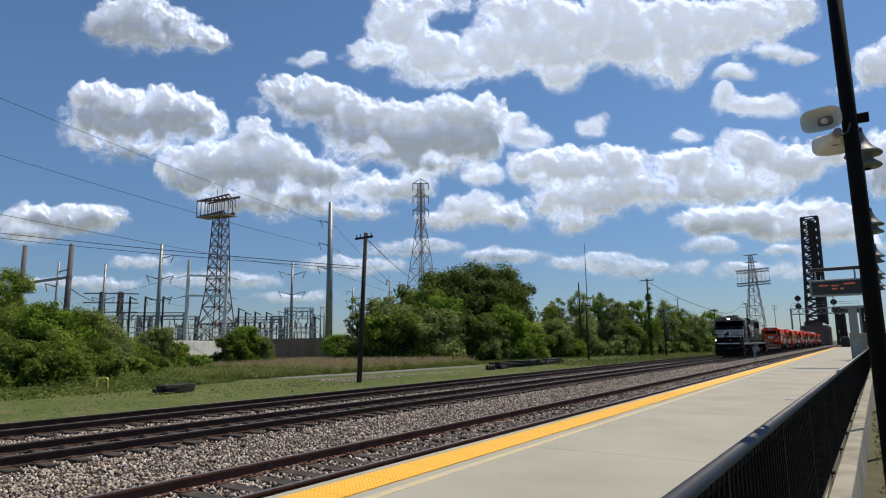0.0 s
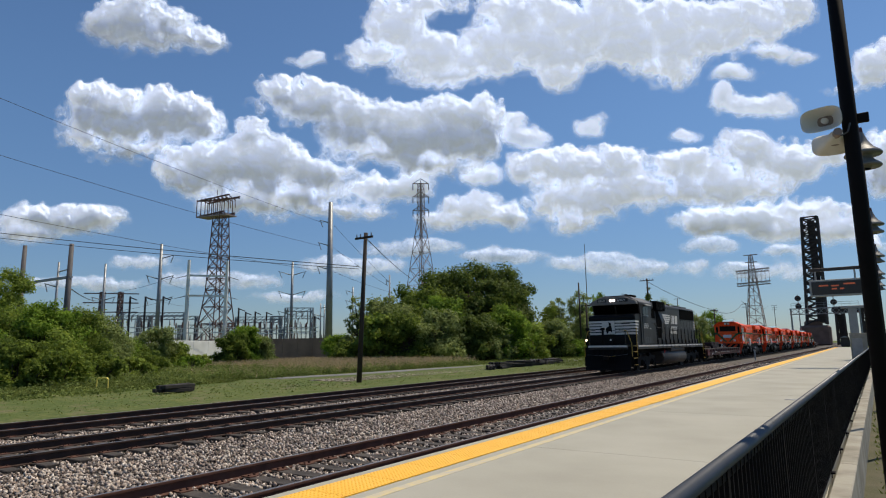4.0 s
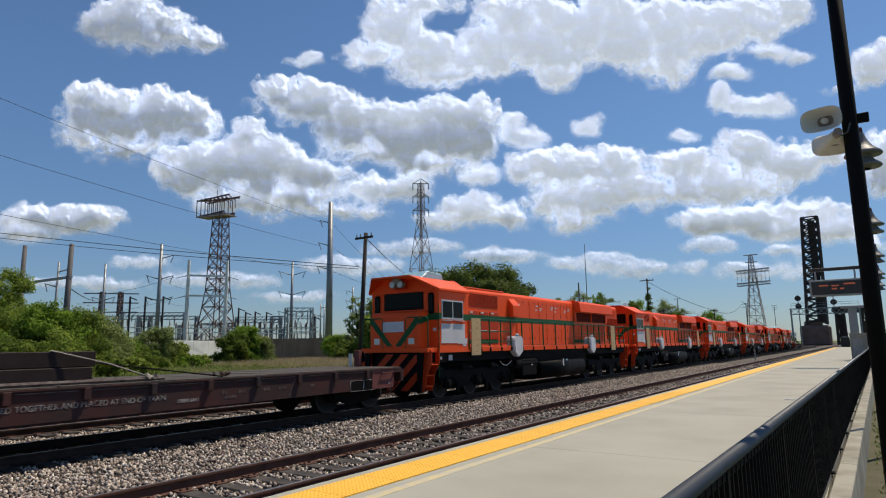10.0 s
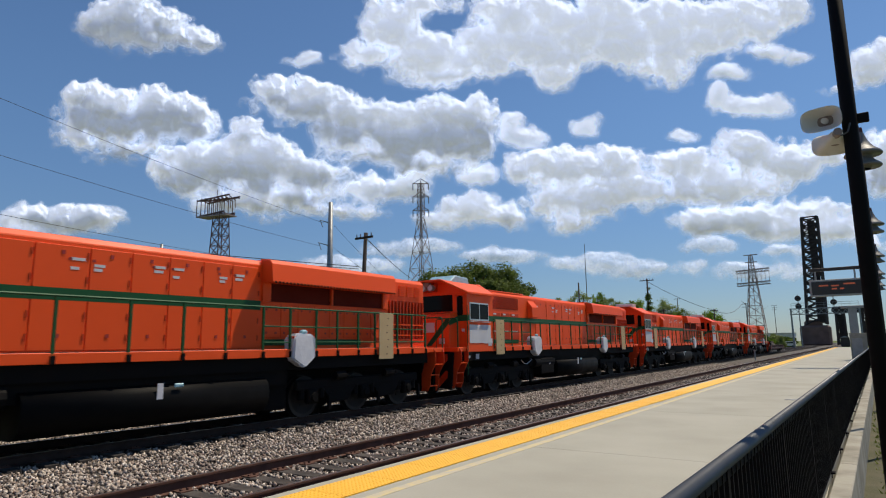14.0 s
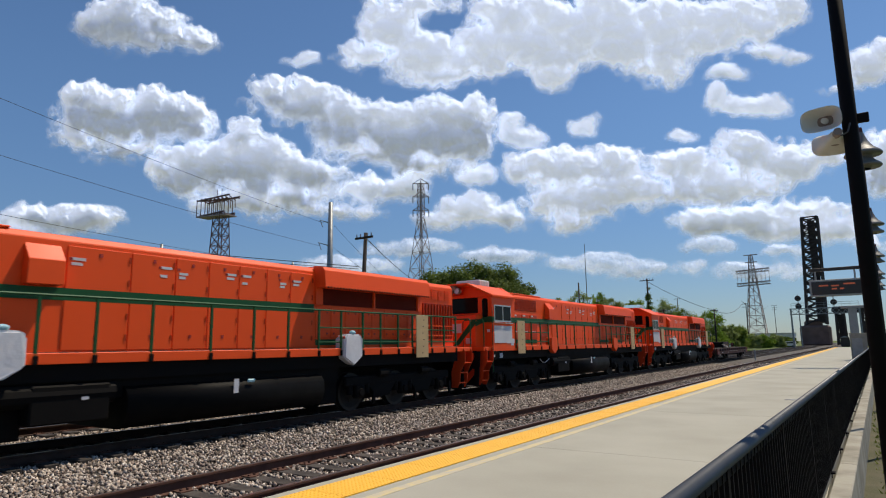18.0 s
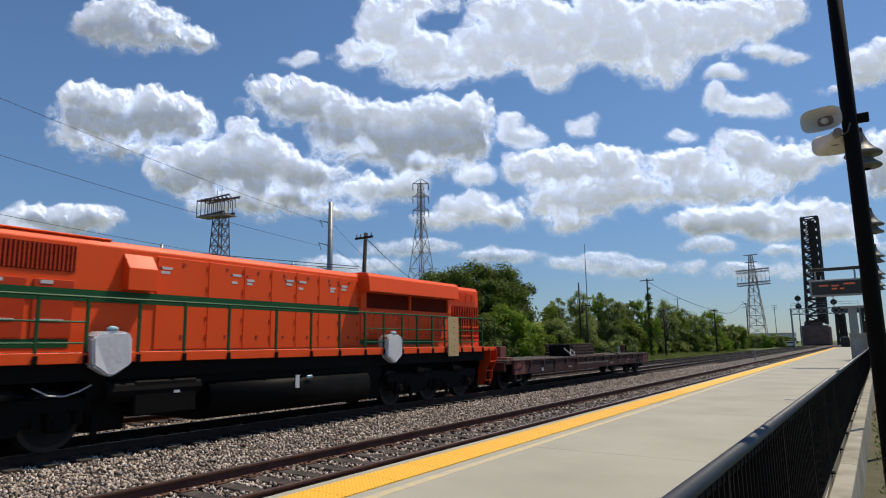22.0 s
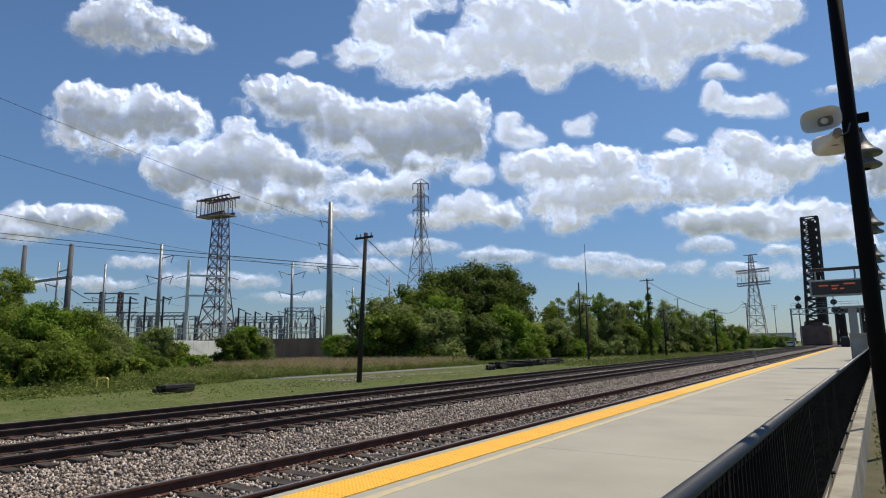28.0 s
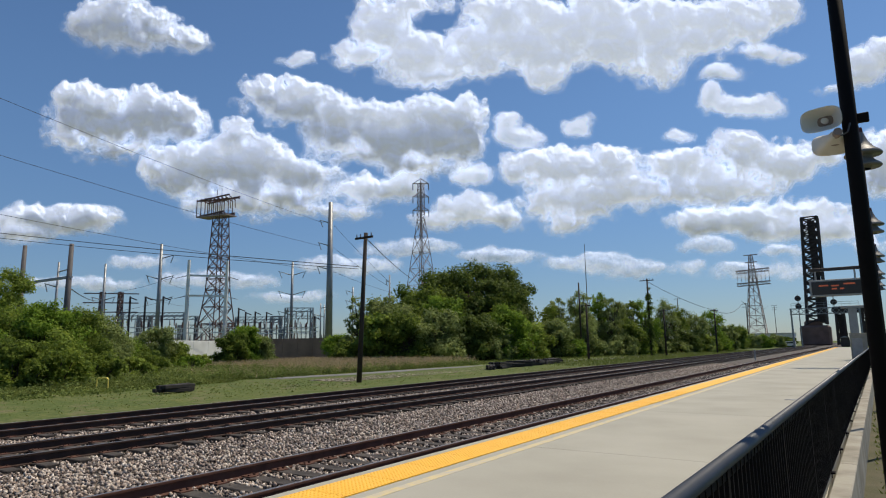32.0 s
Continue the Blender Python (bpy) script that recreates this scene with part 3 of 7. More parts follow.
def lamp_post(i):
    y = 5.4 + 9.7 * i
    x = 0.085 + 0.027 * (y - 5.4)
    p = thing("lamp_post", (x, y, GROUND), "black round steel lamp post beside the platform fence", "lamp post", "lamp posts")
    bm = bmesh.new()
    rod(bm, (0, 0, 0), (0, 0, 6.5), 0.055, 0.050, 18)
    part("shaft", bm, BLACK_METAL, p, smooth=True)
    bm = bmesh.new()
    rod(bm, (0, 0, 0), (0, 0, 0.35), 0.13, 0.10, 14)
    part("base", bm, BLACK_METAL, p)
    if i:
        bm = bmesh.new()
        turned(bm, [(0.04, 0.62), (0.07, 0.52), (0.12, 0.38), (0.20, 0.26), (0.32, 0.16), (0.345, 0.12), (0.335, 0.09), (0.17, 0.11), (0.15, 0.04), (0.20, -0.03), (0.30, -0.11), (0.315, -0.14), (0.30, -0.165), (0.14, -0.14), (0.11, -0.20)], 20, pose(0.05, -0.02, 5.92))
        lamp = part("lamp_shade", bm, SHADE, p, "grey two-tiered bell lamp shade", smooth=True)
        bm = bmesh.new()
        rod(bm, (0.05, -0.02, 6.5), (0.05, -0.02, 6.62), 0.05, 0.035, 12)
        part("lamp_cap", bm, RED_CAP, lamp, "dull red lamp cap")
    if i == 0:
        squarish_horn(p, (-0.165, -0.06, 3.885), (-0.50, -1.6, 3.66), 0.275, 0.18)
        squarish_horn(p, (-0.12, 0.08, 3.745), (-0.45, 1.8, 3.62), 0.27, 0.17)
        bm = bmesh.new()
        box(bm, (0.085, 0, 3.87), (0.075, 0.04, 0.07), 0.004)
        rod(bm, (0.05, 0, 3.88), (-0.16, 0.02, 3.88), 0.02, 0.02, 8)
        part("speaker_bracket", bm, BLACK_METAL, p)
        bm = bmesh.new()
        pipe(bm, [Vector(v) for v in ((-0.10, -0.10, 3.76), (-0.06, -0.11, 3.73), (-0.02, -0.11, 3.75), (0.0, -0.09, 3.82))], 0.006)
        part("speaker_cable", bm, WIRE, p)
    return p


RED_CAP = material("red_cap", (0.10, 0.02, 0.018), 0.6, bump=0.0)
for i in range(6):
    lamp_post(i)

# ---- platform furniture ----
SIGN_FACE = material("sign_face", (0.035, 0.03, 0.028), 0.4, vary=0.1, bump=0.0)
SIGN_FRAME = material("sign_frame", (0.34, 0.34, 0.33), 0.5, vary=0.15, bump=0.0)
SIGN_ARM = material("sign_arm", (0.055, 0.042, 0.038), 0.6, vary=0.2, bump=0.0)
LED = glow("sign_led", (0.55, 0.12, 0.05), 0.22)
BEIGE = material("beige_cabinet", (0.36, 0.33, 0.27), 0.7, vary=0.2, bump=0.02)

sign = thing("message_sign", (0.44, 45.0, PLAT), "grey framed electronic message sign on a platform post", "sign")
bm = bmesh.new()
box(bm, (0, 0, 3.05), (0.22, 0.22, 6.1), 0.02)
part("post", bm, SIGN_FRAME, sign)
bm = bmesh.new()
box(bm, (-1.42, 0, 6.02), (2.9, 0.16, 0.2), 0.02)
part("arm", bm, SIGN_ARM, sign, "dark brown support arm")
for x in (-2.5, -0.42):
    bm = bmesh.new()
    box(bm, (x, 0, 5.65), (0.1, 0.1, 0.6))
    part("hanger", bm, SIGN_FRAME, sign)
bm = bmesh.new()
box(bm, (-1.45, 0, 4.85), (2.85, 0.35, 1.05), 0.03)
body = part("housing", bm, SIGN_FRAME, sign)
bm = bmesh.new()
box(bm, (-1.45, -0.18, 4.85), (2.6, 0.02, 0.82))
part("display", bm, SIGN_FACE, sign)
for x, w, z in ((-2.1, 0.5, 5.0), (-1.5, 0.4, 4.97), (-0.75, 0.6, 5.06), (-1.55, 0.28, 4.78), (-1.15, 0.22, 4.78)):
    bm = bmesh.new()
    box(bm, (x, -0.193, z), (w, 0.006, 0.09))
    part("lit_bar", bm, LED, sign, "faint red lit bar")

kiosk = thing("platform_cabinet", (-0.25, 60.0, PLAT), "beige square cabinet on the platform", "cabinet")
bm = bmesh.new()
box(bm, (0, 0, 1.05), (1.15, 0.8, 2.1), 0.03)
part("body", bm, BEIGE, kiosk)
bm = bmesh.new()
box(bm, (0, 0, 2.14), (1.25, 0.9, 0.08), 0.02)
part("lid", bm, BEIGE, kiosk)
bm = bmesh.new()
box(bm, (-0.1, -0.41, 1.0), (0.7, 0.03, 1.5), 0.01)
part("door", bm, SIGN_FRAME, kiosk)
for x, y, h in ((-0.45, 62.0, 4.3),):
    shelter = thing("platform_column", (x, y, PLAT), "grey steel column beside the platform", "column", "platform columns")
    bm = bmesh.new()
    box(bm, (0, 0, h / 2), (0.62, 0.3, h), 0.02)
    part("shaft", bm, SIGN_FRAME, shelter)
    bm = bmesh.new()
    box(bm, (0.1, 0, h + 0.09), (1.8, 0.5, 0.2), 0.02)
    part("head", bm, SIGN_FRAME, shelter)
bollard = thing("track_marker", (-9.2, 70.0, -0.17), "small white marker post between the tracks", "marker post")
bm = bmesh.new()
rod(bm, (0, 0, 0), (0, 0, 0.95), 0.07, 0.07, 8)
part("post", bm, SIGN_FRAME, bollard)
bm = bmesh.new()
box(bm, (0, 0, 1.0), (0.2, 0.1, 0.14), 0.01)
part("head", bm, SIGN_FRAME, bollard)
# flat plate stands in for a small dark tick on the platform
fit = thing("joint_cover", (-1.74, 19.85, PLAT), "small flat plate on the platform beside the fence", "cover plate")
bm = bmesh.new()
box(bm, (0, 0, 0.008), (0.42, 0.22, 0.016), 0.003)
part("plate", bm, SIGN_FRAME, fit)

# ---- railway signals and gantry ----
LENS = material("signal_lens", (0.02, 0.02, 0.02), 0.2, bump=0.0)


def signal_head(parent, x, z, n=2):
    for k in range(n):
        bm = bmesh.new()
        rod(bm, (x, -0.25, z + k * 2.2), (x, 0.15, z + k * 2.2), 0.78, 0.78, 16)
        head = part("signal_head", bm, BRIDGE_STEEL, parent, "black round signal head")
        bm = bmesh.new()
        rod(bm, (x, -0.6, z + k * 2.2), (x, -0.24, z + k * 2.2), 0.22, 0.24, 10)
        part("hood", bm, LENS, head)


gantry = thing("signal_gantry", (-7.8, 200.0, -0.3), "grey steel signal gantry spanning the tracks", "signal gantry")
bm = bmesh.new()
for z in (9.4, 11.0):
    for y in (-0.6, 0.6):
        beam(bm, (-8.5, y, z), (8.3, y, z), 0.18)
for i in range(12):
    x = -8.5 + i * 1.4
    beam(bm, (x, -0.6, 9.4), (x + 1.4, -0.6, 11.0), 0.13)
    beam(bm, (x + 1.4, -0.6, 9.4), (x, -0.6, 11.0), 0.13)
part("truss", bm, GALV, gantry)
for x in (-8.2, 8.0):
    bm = bmesh.new()
    rod(bm, (x, 0, 0), (x, 0, 11), 0.28, 0.22, 10)
    part("leg", bm, GALV, gantry)
for x in (2.3,):
    bm = bmesh.new()
    rod(bm, (x, -0.5, 11), (x, -0.5, 15.2), 0.1, 0.1, 8)
    part("signal_mast", bm, BRIDGE_STEEL, gantry)
signal_head(gantry, 2.3, 10.3, 3)
signal_head(gantry, 3.6, 10.2, 1)
bm = bmesh.new()
for x0, x1 in ((-8, 8),):
    for z in (11.9, 12.5):
        beam(bm, (x0, -0.6, z), (x1, -0.6, z), 0.07)
    for i in range(9):
        beam(bm, (-8 + i * 2, -0.6, 11), (-8 + i * 2, -0.6, 12.5), 0.07)
part("guard_rail", bm, GALV, gantry)

mast = thing("railway_signal", (-14.0, 200.0, -0.3), "tall railway signal mast with two black heads", "railway signal")
bm = bmesh.new()
rod(bm, (0, 0, 0), (0, 0, 15.0), 0.16, 0.12, 8)
part("mast", bm, GALV, mast)
signal_head(mast, 0.0, 11.7, 2)

# the bridge's far portal seen under the gantry
portal = thing("bridge_portal", (-3.0, 320.0, GROUND), "dark steel portal of the railway bridge", "bridge portal")
for x in (-4.0, 5.5):
    bm = bmesh.new()
    lattice(bm, (x, 0, 0), (x, 0, 16.5), 3.2, 2.8, 4, 0.5)
    part("portal_leg", bm, BRIDGE_STEEL, portal)
bm = bmesh.new()
box(bm, (1.0, 0, 15.4), (13.5, 2.5, 3.0), 0.2)
part("portal_beam", bm, BRIDGE_STEEL, portal)
for x, h in ((-5.2, 13.5), (2.8, 10.5)):
    bm = bmesh.new()
    box(bm, (x + 1.5, 1.0, h / 2), (2.4, 2.0, h), 0.1)
    part("portal_panel", bm, BRIDGE_STEEL, portal)
hut = thing("relay_hut", (-4.6, 240.0, -0.4), "small dark railway relay hut", "hut")
bm = bmesh.new()
box(bm, (0, 0, 1.5), (2.4, 2.0, 3.0), 0.035)
part("wall", bm, BRIDGE_STEEL, hut)
bm = bmesh.new()
prism(bm, [(-1.4, 3.0), (0, 3.5), (1.4, 3.0)], "y", -1.2, 1.2)
part("roof", bm, GALV, hut)

# low building and a parked vehicle far along the line
shed = thing("low_building", (-40.0, 335.0, GROUND), "long low beige industrial building", "building")
bm = bmesh.new()
box(bm, (0, 0, 2.9), (28, 10, 5.8))
part("wall", bm, WALL_WHITE, shed)
bm = bmesh.new()
box(bm, (0, 0, 5.95), (28.6, 10.6, 0.35), 0.035)
part("roof", bm, WALL_WHITE, shed)
for i in range(6):
    bm = bmesh.new()
    box(bm, (-11 + i * 4.4, -5.03, 2.2), (1.8, 0.1, 2.4))
    part("door_panel", bm, SIGN_FRAME, shed)
van = thing("parked_van", (-22.5, 259.0, GROUND), "small white van parked beside the tracks", "van")
bm = bmesh.new()
prism(bm, [(-2.3, 0.45), (-2.3, 1.2), (-1.5, 1.35), (-0.9, 2.1), (2.3, 2.1), (2.3, 0.45)], "y", -0.9, 0.9)
part("body", bm, WALL_WHITE, van)
for x in (-1.4, 1.4):
    for y in (-0.85, 0.85):
        bm = bmesh.new()
        rod(bm, (x, y - 0.1, 0.35), (x, y + 0.1, 0.35), 0.35, 0.35, 12)
        part("wheel", bm, WIRE, van)
bm = bmesh.new()
box(bm, (0.6, -0.905, 1.6), (2.6, 0.02, 0.5))
part("window", bm, SIGN_FACE, van)

# ---- walls and substation behind the meadow ----
def wall_run(name, a, b, height, mat, label, n):
    w = thing(name, (0, 0, GROUND), label, "wall", kind="structure")
    a, b = Vector((*a, 0)), Vector((*b, 0))
    d = (b - a).normalized()
    for i in range(n):
        p, q = a.lerp(b, i / n), a.lerp(b, (i + 1) / n) - d * 0.03
        bm = bmesh.new()
        m = Matrix.Translation((p + q) / 2 + Vector((0, 0, height / 2))) @ Matrix.Rotation(math.atan2(d.y, d.x), 4, "Z") @ Matrix.Diagonal(((q - p).length, 0.3, height, 1))
        bmesh.ops.create_cube(bm, size=1, matrix=m)
        bmesh.ops.bevel(bm, geom=bm.edges[:], offset=0.02, segments=1, affect="EDGES")
        part("wall_panel", bm, mat, w)
    bm = bmesh.new()
    beam(bm, a + Vector((0, 0, height + 0.08)), b + Vector((0, 0, height + 0.08)), 0.16, 0.42)
    part("coping", bm, mat, w)


wall_run("white_wall", (-102.5, 54.9), (-110.2, 80.3), 3.6, WALL_WHITE, "long white concrete wall before the substation", 6)
wall_run("brown_wall", (-101, 73.8), (-77, 89.6), 3.7, WALL_BROWN, "long dark brown concrete wall beyond the meadow", 10)


def frame_structure(x, y, w, h, turn, label="grey steel lattice gantry of a substation"):
    p = thing("substation_gantry", (x, y, GROUND), label, "substation", "substation gantries", rz=turn)
    for sx in (-w / 2, w / 2):
        bm = bmesh.new()
        lattice(bm, (sx, 0, 0), (sx, 0, h), 0.9, 0.6, 6, 0.13)
        part("column", bm, GALV, p)
    bm = bmesh.new()
    for z in (h - 0.8, h):
        beam(bm, (-w / 2, 0, z), (w / 2, 0, z), 0.2)
    n = int(w / 1.2)
    for i in range(n):
        beam(bm, (-w / 2 + i * w / n, 0, h - 0.8), (-w / 2 + (i + 1) * w / n, 0, h), 0.12)
    part("beam", bm, GALV, p)
    for i in range(4):
        bm = bmesh.new()
        xx = -w / 2 + (i + 0.7) * w / 4.4
        rod(bm, (xx, 0, h - 0.8), (xx, 0, h - 2.4), 0.16, 0.12, 6)
        part("insulator", bm, TOWER_STEEL, p)
    return p


for x, y, w, h, turn in ((-150, 80, 14, 10.5, 42), (-146, 90, 14, 10.6, 42), (-141, 97, 12, 8.4, 42), (-139, 113, 12, 10.9, 42), (-134, 121, 12, 11.2, 42), (-156, 92, 16, 12.0, 42), (-148, 118, 16, 10.5, 42), (-131, 108, 10, 7.5, 42), (-110.4, 101.5, 5.9, 11.6, 46)):
    frame_structure(x, y, w, h, turn)
for i in range(11):
    a = i / 10
    x, y = -148 + 26 * a + rng.uniform(-2, 2), 78 + 42 * a + rng.uniform(-2, 2)
    tr = thing("transformer", (x, y, GROUND), "grey substation transformer with bushings", "transformer", "transformers", rz=rng.uniform(30, 55))
    bm = bmesh.new()
    h = rng.uniform(3.4, 5.2)
    box(bm, (0, 0, h / 2), (3.4, 2.2, h), 0.1)
    part("tank", bm, GALV, tr)
    for k in range(3):
        bm = bmesh.new()
        rod(bm, (-1 + k, 0, h), (-1 + k, 0, h + 1.8), 0.22, 0.1, 8)
        part("bushing", bm, TOWER_STEEL, tr)
    for k in range(5):
        bm = bmesh.new()
        box(bm, (-1.4 + k * 0.7, -1.35, h * 0.5), (0.3, 0.5, h * 0.7))
        part("radiator_fin", bm, GALV, tr)
for x, y, h in ((-131.6, 72.0, 13.8), (-130.1, 74.6, 13.9), (-128.3, 77.7, 14.0), (-127.2, 97.1, 12.2), (-130.1, 101.5, 11.5), (-128.6, 103.3, 11.6), (-130.7, 108.7, 11.8), (-122.4, 118.0, 10.6)):
    lp = thing("yard_light", (x, y, GROUND), "dark pole with a short lamp arm in the substation", "lamp post", "yard lights")
    bm = bmesh.new()
    rod(bm, (0, 0, 0), (0, 0, h), 0.26, 0.2, 8)
    part("pole", bm, BRIDGE_STEEL, lp)
    bm = bmesh.new()
    beam(bm, (0, 0, h - 0.2), (1.2, 0.9, h - 0.8), 0.22)
    part("lamp_arm", bm, BRIDGE_STEEL, lp)
for x, y, h in ((-119.3, 51.7, 18.2), (-135.5, 133.2, 15.5), (-141.8, 141.0, 15.7)):
    steel_pole(x, y, h, 0.3, ((h * 0.75, 2.2, 1), (h * 0.9, 2.2, -1)), "slim grey steel power pole behind the wall")
bm = bmesh.new()
beam(bm, (-85, 32.4, 9.9), (-72.5, 32.8, 9.9), 0.28)
dead = thing("dead_end_beam", (0, 0, 0), "grey steel crossbeam between two dark poles", "crossbeam")
part("crossbeam", bm, GALV, dead)
for x, y, w, n in ((-131.6, 73.5, 9.0, 7), (-127.5, 83.0, 8.0, 6), (-124.5, 92.5, 10.0, 8), (-121.5, 101.0, 9.0, 7), (-117.5, 108.5, 9.0, 7), (-138.0, 66.0, 8.0, 6), (-134.0, 104.0, 12.0, 9), (-129.0, 116.0, 12.0, 9)):
    rack = thing("bus_rack", (x, y, GROUND), "pale steel bus rack with insulator posts in the substation", "substation", "substation bus racks", rz=52 + rng.uniform(-4, 4))
    h = rng.uniform(6.3, 8.2)
    for z in (h, h - 1.1):
        bm = bmesh.new()
        beam(bm, (-w / 2, 0, z), (w / 2, 0, z), 0.22)
        part("rail", bm, WALL_WHITE, rack)
    for k in range(n):
        xx = -w / 2 + (k + 0.5) * w / n
        bm = bmesh.new()
        rod(bm, (xx, 0, 0), (xx, 0, h), 0.10, 0.08, 6)
        part("leg", bm, GALV if k % 2 else BRIDGE_STEEL, rack)
        bm = bmesh.new()
        rod(bm, (xx, 0, h), (xx, 0, h + rng.uniform(0.9, 2.0)), 0.2, 0.14, 8)
        part("insulator", bm, TOWER_DARK if k % 3 else WALL_WHITE, rack)
twin = thing("lattice_mast", (-186.6, 96.3, GROUND), "twin dark lattice masts with crossarms behind the substation", "transmission tower")
for sx in (-1.6, 1.6):
    bm = bmesh.new()
    lattice(bm, (sx, sx * 1.2, 0), (sx, sx * 1.2, 19.6), 1.4, 1.0, 10, 0.16)
    part("mast", bm, TOWER_DARK, twin)
for z in (19.2, 16.4, 13.6):
    bm = bmesh.new()
    beam(bm, (-4.5, -6.0, z), (4.5, 6.0, z), 0.3)
    part("crossarm", bm, TOWER_DARK, twin)
hframe = thing("substation_structure", (0, 0, GROUND), "white steel H-frame of two poles and two beams in the substation", "substation")
HA, HB = Vector((-131.1, 85.4, 0)), Vector((-126.2, 92.5, 0))
for v in (HA, HB):
    bm = bmesh.new()
    rod(bm, v, v + Vector((0, 0, 23.3)), 0.55, 0.33, 10)
    part("pole", bm, WALL_WHITE, hframe)
for z in (19.6, 14.8):
    bm = bmesh.new()
    beam(bm, HA + Vector((0, 0, z)), HB + Vector((0, 0, z)), 0.42)
    part("beam", bm, WALL_WHITE, hframe)
    for v, s_ in ((HA, -1), (HB, 1)):
        bm = bmesh.new()
        rod(bm, v + Vector((0, 0, z)), v + Vector((1.6 * s_, 2.3 * s_, z - 0.8)), 0.12, 0.06, 6)
        part("arm", bm, GALV, hframe)
ant = thing("radio_mast", (-89.1, 233.6, GROUND), "thin steel radio mast far beyond the trees", "mast")
bm = bmesh.new()
rod(bm, (0, 0, 0), (0, 0, 42), 0.3, 0.1, 6)
part("shaft", bm, GALV, ant)

# ---- overhead wires ----
def wire(a, b, sag, r=0.035, n=14, label="thin black overhead wire hanging between poles"):
    a, b = Vector(a), Vector(b)
    w = tagged(new("overhead_wire"), label, "wire", "overhead wires")
    w.location = a
    bm = bmesh.new()
    pts = [(b - a) * (i / n) - Vector((0, 0, 4 * sag * (i / n) * (1 - i / n))) for i in range(n + 1)]
    pipe(bm, pts, r, 5)
    part("conductor", bm, WIRE, w)


wire((-91.5, 25.7, 35.8), (-103.9, 102.6, 31.2), 0.6)
wire((-91.3, 26.4, 27.8), (-104.4, 101.9, 25.6), 0.5)
wire((-91.1, 27.0, 19.7), (-104.6, 101.7, 19.8), 0.5)
wire((-57.5, 17.2, 11.3), (-26.7, 29.6, 6.9), 0.15, 0.025)
wire((-57.5, 17.2, 10.9), (-26.7, 29.6, 6.75), 0.2, 0.02)
for z in (31.0, 25.5, 19.7):
    wire((-103.4, 105.6, z), (-100.8, 124.3, 18.0 - (31 - z) * 0.2), 0.3, 0.035)
wire((-26.2, 29.8, 8.7), (-78.5, 112.0, 15.2), 1.2, 0.03)
wire((-29.7, 106.5, 12.2), (-24.7, 136.0, 8.2), 0.5, 0.04)
wire((-24.7, 136.0, 8.2), (-31.8, 223.0, 14.0), 1.6, 0.06)
wire((-31.8, 223.0, 15.0), (-37.0, 340.0, 19.0), 2.5, 0.08)
for z in (12.8, 17.6):
    wire((-126.6, 79.0, z + 0.2), (-161, 81, z - 1.5), 0.5, 0.035)
    wire((-129, 77, z), (-167, 110, z + 2), 0.6, 0.035)
wire((-73, 32.8, 8.8), (-161, 81, 14.6), 0.8, 0.06)
steel_pole(-91.3, 26.3, 36.8, 0.7, (), "tall grey steel transmission pole")
wood_pole(-57.5, 17.2, 12.2)

# ---- meadow details ----
PATH = material("asphalt_path", (0.20, 0.195, 0.19), 0.9, vary=0.3, scale=1.2, fine=20, bump=0.2)
path = thing("asphalt_path", (0, 0, 0), "narrow grey asphalt path through the grass", "path", kind="structure")
bm = bmesh.new()
pts = [(-33.5, 14.0), (-33.8, 25.5), (-34.9, 38.5), (-35.0, 50.0), (-33.5, 62.0), (-31.5, 90.0), (-29, 150)]
for (x0, y0), (x1, y1) in zip(pts[2:], pts[3:]):
    prism(bm, [(x0 - 1.1, y0), (x0 + 1.1, y0), (x1 + 1.1, y1), (x1 - 1.1, y1)], "z", GROUND - 0.05, GROUND + 0.03)
x0, y0, x1, y1 = -36.0, 30.5, -34.9, 38.5
prism(bm, [(x0 - 1.1, y0), (x0 + 1.1, y0), (x1 + 1.1, y1), (x1 - 1.1, y1)], "z", GROUND - 0.05, GROUND + 0.03)
part("paving", bm, PATH, path)

PILE_DARK = material("old_tie_wood", (0.030, 0.026, 0.024), 0.85, vary=0.4, scale=3, fine=25, bump=0.3)


def timber_pile(x, y, turn, layers, length, label):
    p = thing("timber_pile", (x, y, GROUND), label, "timber pile", "timber piles", rz=turn)
    for j in range(layers):
        for k in range(3 if layers < 3 else 5):
            bm = bmesh.new()
            box(bm, (rng.uniform(-0.15, 0.15), (k - (1 if layers < 3 else 2)) * 0.27, 0.12 + j * 0.2), (length + rng.uniform(-0.3, 0.3), 0.22, 0.18), 0.02)
            ob = part("old_tie", bm, PILE_DARK, p)
            ob.rotation_euler = (0, rng.uniform(-0.02, 0.02) * layers, rng.uniform(-0.05, 0.05) * layers)
    return p


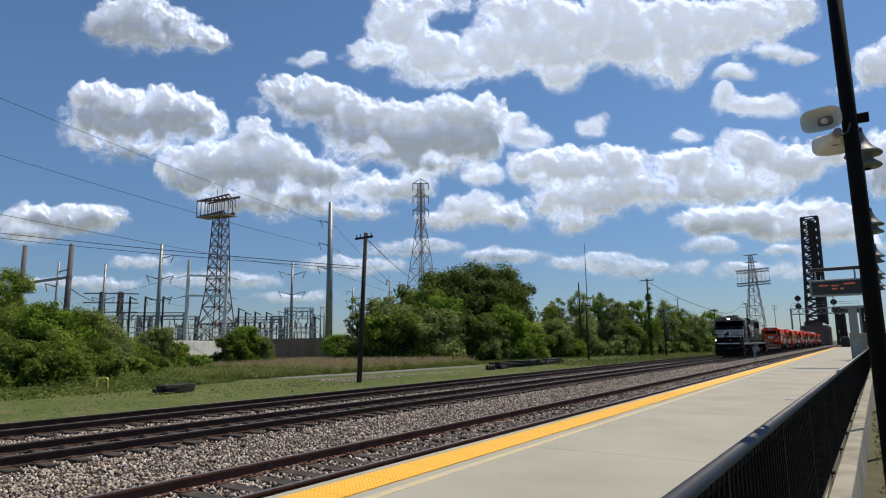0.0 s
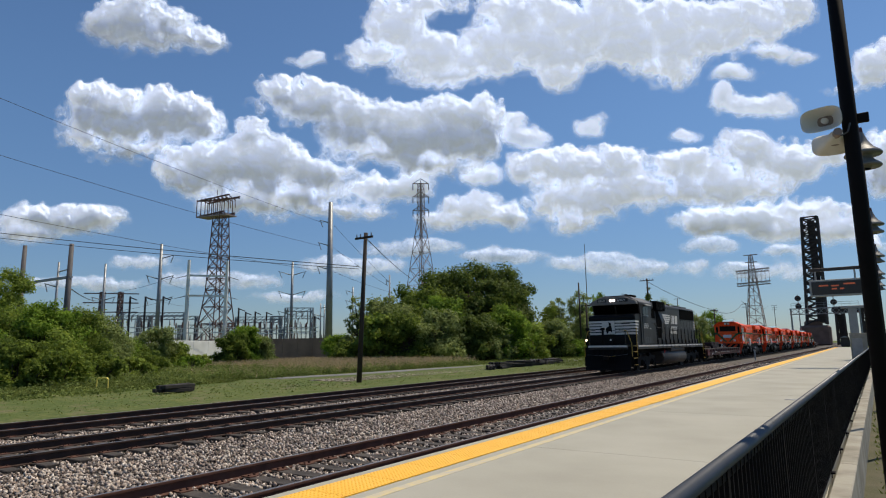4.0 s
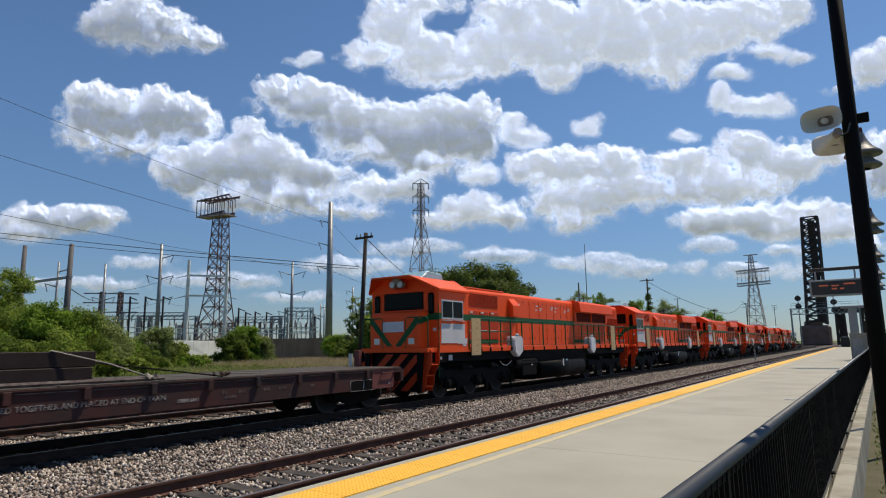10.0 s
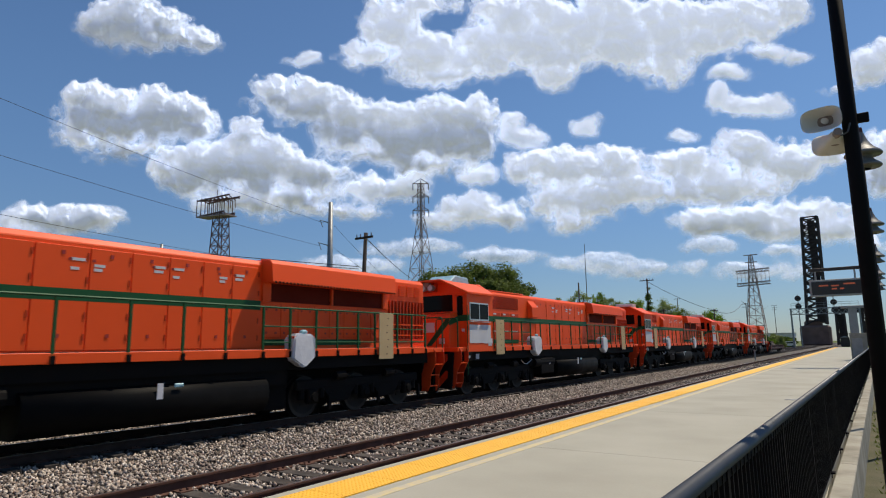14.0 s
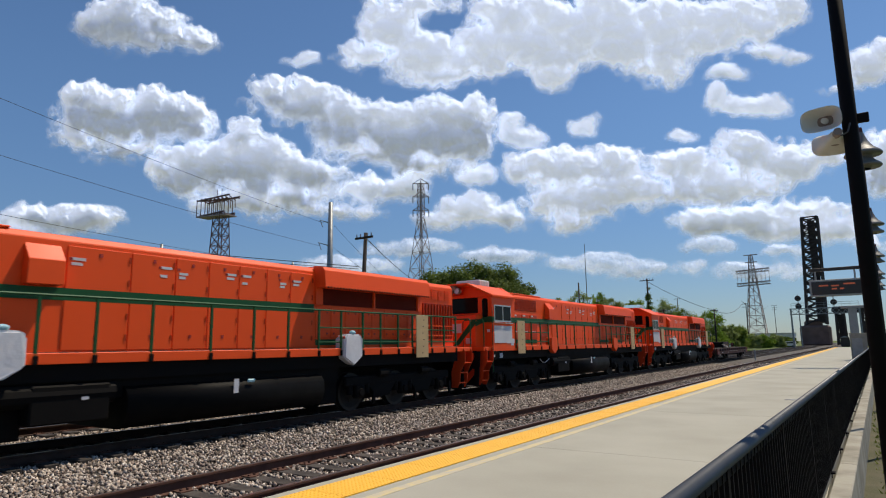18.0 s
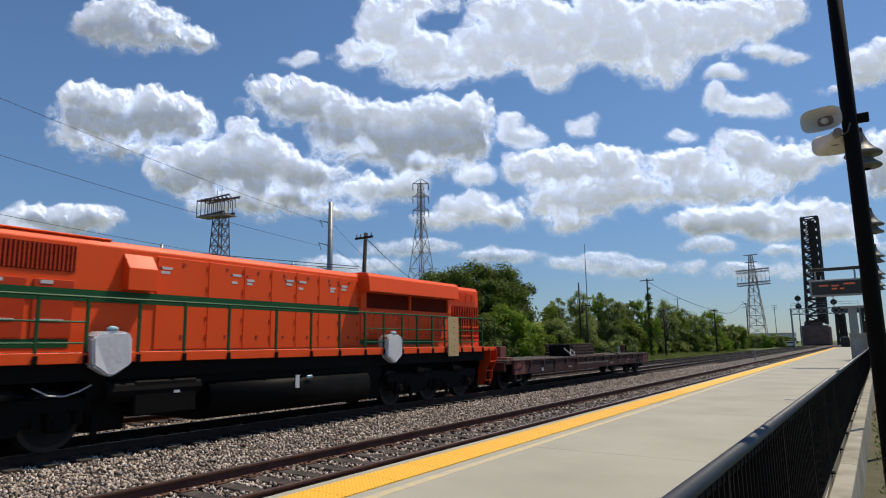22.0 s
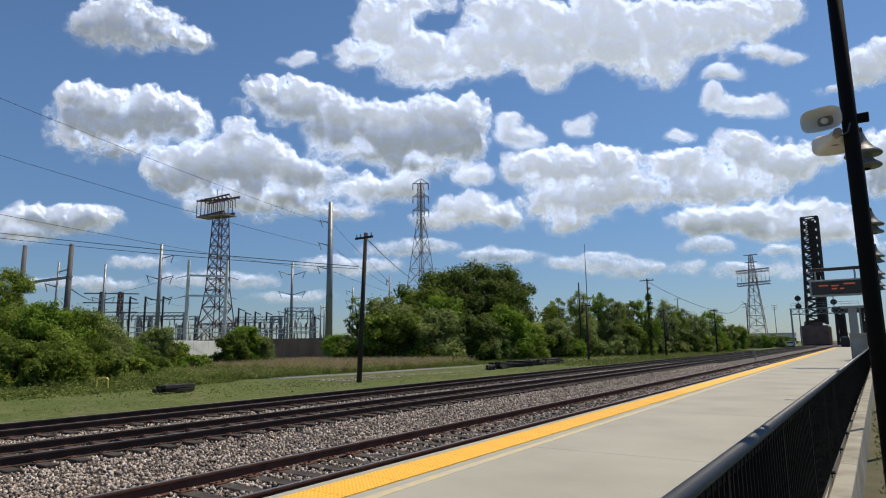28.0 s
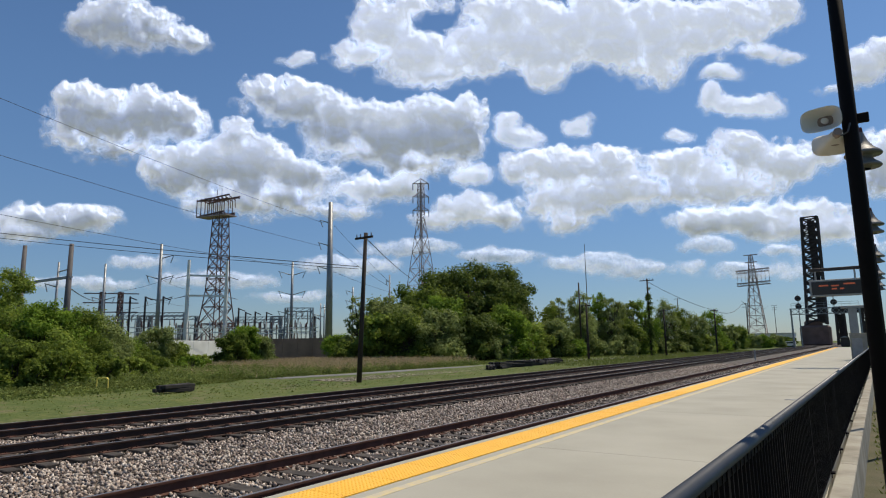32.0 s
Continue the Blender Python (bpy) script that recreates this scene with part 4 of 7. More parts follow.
timber_pile(-30.1, 19.2, 97, 2, 1.8, "low stack of dark old railway ties in the grass")
for i in range(9):
    x, y = -28.6 - 0.15 * i + rng.uniform(-0.4, 0.4), 49 + i * 2.4 + rng.uniform(-0.6, 0.6)
    timber_pile(x, y, rng.uniform(40, 130), 2 + (i % 2), 2.6, "scattered dark old railway ties beside the tracks")
HOOP_YELLOW = material("faded_hoop_yellow", (0.86, 0.70, 0.14), 0.6, vary=0.2, scale=5, fine=40, bump=0.02)
bar = thing("hoop_barrier", (-35.3, 18.05, GROUND), "pale yellow steel hoop barrier among the weeds", "barrier")
bm = bmesh.new()
pipe(bm, [Vector(v) for v in ((-0.34, -0.14, 0), (-0.34, -0.14, 0.62), (-0.28, -0.115, 0.70), (0.28, 0.115, 0.70), (0.34, 0.14, 0.62), (0.34, 0.14, 0))], 0.035)
part("hoop", bm, HOOP_YELLOW, bar)
rocks = stones(2600, -31.5, -28.0, 30.0, 62.0, GROUND + 0.005, 0.042)
stone_object("pale_rubble", *rocks)["label"] = "pale rubble scattered along the path"

DIRT = material("dirt_verge", (0.10, 0.082, 0.045), 0.95, vary=0.4, scale=2.5, fine=25, bump=0.5, dist=0.03, second=(0.055, 0.062, 0.022))
bm = bmesh.new()
prism(bm, [(-0.4, 0), (4, 0), (5, 110), (1.4, 110)], "z", GROUND - 0.05, GROUND + 0.02)
tagged(part("verge", bm, DIRT), "bare brown soil verge with sparse grass", "verge", kind="structure")

# ---- trees and bushes ----
def leaves(count, centres, radii, size, floor=0.03):
    """Small leaf quads over the shells of many clumps."""
    centres, radii = np.asarray(centres, float), np.asarray(radii, float)
    w = radii ** 2
    pick = rng.choice(len(centres), count, p=w / w.sum())
    d = rng.normal(size=(count, 3))
    d /= np.linalg.norm(d, axis=1)[:, None]
    rad = radii[pick] * np.clip(np.abs(rng.normal(0.82, 0.32, count)), 0.1, 1.5)
    pos = centres[pick] + d * rad[:, None] * (1, 1, 0.85)
    pos[:, 2] = np.maximum(pos[:, 2], floor)
    a = d + rng.normal(scale=0.6, size=(count, 3)) + (0, 0, 0.5)
    u = np.cross(a, rng.normal(size=(count, 3)))
    u /= np.linalg.norm(u, axis=1)[:, None]
    v = np.cross(a, u)
    v /= np.linalg.norm(v, axis=1)[:, None]
    s = (size * rng.uniform(0.7, 1.6, count))[:, None]
    return np.stack([pos - u * s, pos + u * s * 0.7 - v * s * 0.7, pos + u * s * 0.7 + v * s * 0.7], 1)


def tree(x, y, height, spread, mat, count, leaf, name="tree", label="leafy green broadleaf tree behind the tracks", open_crown=0.0):
    p = thing(name, (x, y, GROUND), label, name, "trees" if name == "tree" else "bushes")
    cen, rad = [], []
    low = (0.04 if open_crown == 0 else 0.08) if name == "tree" else 0.0
    size = min(spread, height * 0.6)
    shift = rng.uniform(0, 50)
    boughs = 24 if open_crown else 40 if height > 16 else 18
    for i in range(boughs):
        k = (i + rng.random()) / boughs
        a = i * 2.399 + rng.uniform(-0.6, 0.6)
        z = height * (low + (0.84 - low) * k)
        wide = spread * (max(0.0, 1 - (max(k - 0.38, 0) / 0.66) ** 2.0) ** 0.5) * (0.72 + 0.28 * min(1, k / 0.3))
        if open_crown:
            wide = spread * (1.08 - 0.5 * k * k)
        wide *= 0.95 + (0.2 if height > 16 else 0.45) * noise.noise((math.cos(a) * 1.3 + shift, math.sin(a) * 1.3, z / height * 2.5))
        r = wide * rng.uniform(0.35, 0.82) * (1 - open_crown * 0.15)
        c = Vector((r * math.cos(a), r * math.sin(a), z))
        big = size * (rng.uniform(0.20, 0.30) if height > 16 else rng.uniform(0.28, 0.48)) * (1 - open_crown * 0.35 * k)
        for j in range(11 if open_crown == 0 else 5):
            d = Vector(rng.normal(size=3))
            d.normalize()
            if d.z < -0.3:
                d.z *= -0.6
            cen.append(tuple(c + d * big * rng.uniform(0.4, 1.0)))
            rad.append(big * rng.uniform(0.30, 0.68))
    if name == "tree":
        bm = bmesh.new()
        rod(bm, (0, 0, -0.2), (0.2, 0.1, height * 0.55), height * 0.02, height * 0.011, 8)
        for c in cen[::3]:
            rod(bm, (0.1, 0.05, height * rng.uniform(0.15, 0.5)), Vector(c), height * 0.008, height * 0.003, 5)
        part("trunk", bm, BARK, p)
    else:
        bm = bmesh.new()
        for c in cen[::6]:
            rod(bm, (c[0] * 0.2, c[1] * 0.2, -0.1), Vector(c), 0.05, 0.02, 5)
        part("stem", bm, BARK, p)
    soup("crown", leaves(count, cen, rad, leaf), 3, mat, p)
    return p


for x, y, h, r, m, n in (
    (-53.7, 90.2, 17.0, 9.6, LEAF_DARK, 42000), (-50.5, 95.4, 14.6, 5.2, LEAF_DARK, 17000), (-55.8, 83.0, 14.8, 6.0, LEAF_DARK, 19000),
    (-56.8, 77.4, 12.0, 5.4, LEAF, 19000), (-55.5, 68.3, 9.4, 4.3, LEAF_PALE, 15000), (-54.5, 63.9, 7.3, 2.9, LEAF_LIGHT, 9000),
    (-51.2, 66.6, 6.6, 3.7, LEAF, 13000), (-48.6, 70.9, 7.4, 4.0, LEAF_PALE, 14000), (-46.7, 76.9, 6.6, 4.4, LEAF_DARK, 14000),
    (-44.4, 82.9, 7.4, 4.1, LEAF_FRESH, 13000), (-44.4, 89.6, 6.0, 3.6, LEAF_LIGHT, 11000), (-56.8, 64.6, 4.5, 2.0, LEAF, 6000),
    (-50.5, 74.5, 10.2, 4.0, LEAF_FRESH, 14000), (-47.0, 86.0, 9.6, 4.2, LEAF, 14000), (-43.0, 96.0, 6.4, 3.2, LEAF_PALE, 9000)):
    tree(x, y, h, r, m, n, 0.17 if r < 5 else 0.2)
vz = rng.uniform(0.5, 11.5, 46)
soup("vine", leaves(2600, np.stack([rng.normal(0, 0.16, 46), rng.normal(0, 0.16, 46), vz], -1), rng.uniform(0.2, 0.62, 46), 0.11), 3, LEAF_DARK, vine_pole)
tree(-60.0, 66.5, 10.4, 2.6, LEAF_PALE, 3600, 0.14, open_crown=1.0, label="slender pale tree with a thin open crown")
for i, (x, y, h, r) in enumerate(((-47.1, 108.2, 12.6, 3.2), (-46.1, 102.1, 6.7, 3.1), (-44.0, 111.6, 9.4, 3.7), (-42.6, 117.5, 13.8, 3.2), (-39.4, 115.5, 8.6, 3.2), (-38.3, 124.2, 12.2, 3.0), (-39.2, 121.8, 7.4, 3.4), (-37.1, 129.8, 8.2, 3.3), (-34.6, 135.7, 8.2, 3.4), (-33.0, 141.2, 7.2, 3.1), (-30.7, 146.8, 6.1, 3.2), (-29.4, 157.3, 7.3, 4.0), (-28.3, 167.6, 6.0, 3.0), (-30.4, 197.7, 7.1, 3.5), (-38.5, 170.7, 9.1, 3.4), (-33.0, 215.0, 6.0, 3.5), (-36.0, 250.0, 7.0, 4.0), (-50.0, 130.0, 8.6, 5.0), (-48.0, 145.0, 8.5, 5.0), (-44.0, 160.0, 8.0, 5.0), (-41.0, 105.0, 5.6, 3.0), (-36.5, 118.0, 4.6, 2.6), (-29.0, 222.0, 4.6, 3.4), (-27.0, 232.0, 4.2, 3.4), (-24.6, 244.0, 4.4, 3.2), (-22.5, 262.0, 3.8, 3.4))):
    if 100 < y < 160 and h < 11:
        h, r = h * 1.45, r * 1.15
    sparse = 1.0 if h > 12.1 else 0.4 if h > 7.3 else 0.0
    tree(x, y, h, r, (LEAF_PALE, LEAF, LEAF_PALE, LEAF_FRESH)[i % 4], 9000 if sparse else 11000, 0.125 if sparse else 0.16, open_crown=sparse, label="slender tree with a thin open crown" if sparse else "leafy green tree beside the railway line")
for i, (x, y, h, r) in enumerate(((-56.2, 21.0, 9.4, 2.5), (-46.6, 18.1, 5.0, 3.4), (-44.2, 18.6, 5.6, 2.8), (-45.4, 21.0, 5.3, 2.9), (-50.1, 25.1, 4.8, 2.5), (-40.6, 18.0, 3.0, 2.6), (-39.6, 15.4, 2.9, 2.5), (-53.1, 27.8, 3.7, 2.2), (-57.7, 32.1, 2.7, 2.4), (-61.8, 36.9, 4.7, 2.1), (-62.5, 39.6, 2.8, 2.2), (-55.7, 31.5, 1.9, 2.8), (-60.0, 46.6, 5.3, 2.1), (-59.2, 44.4, 4.0, 1.9), (-60.4, 49.4, 3.9, 2.0), (-60.9, 42.0, 1.6, 2.9), (-41.5, 20.4, 2.3, 2.4), (-65.7, 68.6, 4.3, 2.8), (-61.9, 68.1, 3.4, 2.7), (-47.5, 13.0, 5.0, 3.4), (-43.0, 11.0, 4.0, 3.0), (-51.0, 30.0, 1.6, 2.6), (-57.0, 38.0, 1.5, 2.8), (-72.0, 60.0, 1.6, 2.4), (-47.0, 24.0, 2.6, 2.2), (-44.0, 24.5, 1.7, 2.0))):
    tree(x, y, h, r, (LEAF_LIGHT, LEAF, LEAF_FRESH, LEAF, LEAF_PALE)[i % 5], 24000 if h > 2.5 else 11000, 0.075, "bush", "dense green bush at the edge of the meadow")


for i in range(26):
    k = (i + rng.uniform(-0.3, 0.3)) / 25
    x, y = (-57.5 + 14 * (k / 0.35), 62 + 20 * (k / 0.35)) if k < 0.35 else (-43.5 + 17 * ((k - 0.35) / 0.65), 84 + 76 * ((k - 0.35) / 0.65))
    tree(x + rng.uniform(-1.2, 0.8), y, rng.uniform(1.8, 4.2), rng.uniform(2.2, 3.4), (LEAF, LEAF_LIGHT, LEAF_FRESH, LEAF_PALE, LEAF_DARK)[int(rng.integers(5))], 7000, 0.12, "bush", "low green bush below the trees")


def blades(count, x0, x1, y0, y1, tall, lie=0.5):
    px, py = rng.uniform(x0, x1, count), rng.uniform(y0, y1, count)
    keep = (np.abs(px + 35.0 - 0.02 * (py - 45)) > 1.3) | (py < 28)
    px, py, count = px[keep], py[keep], int(keep.sum())
    a = rng.uniform(0, 6.283, count)
    h = tall * rng.uniform(0.4, 1.2, count)
    w = 0.025 + 0.03 * rng.random(count)
    lx, ly = rng.normal(scale=lie, size=count) * h, rng.normal(scale=lie, size=count) * h
    z = np.full(count, GROUND)
    p0 = np.stack([px - np.cos(a) * w, py - np.sin(a) * w, z - 0.02], -1)
    p1 = np.stack([px + np.cos(a) * w, py + np.sin(a) * w, z - 0.02], -1)
    p2 = np.stack([px + lx, py + ly, z + h], -1)
    return np.stack([p0, p1, p2], 1)


grass = soup("meadow_grass", np.concatenate([blades(16000, -42, -36.5, 8, 60, 0.14, 0.8), blades(4000, -36.5, -24, 9, 46, 0.06, 1.0), blades(4000, -34, -21.6, 46, 80, 0.08, 0.9), blades(25000, -44, -22, 60, 170, 0.3), blades(2500, 0.0, 2.5, 3, 24, 0.09)]), 3, BLADE)
tagged(grass, "short green grass of the trackside meadow", "grass", kind="stuff")
wn = 2300
wc = np.stack([rng.uniform(-60, -36.8, wn), rng.uniform(12, 62, wn), np.full(wn, GROUND + 0.15)], -1)
wc = wc[(np.abs(wc[:, 0] + 35.0) > 1.6)]
wr = rng.uniform(0.2, 0.75, len(wc))
# the growth thins out and gets lower from the bushes towards the tracks
en = 1100
ey, ek = rng.uniform(8, 27, en), rng.random(en) ** 1.3
ex = -37.6 + ek * np.clip(5.6 - 0.30 * np.maximum(ey - 15, 0), 1.2, 6)
wc = np.concatenate([wc, np.stack([ex, ey, np.full(en, GROUND + 0.03)], -1)])
wr = np.concatenate([wr, (0.52 - 0.42 * ek) * rng.uniform(0.55, 1.1, en)])
WEED = island_material("weed_leaf", (0.082, 0.115, 0.024), (0.225, 0.275, 0.070), 0.8, 0.4, 0.5)
weeds = soup("meadow_weeds", leaves(190000, wc, wr, 0.065, GROUND + 0.03), 3, WEED)
tagged(weeds, "leafy green weeds scattered through the meadow", "weeds", kind="stuff")
DRY = island_material("dry_grass_blade", (0.24, 0.19, 0.10), (0.56, 0.43, 0.27), 0.85, 0.45)
tallg = soup("tall_grass", np.concatenate([blades(15000, -62, -37, 26, 62, 0.5), blades(16000, -46, -35.2, 8, 27, 0.36, 0.8)]), 3, BLADE)
tagged(tallg, "rank green grass before the bushes", "grass", kind="stuff")
dryg = soup("dry_grass", np.concatenate([blades(34000, -66, -38.5, 40, 64, 0.95), blades(3000, -52, -38, 30, 44, 0.6)]), 3, DRY)
tagged(dryg, "tall dry yellow-brown grass in the meadow", "grass", kind="stuff")

# ---- clouds ----
CLOUD = bpy.data.materials.new("cloud")
CLOUD.use_nodes = True
cn, cl = CLOUD.node_tree.nodes, CLOUD.node_tree.links
cn.remove(cn["Principled BSDF"])
c_co, c_cover, c_grey, c_noise = (cn.new(k) for k in ("ShaderNodeTexCoord", "ShaderNodeAttribute", "ShaderNodeAttribute", "ShaderNodeTexNoise"))
c_cover.attribute_name, c_grey.attribute_name = "cloud_cover", "cloud_shade"
c_noise.inputs["Scale"].default_value, c_noise.inputs["Detail"].default_value, c_noise.inputs["Roughness"].default_value = 0.03, 6, 0.65
cl.new(c_co.outputs["Object"], c_noise.inputs["Vector"])
c_ragged = cn.new("ShaderNodeMath")
c_ragged.operation = "MULTIPLY_ADD"
c_ragged.inputs[1].default_value = 1.6
cl.new(c_noise.outputs["Fac"], c_ragged.inputs[0])
cl.new(c_cover.outputs["Fac"], c_ragged.inputs[2])
c_alpha = cn.new("ShaderNodeMapRange")
c_alpha.interpolation_type = "SMOOTHSTEP"
c_alpha.inputs["From Min"].default_value, c_alpha.inputs["From Max"].default_value = -0.1, 1.8
cl.new(c_ragged.outputs[0], c_alpha.inputs["Value"])
c_bump = cn.new("ShaderNodeBump")
c_bump.inputs["Strength"].default_value, c_bump.inputs["Distance"].default_value = 0.22, 12
cl.new(c_noise.outputs["Fac"], c_bump.inputs["Height"])
c_dif, c_emi, c_clear = cn.new("ShaderNodeBsdfDiffuse"), cn.new("ShaderNodeEmission"), cn.new("ShaderNodeBsdfTransparent")
c_dif.inputs[0].default_value = (0.53, 0.615, 0.765, 1)
# glow stands in for scattered sunlight; dimming it paints the grey cores and bases
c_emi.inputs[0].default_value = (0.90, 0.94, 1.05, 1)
c_dim = cn.new("ShaderNodeMapRange")
c_dim.inputs["From Min"].default_value, c_dim.inputs["From Max"].default_value = 0.0, 1.0
c_dim.inputs["To Min"].default_value, c_dim.inputs["To Max"].default_value = 0.60, 0.24
cl.new(c_grey.outputs["Fac"], c_dim.inputs["Value"])
cl.new(c_dim.outputs[0], c_emi.inputs[1])
cl.new(c_bump.outputs[0], c_dif.inputs["Normal"])
c_sum, c_mix = cn.new("ShaderNodeAddShader"), cn.new("ShaderNodeMixShader")
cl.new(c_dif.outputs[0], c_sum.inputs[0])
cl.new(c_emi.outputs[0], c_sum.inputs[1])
cl.new(c_alpha.outputs[0], c_mix.inputs[0])
cl.new(c_clear.outputs[0], c_mix.inputs[1])
cl.new(c_sum.outputs[0], c_mix.inputs[2])
cl.new(c_mix.outputs[0], cn["Material Output"].inputs[0])

SKY_FRAME = EYE
FAR = 3000.0
UNIT = FAR * math.tan(radians(36)) / 784
clouds = []


def chance(i, j, seed):
    """A fixed pseudo-random number from 0 to 1 for each cell of a lattice."""
    h = (i.astype(np.int64) * 374761393 + j.astype(np.int64) * 668265263 + seed * 974634777) & 0xFFFFFFFF
    h = ((h ^ (h >> 13)) * 1274126177) & 0xFFFFFFFF
    h = ((h ^ (h >> 16)) * 2246822519) & 0xFFFFFFFF
    return ((h ^ (h >> 15)) & 0xFFFFFFFF) / 4294967296.0


def swell(x, y, size, seed):
    """Gradient noise, about -0.7 to 0.7."""
    x, y = x / size, y / size
    i, j = np.floor(x), np.floor(y)
    u, v = x - i, y - j
    def corner(di, dj):
        a = 6.28318 * chance(i + di, j + dj, seed)
        return np.cos(a) * (u - di) + np.sin(a) * (v - dj)
    su, sv = u * u * u * (u * (u * 6 - 15) + 10), v * v * v * (v * (v * 6 - 15) + 10)
    top = corner(0, 0) * (1 - su) + corner(1, 0) * su
    low = corner(0, 1) * (1 - su) + corner(1, 1) * su
    return top * (1 - sv) + low * sv


def puffs(x, y, size, seed):
    """Round heads side by side, as on a cauliflower: 0 in the creases, 1 on top."""
    x, y = x / size, y / size
    i, j = np.floor(x), np.floor(y)
    near = np.full(x.shape, 9.0)
    for di in (-1, 0, 1):
        for dj in (-1, 0, 1):
            px = i + di + 0.5 + 0.8 * (chance(i + di, j + dj, seed) - 0.5)
            py = j + dj + 0.5 + 0.8 * (chance(i + di, j + dj, seed + 50) - 0.5)
            near = np.minimum(near, (x - px) ** 2 + (y - py) ** 2)
    return np.sqrt(np.maximum(1 - near / 0.85, 0))


def cloud(drift, *lobes, dense=1.0):
    """A cumulus bank 3 km off, built as a billowing relief from overlapping lobes (across, down, half-width,
    half-height). dense scales its painted grey.
    """
    lob = np.array(lobes, float)
    step, seed = 2.0, 3 + len(clouds) * 7
    x0, x1 = (lob[:, 0] - lob[:, 2]).min() - 26, (lob[:, 0] + lob[:, 2]).max() + 26
    y0, y1 = (lob[:, 1] - lob[:, 3]).min() - 26, (lob[:, 1] + lob[:, 3]).max() + 26
    gx, gy = np.meshgrid(np.arange(x0, x1 + step, step), np.arange(y0, y1 + step, step), indexing="ij")
    wx = gx + 12 * swell(gx, gy, 60, seed) + 6 * swell(gx, gy, 24, seed + 1)
    wy = gy + 10 * swell(gx, gy, 60, seed + 2) + 5 * swell(gx, gy, 24, seed + 3)
    inside = np.full(gx.shape, -60.0)
    low = np.zeros(gx.shape)
    weight = np.full(gx.shape, 1e-9)
    for cx, cy, rx, ry in lob:
        small = min(rx, ry)
        e = np.sqrt(((wx - cx) / rx) ** 2 + ((wy - cy) / ry) ** 2)
        f = np.clip((1 - e) * small, -60, 60)
        w = np.exp(f / 10)
        low += w * np.clip((wy - cy) / ry, -1, 1)
        weight += w
        inside = 6 * np.log(np.exp(inside / 6) + np.exp(f / 6))
    low = low / weight * 0.5 + 0.5
    head, knob, crumb = puffs(wx, wy, 44, seed), puffs(wx, wy, 21, seed + 1), puffs(wx, wy, 10, seed + 2)
    size = np.clip(lob[:, 3].max() / 45, 0.35, 1.0)
    rough = size * (1.0 - 0.45 * low)
    edge = inside + rough * (20 * (head - 0.68) + 11 * (knob - 0.68) + 5 * (crumb - 0.68)) + size * (16 * swell(gx, gy, 60, seed + 4) + 8 * swell(gx, gy, 22, seed + 5) + 4 * swell(gx, gy, 10, seed + 6))
    edge = edge - 8 * size
    # banks low over the horizon are thin veils
    cover = np.clip(edge / (4.5 + 9 * low * size), -3, 0.3 if lob[:, 1].min() > 430 else 6)
    deep = np.clip(edge, 0, 48)
    round_off = np.clip(edge + 14, 0, 62)
    body = np.sqrt(round_off * (124 - round_off)) * size
    rise = body * 0.8 + np.clip((edge + 10) / 24, 0, 1) * size * (24 * head + 10 * knob + 3 * crumb)
    # painted shade of the cloud: grows inwards and towards the base, scaled by dense
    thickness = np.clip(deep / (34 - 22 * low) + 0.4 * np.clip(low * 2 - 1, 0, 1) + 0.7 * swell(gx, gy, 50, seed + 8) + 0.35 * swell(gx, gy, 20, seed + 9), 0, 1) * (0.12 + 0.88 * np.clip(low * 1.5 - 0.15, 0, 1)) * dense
    keep = cover > -2.6
    quad = keep[:-1, :-1] | keep[1:, :-1] | keep[:-1, 1:] | keep[1:, 1:]
    ids = np.arange(gx.size).reshape(gx.shape)
    faces = np.stack([ids[:-1, :-1][quad], ids[:-1, 1:][quad], ids[1:, 1:][quad], ids[1:, :-1][quad]], -1)
    used, faces = np.unique(faces, return_inverse=True)
    faces = faces.reshape(-1, 4)
    near = FAR - rise * UNIT
    verts = np.stack([(gx - 784) * UNIT * near / FAR, (441 - gy) * UNIT * near / FAR, -near], -1).reshape(-1, 3)[used]
    me = bpy.data.meshes.new("cloud")
    me.vertices.add(len(verts))
    me.vertices.foreach_set("co", verts.astype(np.float32).ravel())
    me.loops.add(faces.size)
    me.loops.foreach_set("vertex_index", faces.astype(np.int32).ravel())
    me.polygons.add(len(faces))
    me.polygons.foreach_set("loop_start", np.arange(0, faces.size, 4, dtype=np.int32))
    me.update(calc_edges=True)
    me.polygons.foreach_set("use_smooth", np.ones(len(faces), dtype=bool))
    me.attributes.new("cloud_cover", "FLOAT", "POINT").data.foreach_set("value", cover.ravel()[used].astype(np.float32))
    me.attributes.new("cloud_shade", "FLOAT", "POINT").data.foreach_set("value", thickness.ravel()[used].astype(np.float32))
    me.materials.append(CLOUD)
    ob = new("cloud", me)
    tagged(ob, "white cumulus cloud with grey base drifting in blue sky", "cloud", "clouds")
    clouds.append((ob, drift))


cloud(-33, (205, 42, 62, 48), (150, 40, 34, 24), (265, 42, 42, 36), (300, 64, 34, 24), (342, 75, 34, 17), (235, 76, 38, 20), (215, 8, 50, 24), dense=1.5)
cloud(-29, (125, 180, 40, 34), (175, 205, 84, 46), (255, 205, 80, 46), (300, 202, 58, 38), (130, 246, 48, 26), (225, 264, 84, 20), (335, 228, 36, 34), dense=1.6)
cloud(-29, (425, 243, 44, 32), (350, 295, 86, 50), (440, 292, 84, 54), (515, 308, 62, 40), (565, 308, 38, 22), (300, 312, 56, 30), (400, 355, 86, 28), (505, 348, 68, 26), (580, 374, 74, 18), dense=1.25)
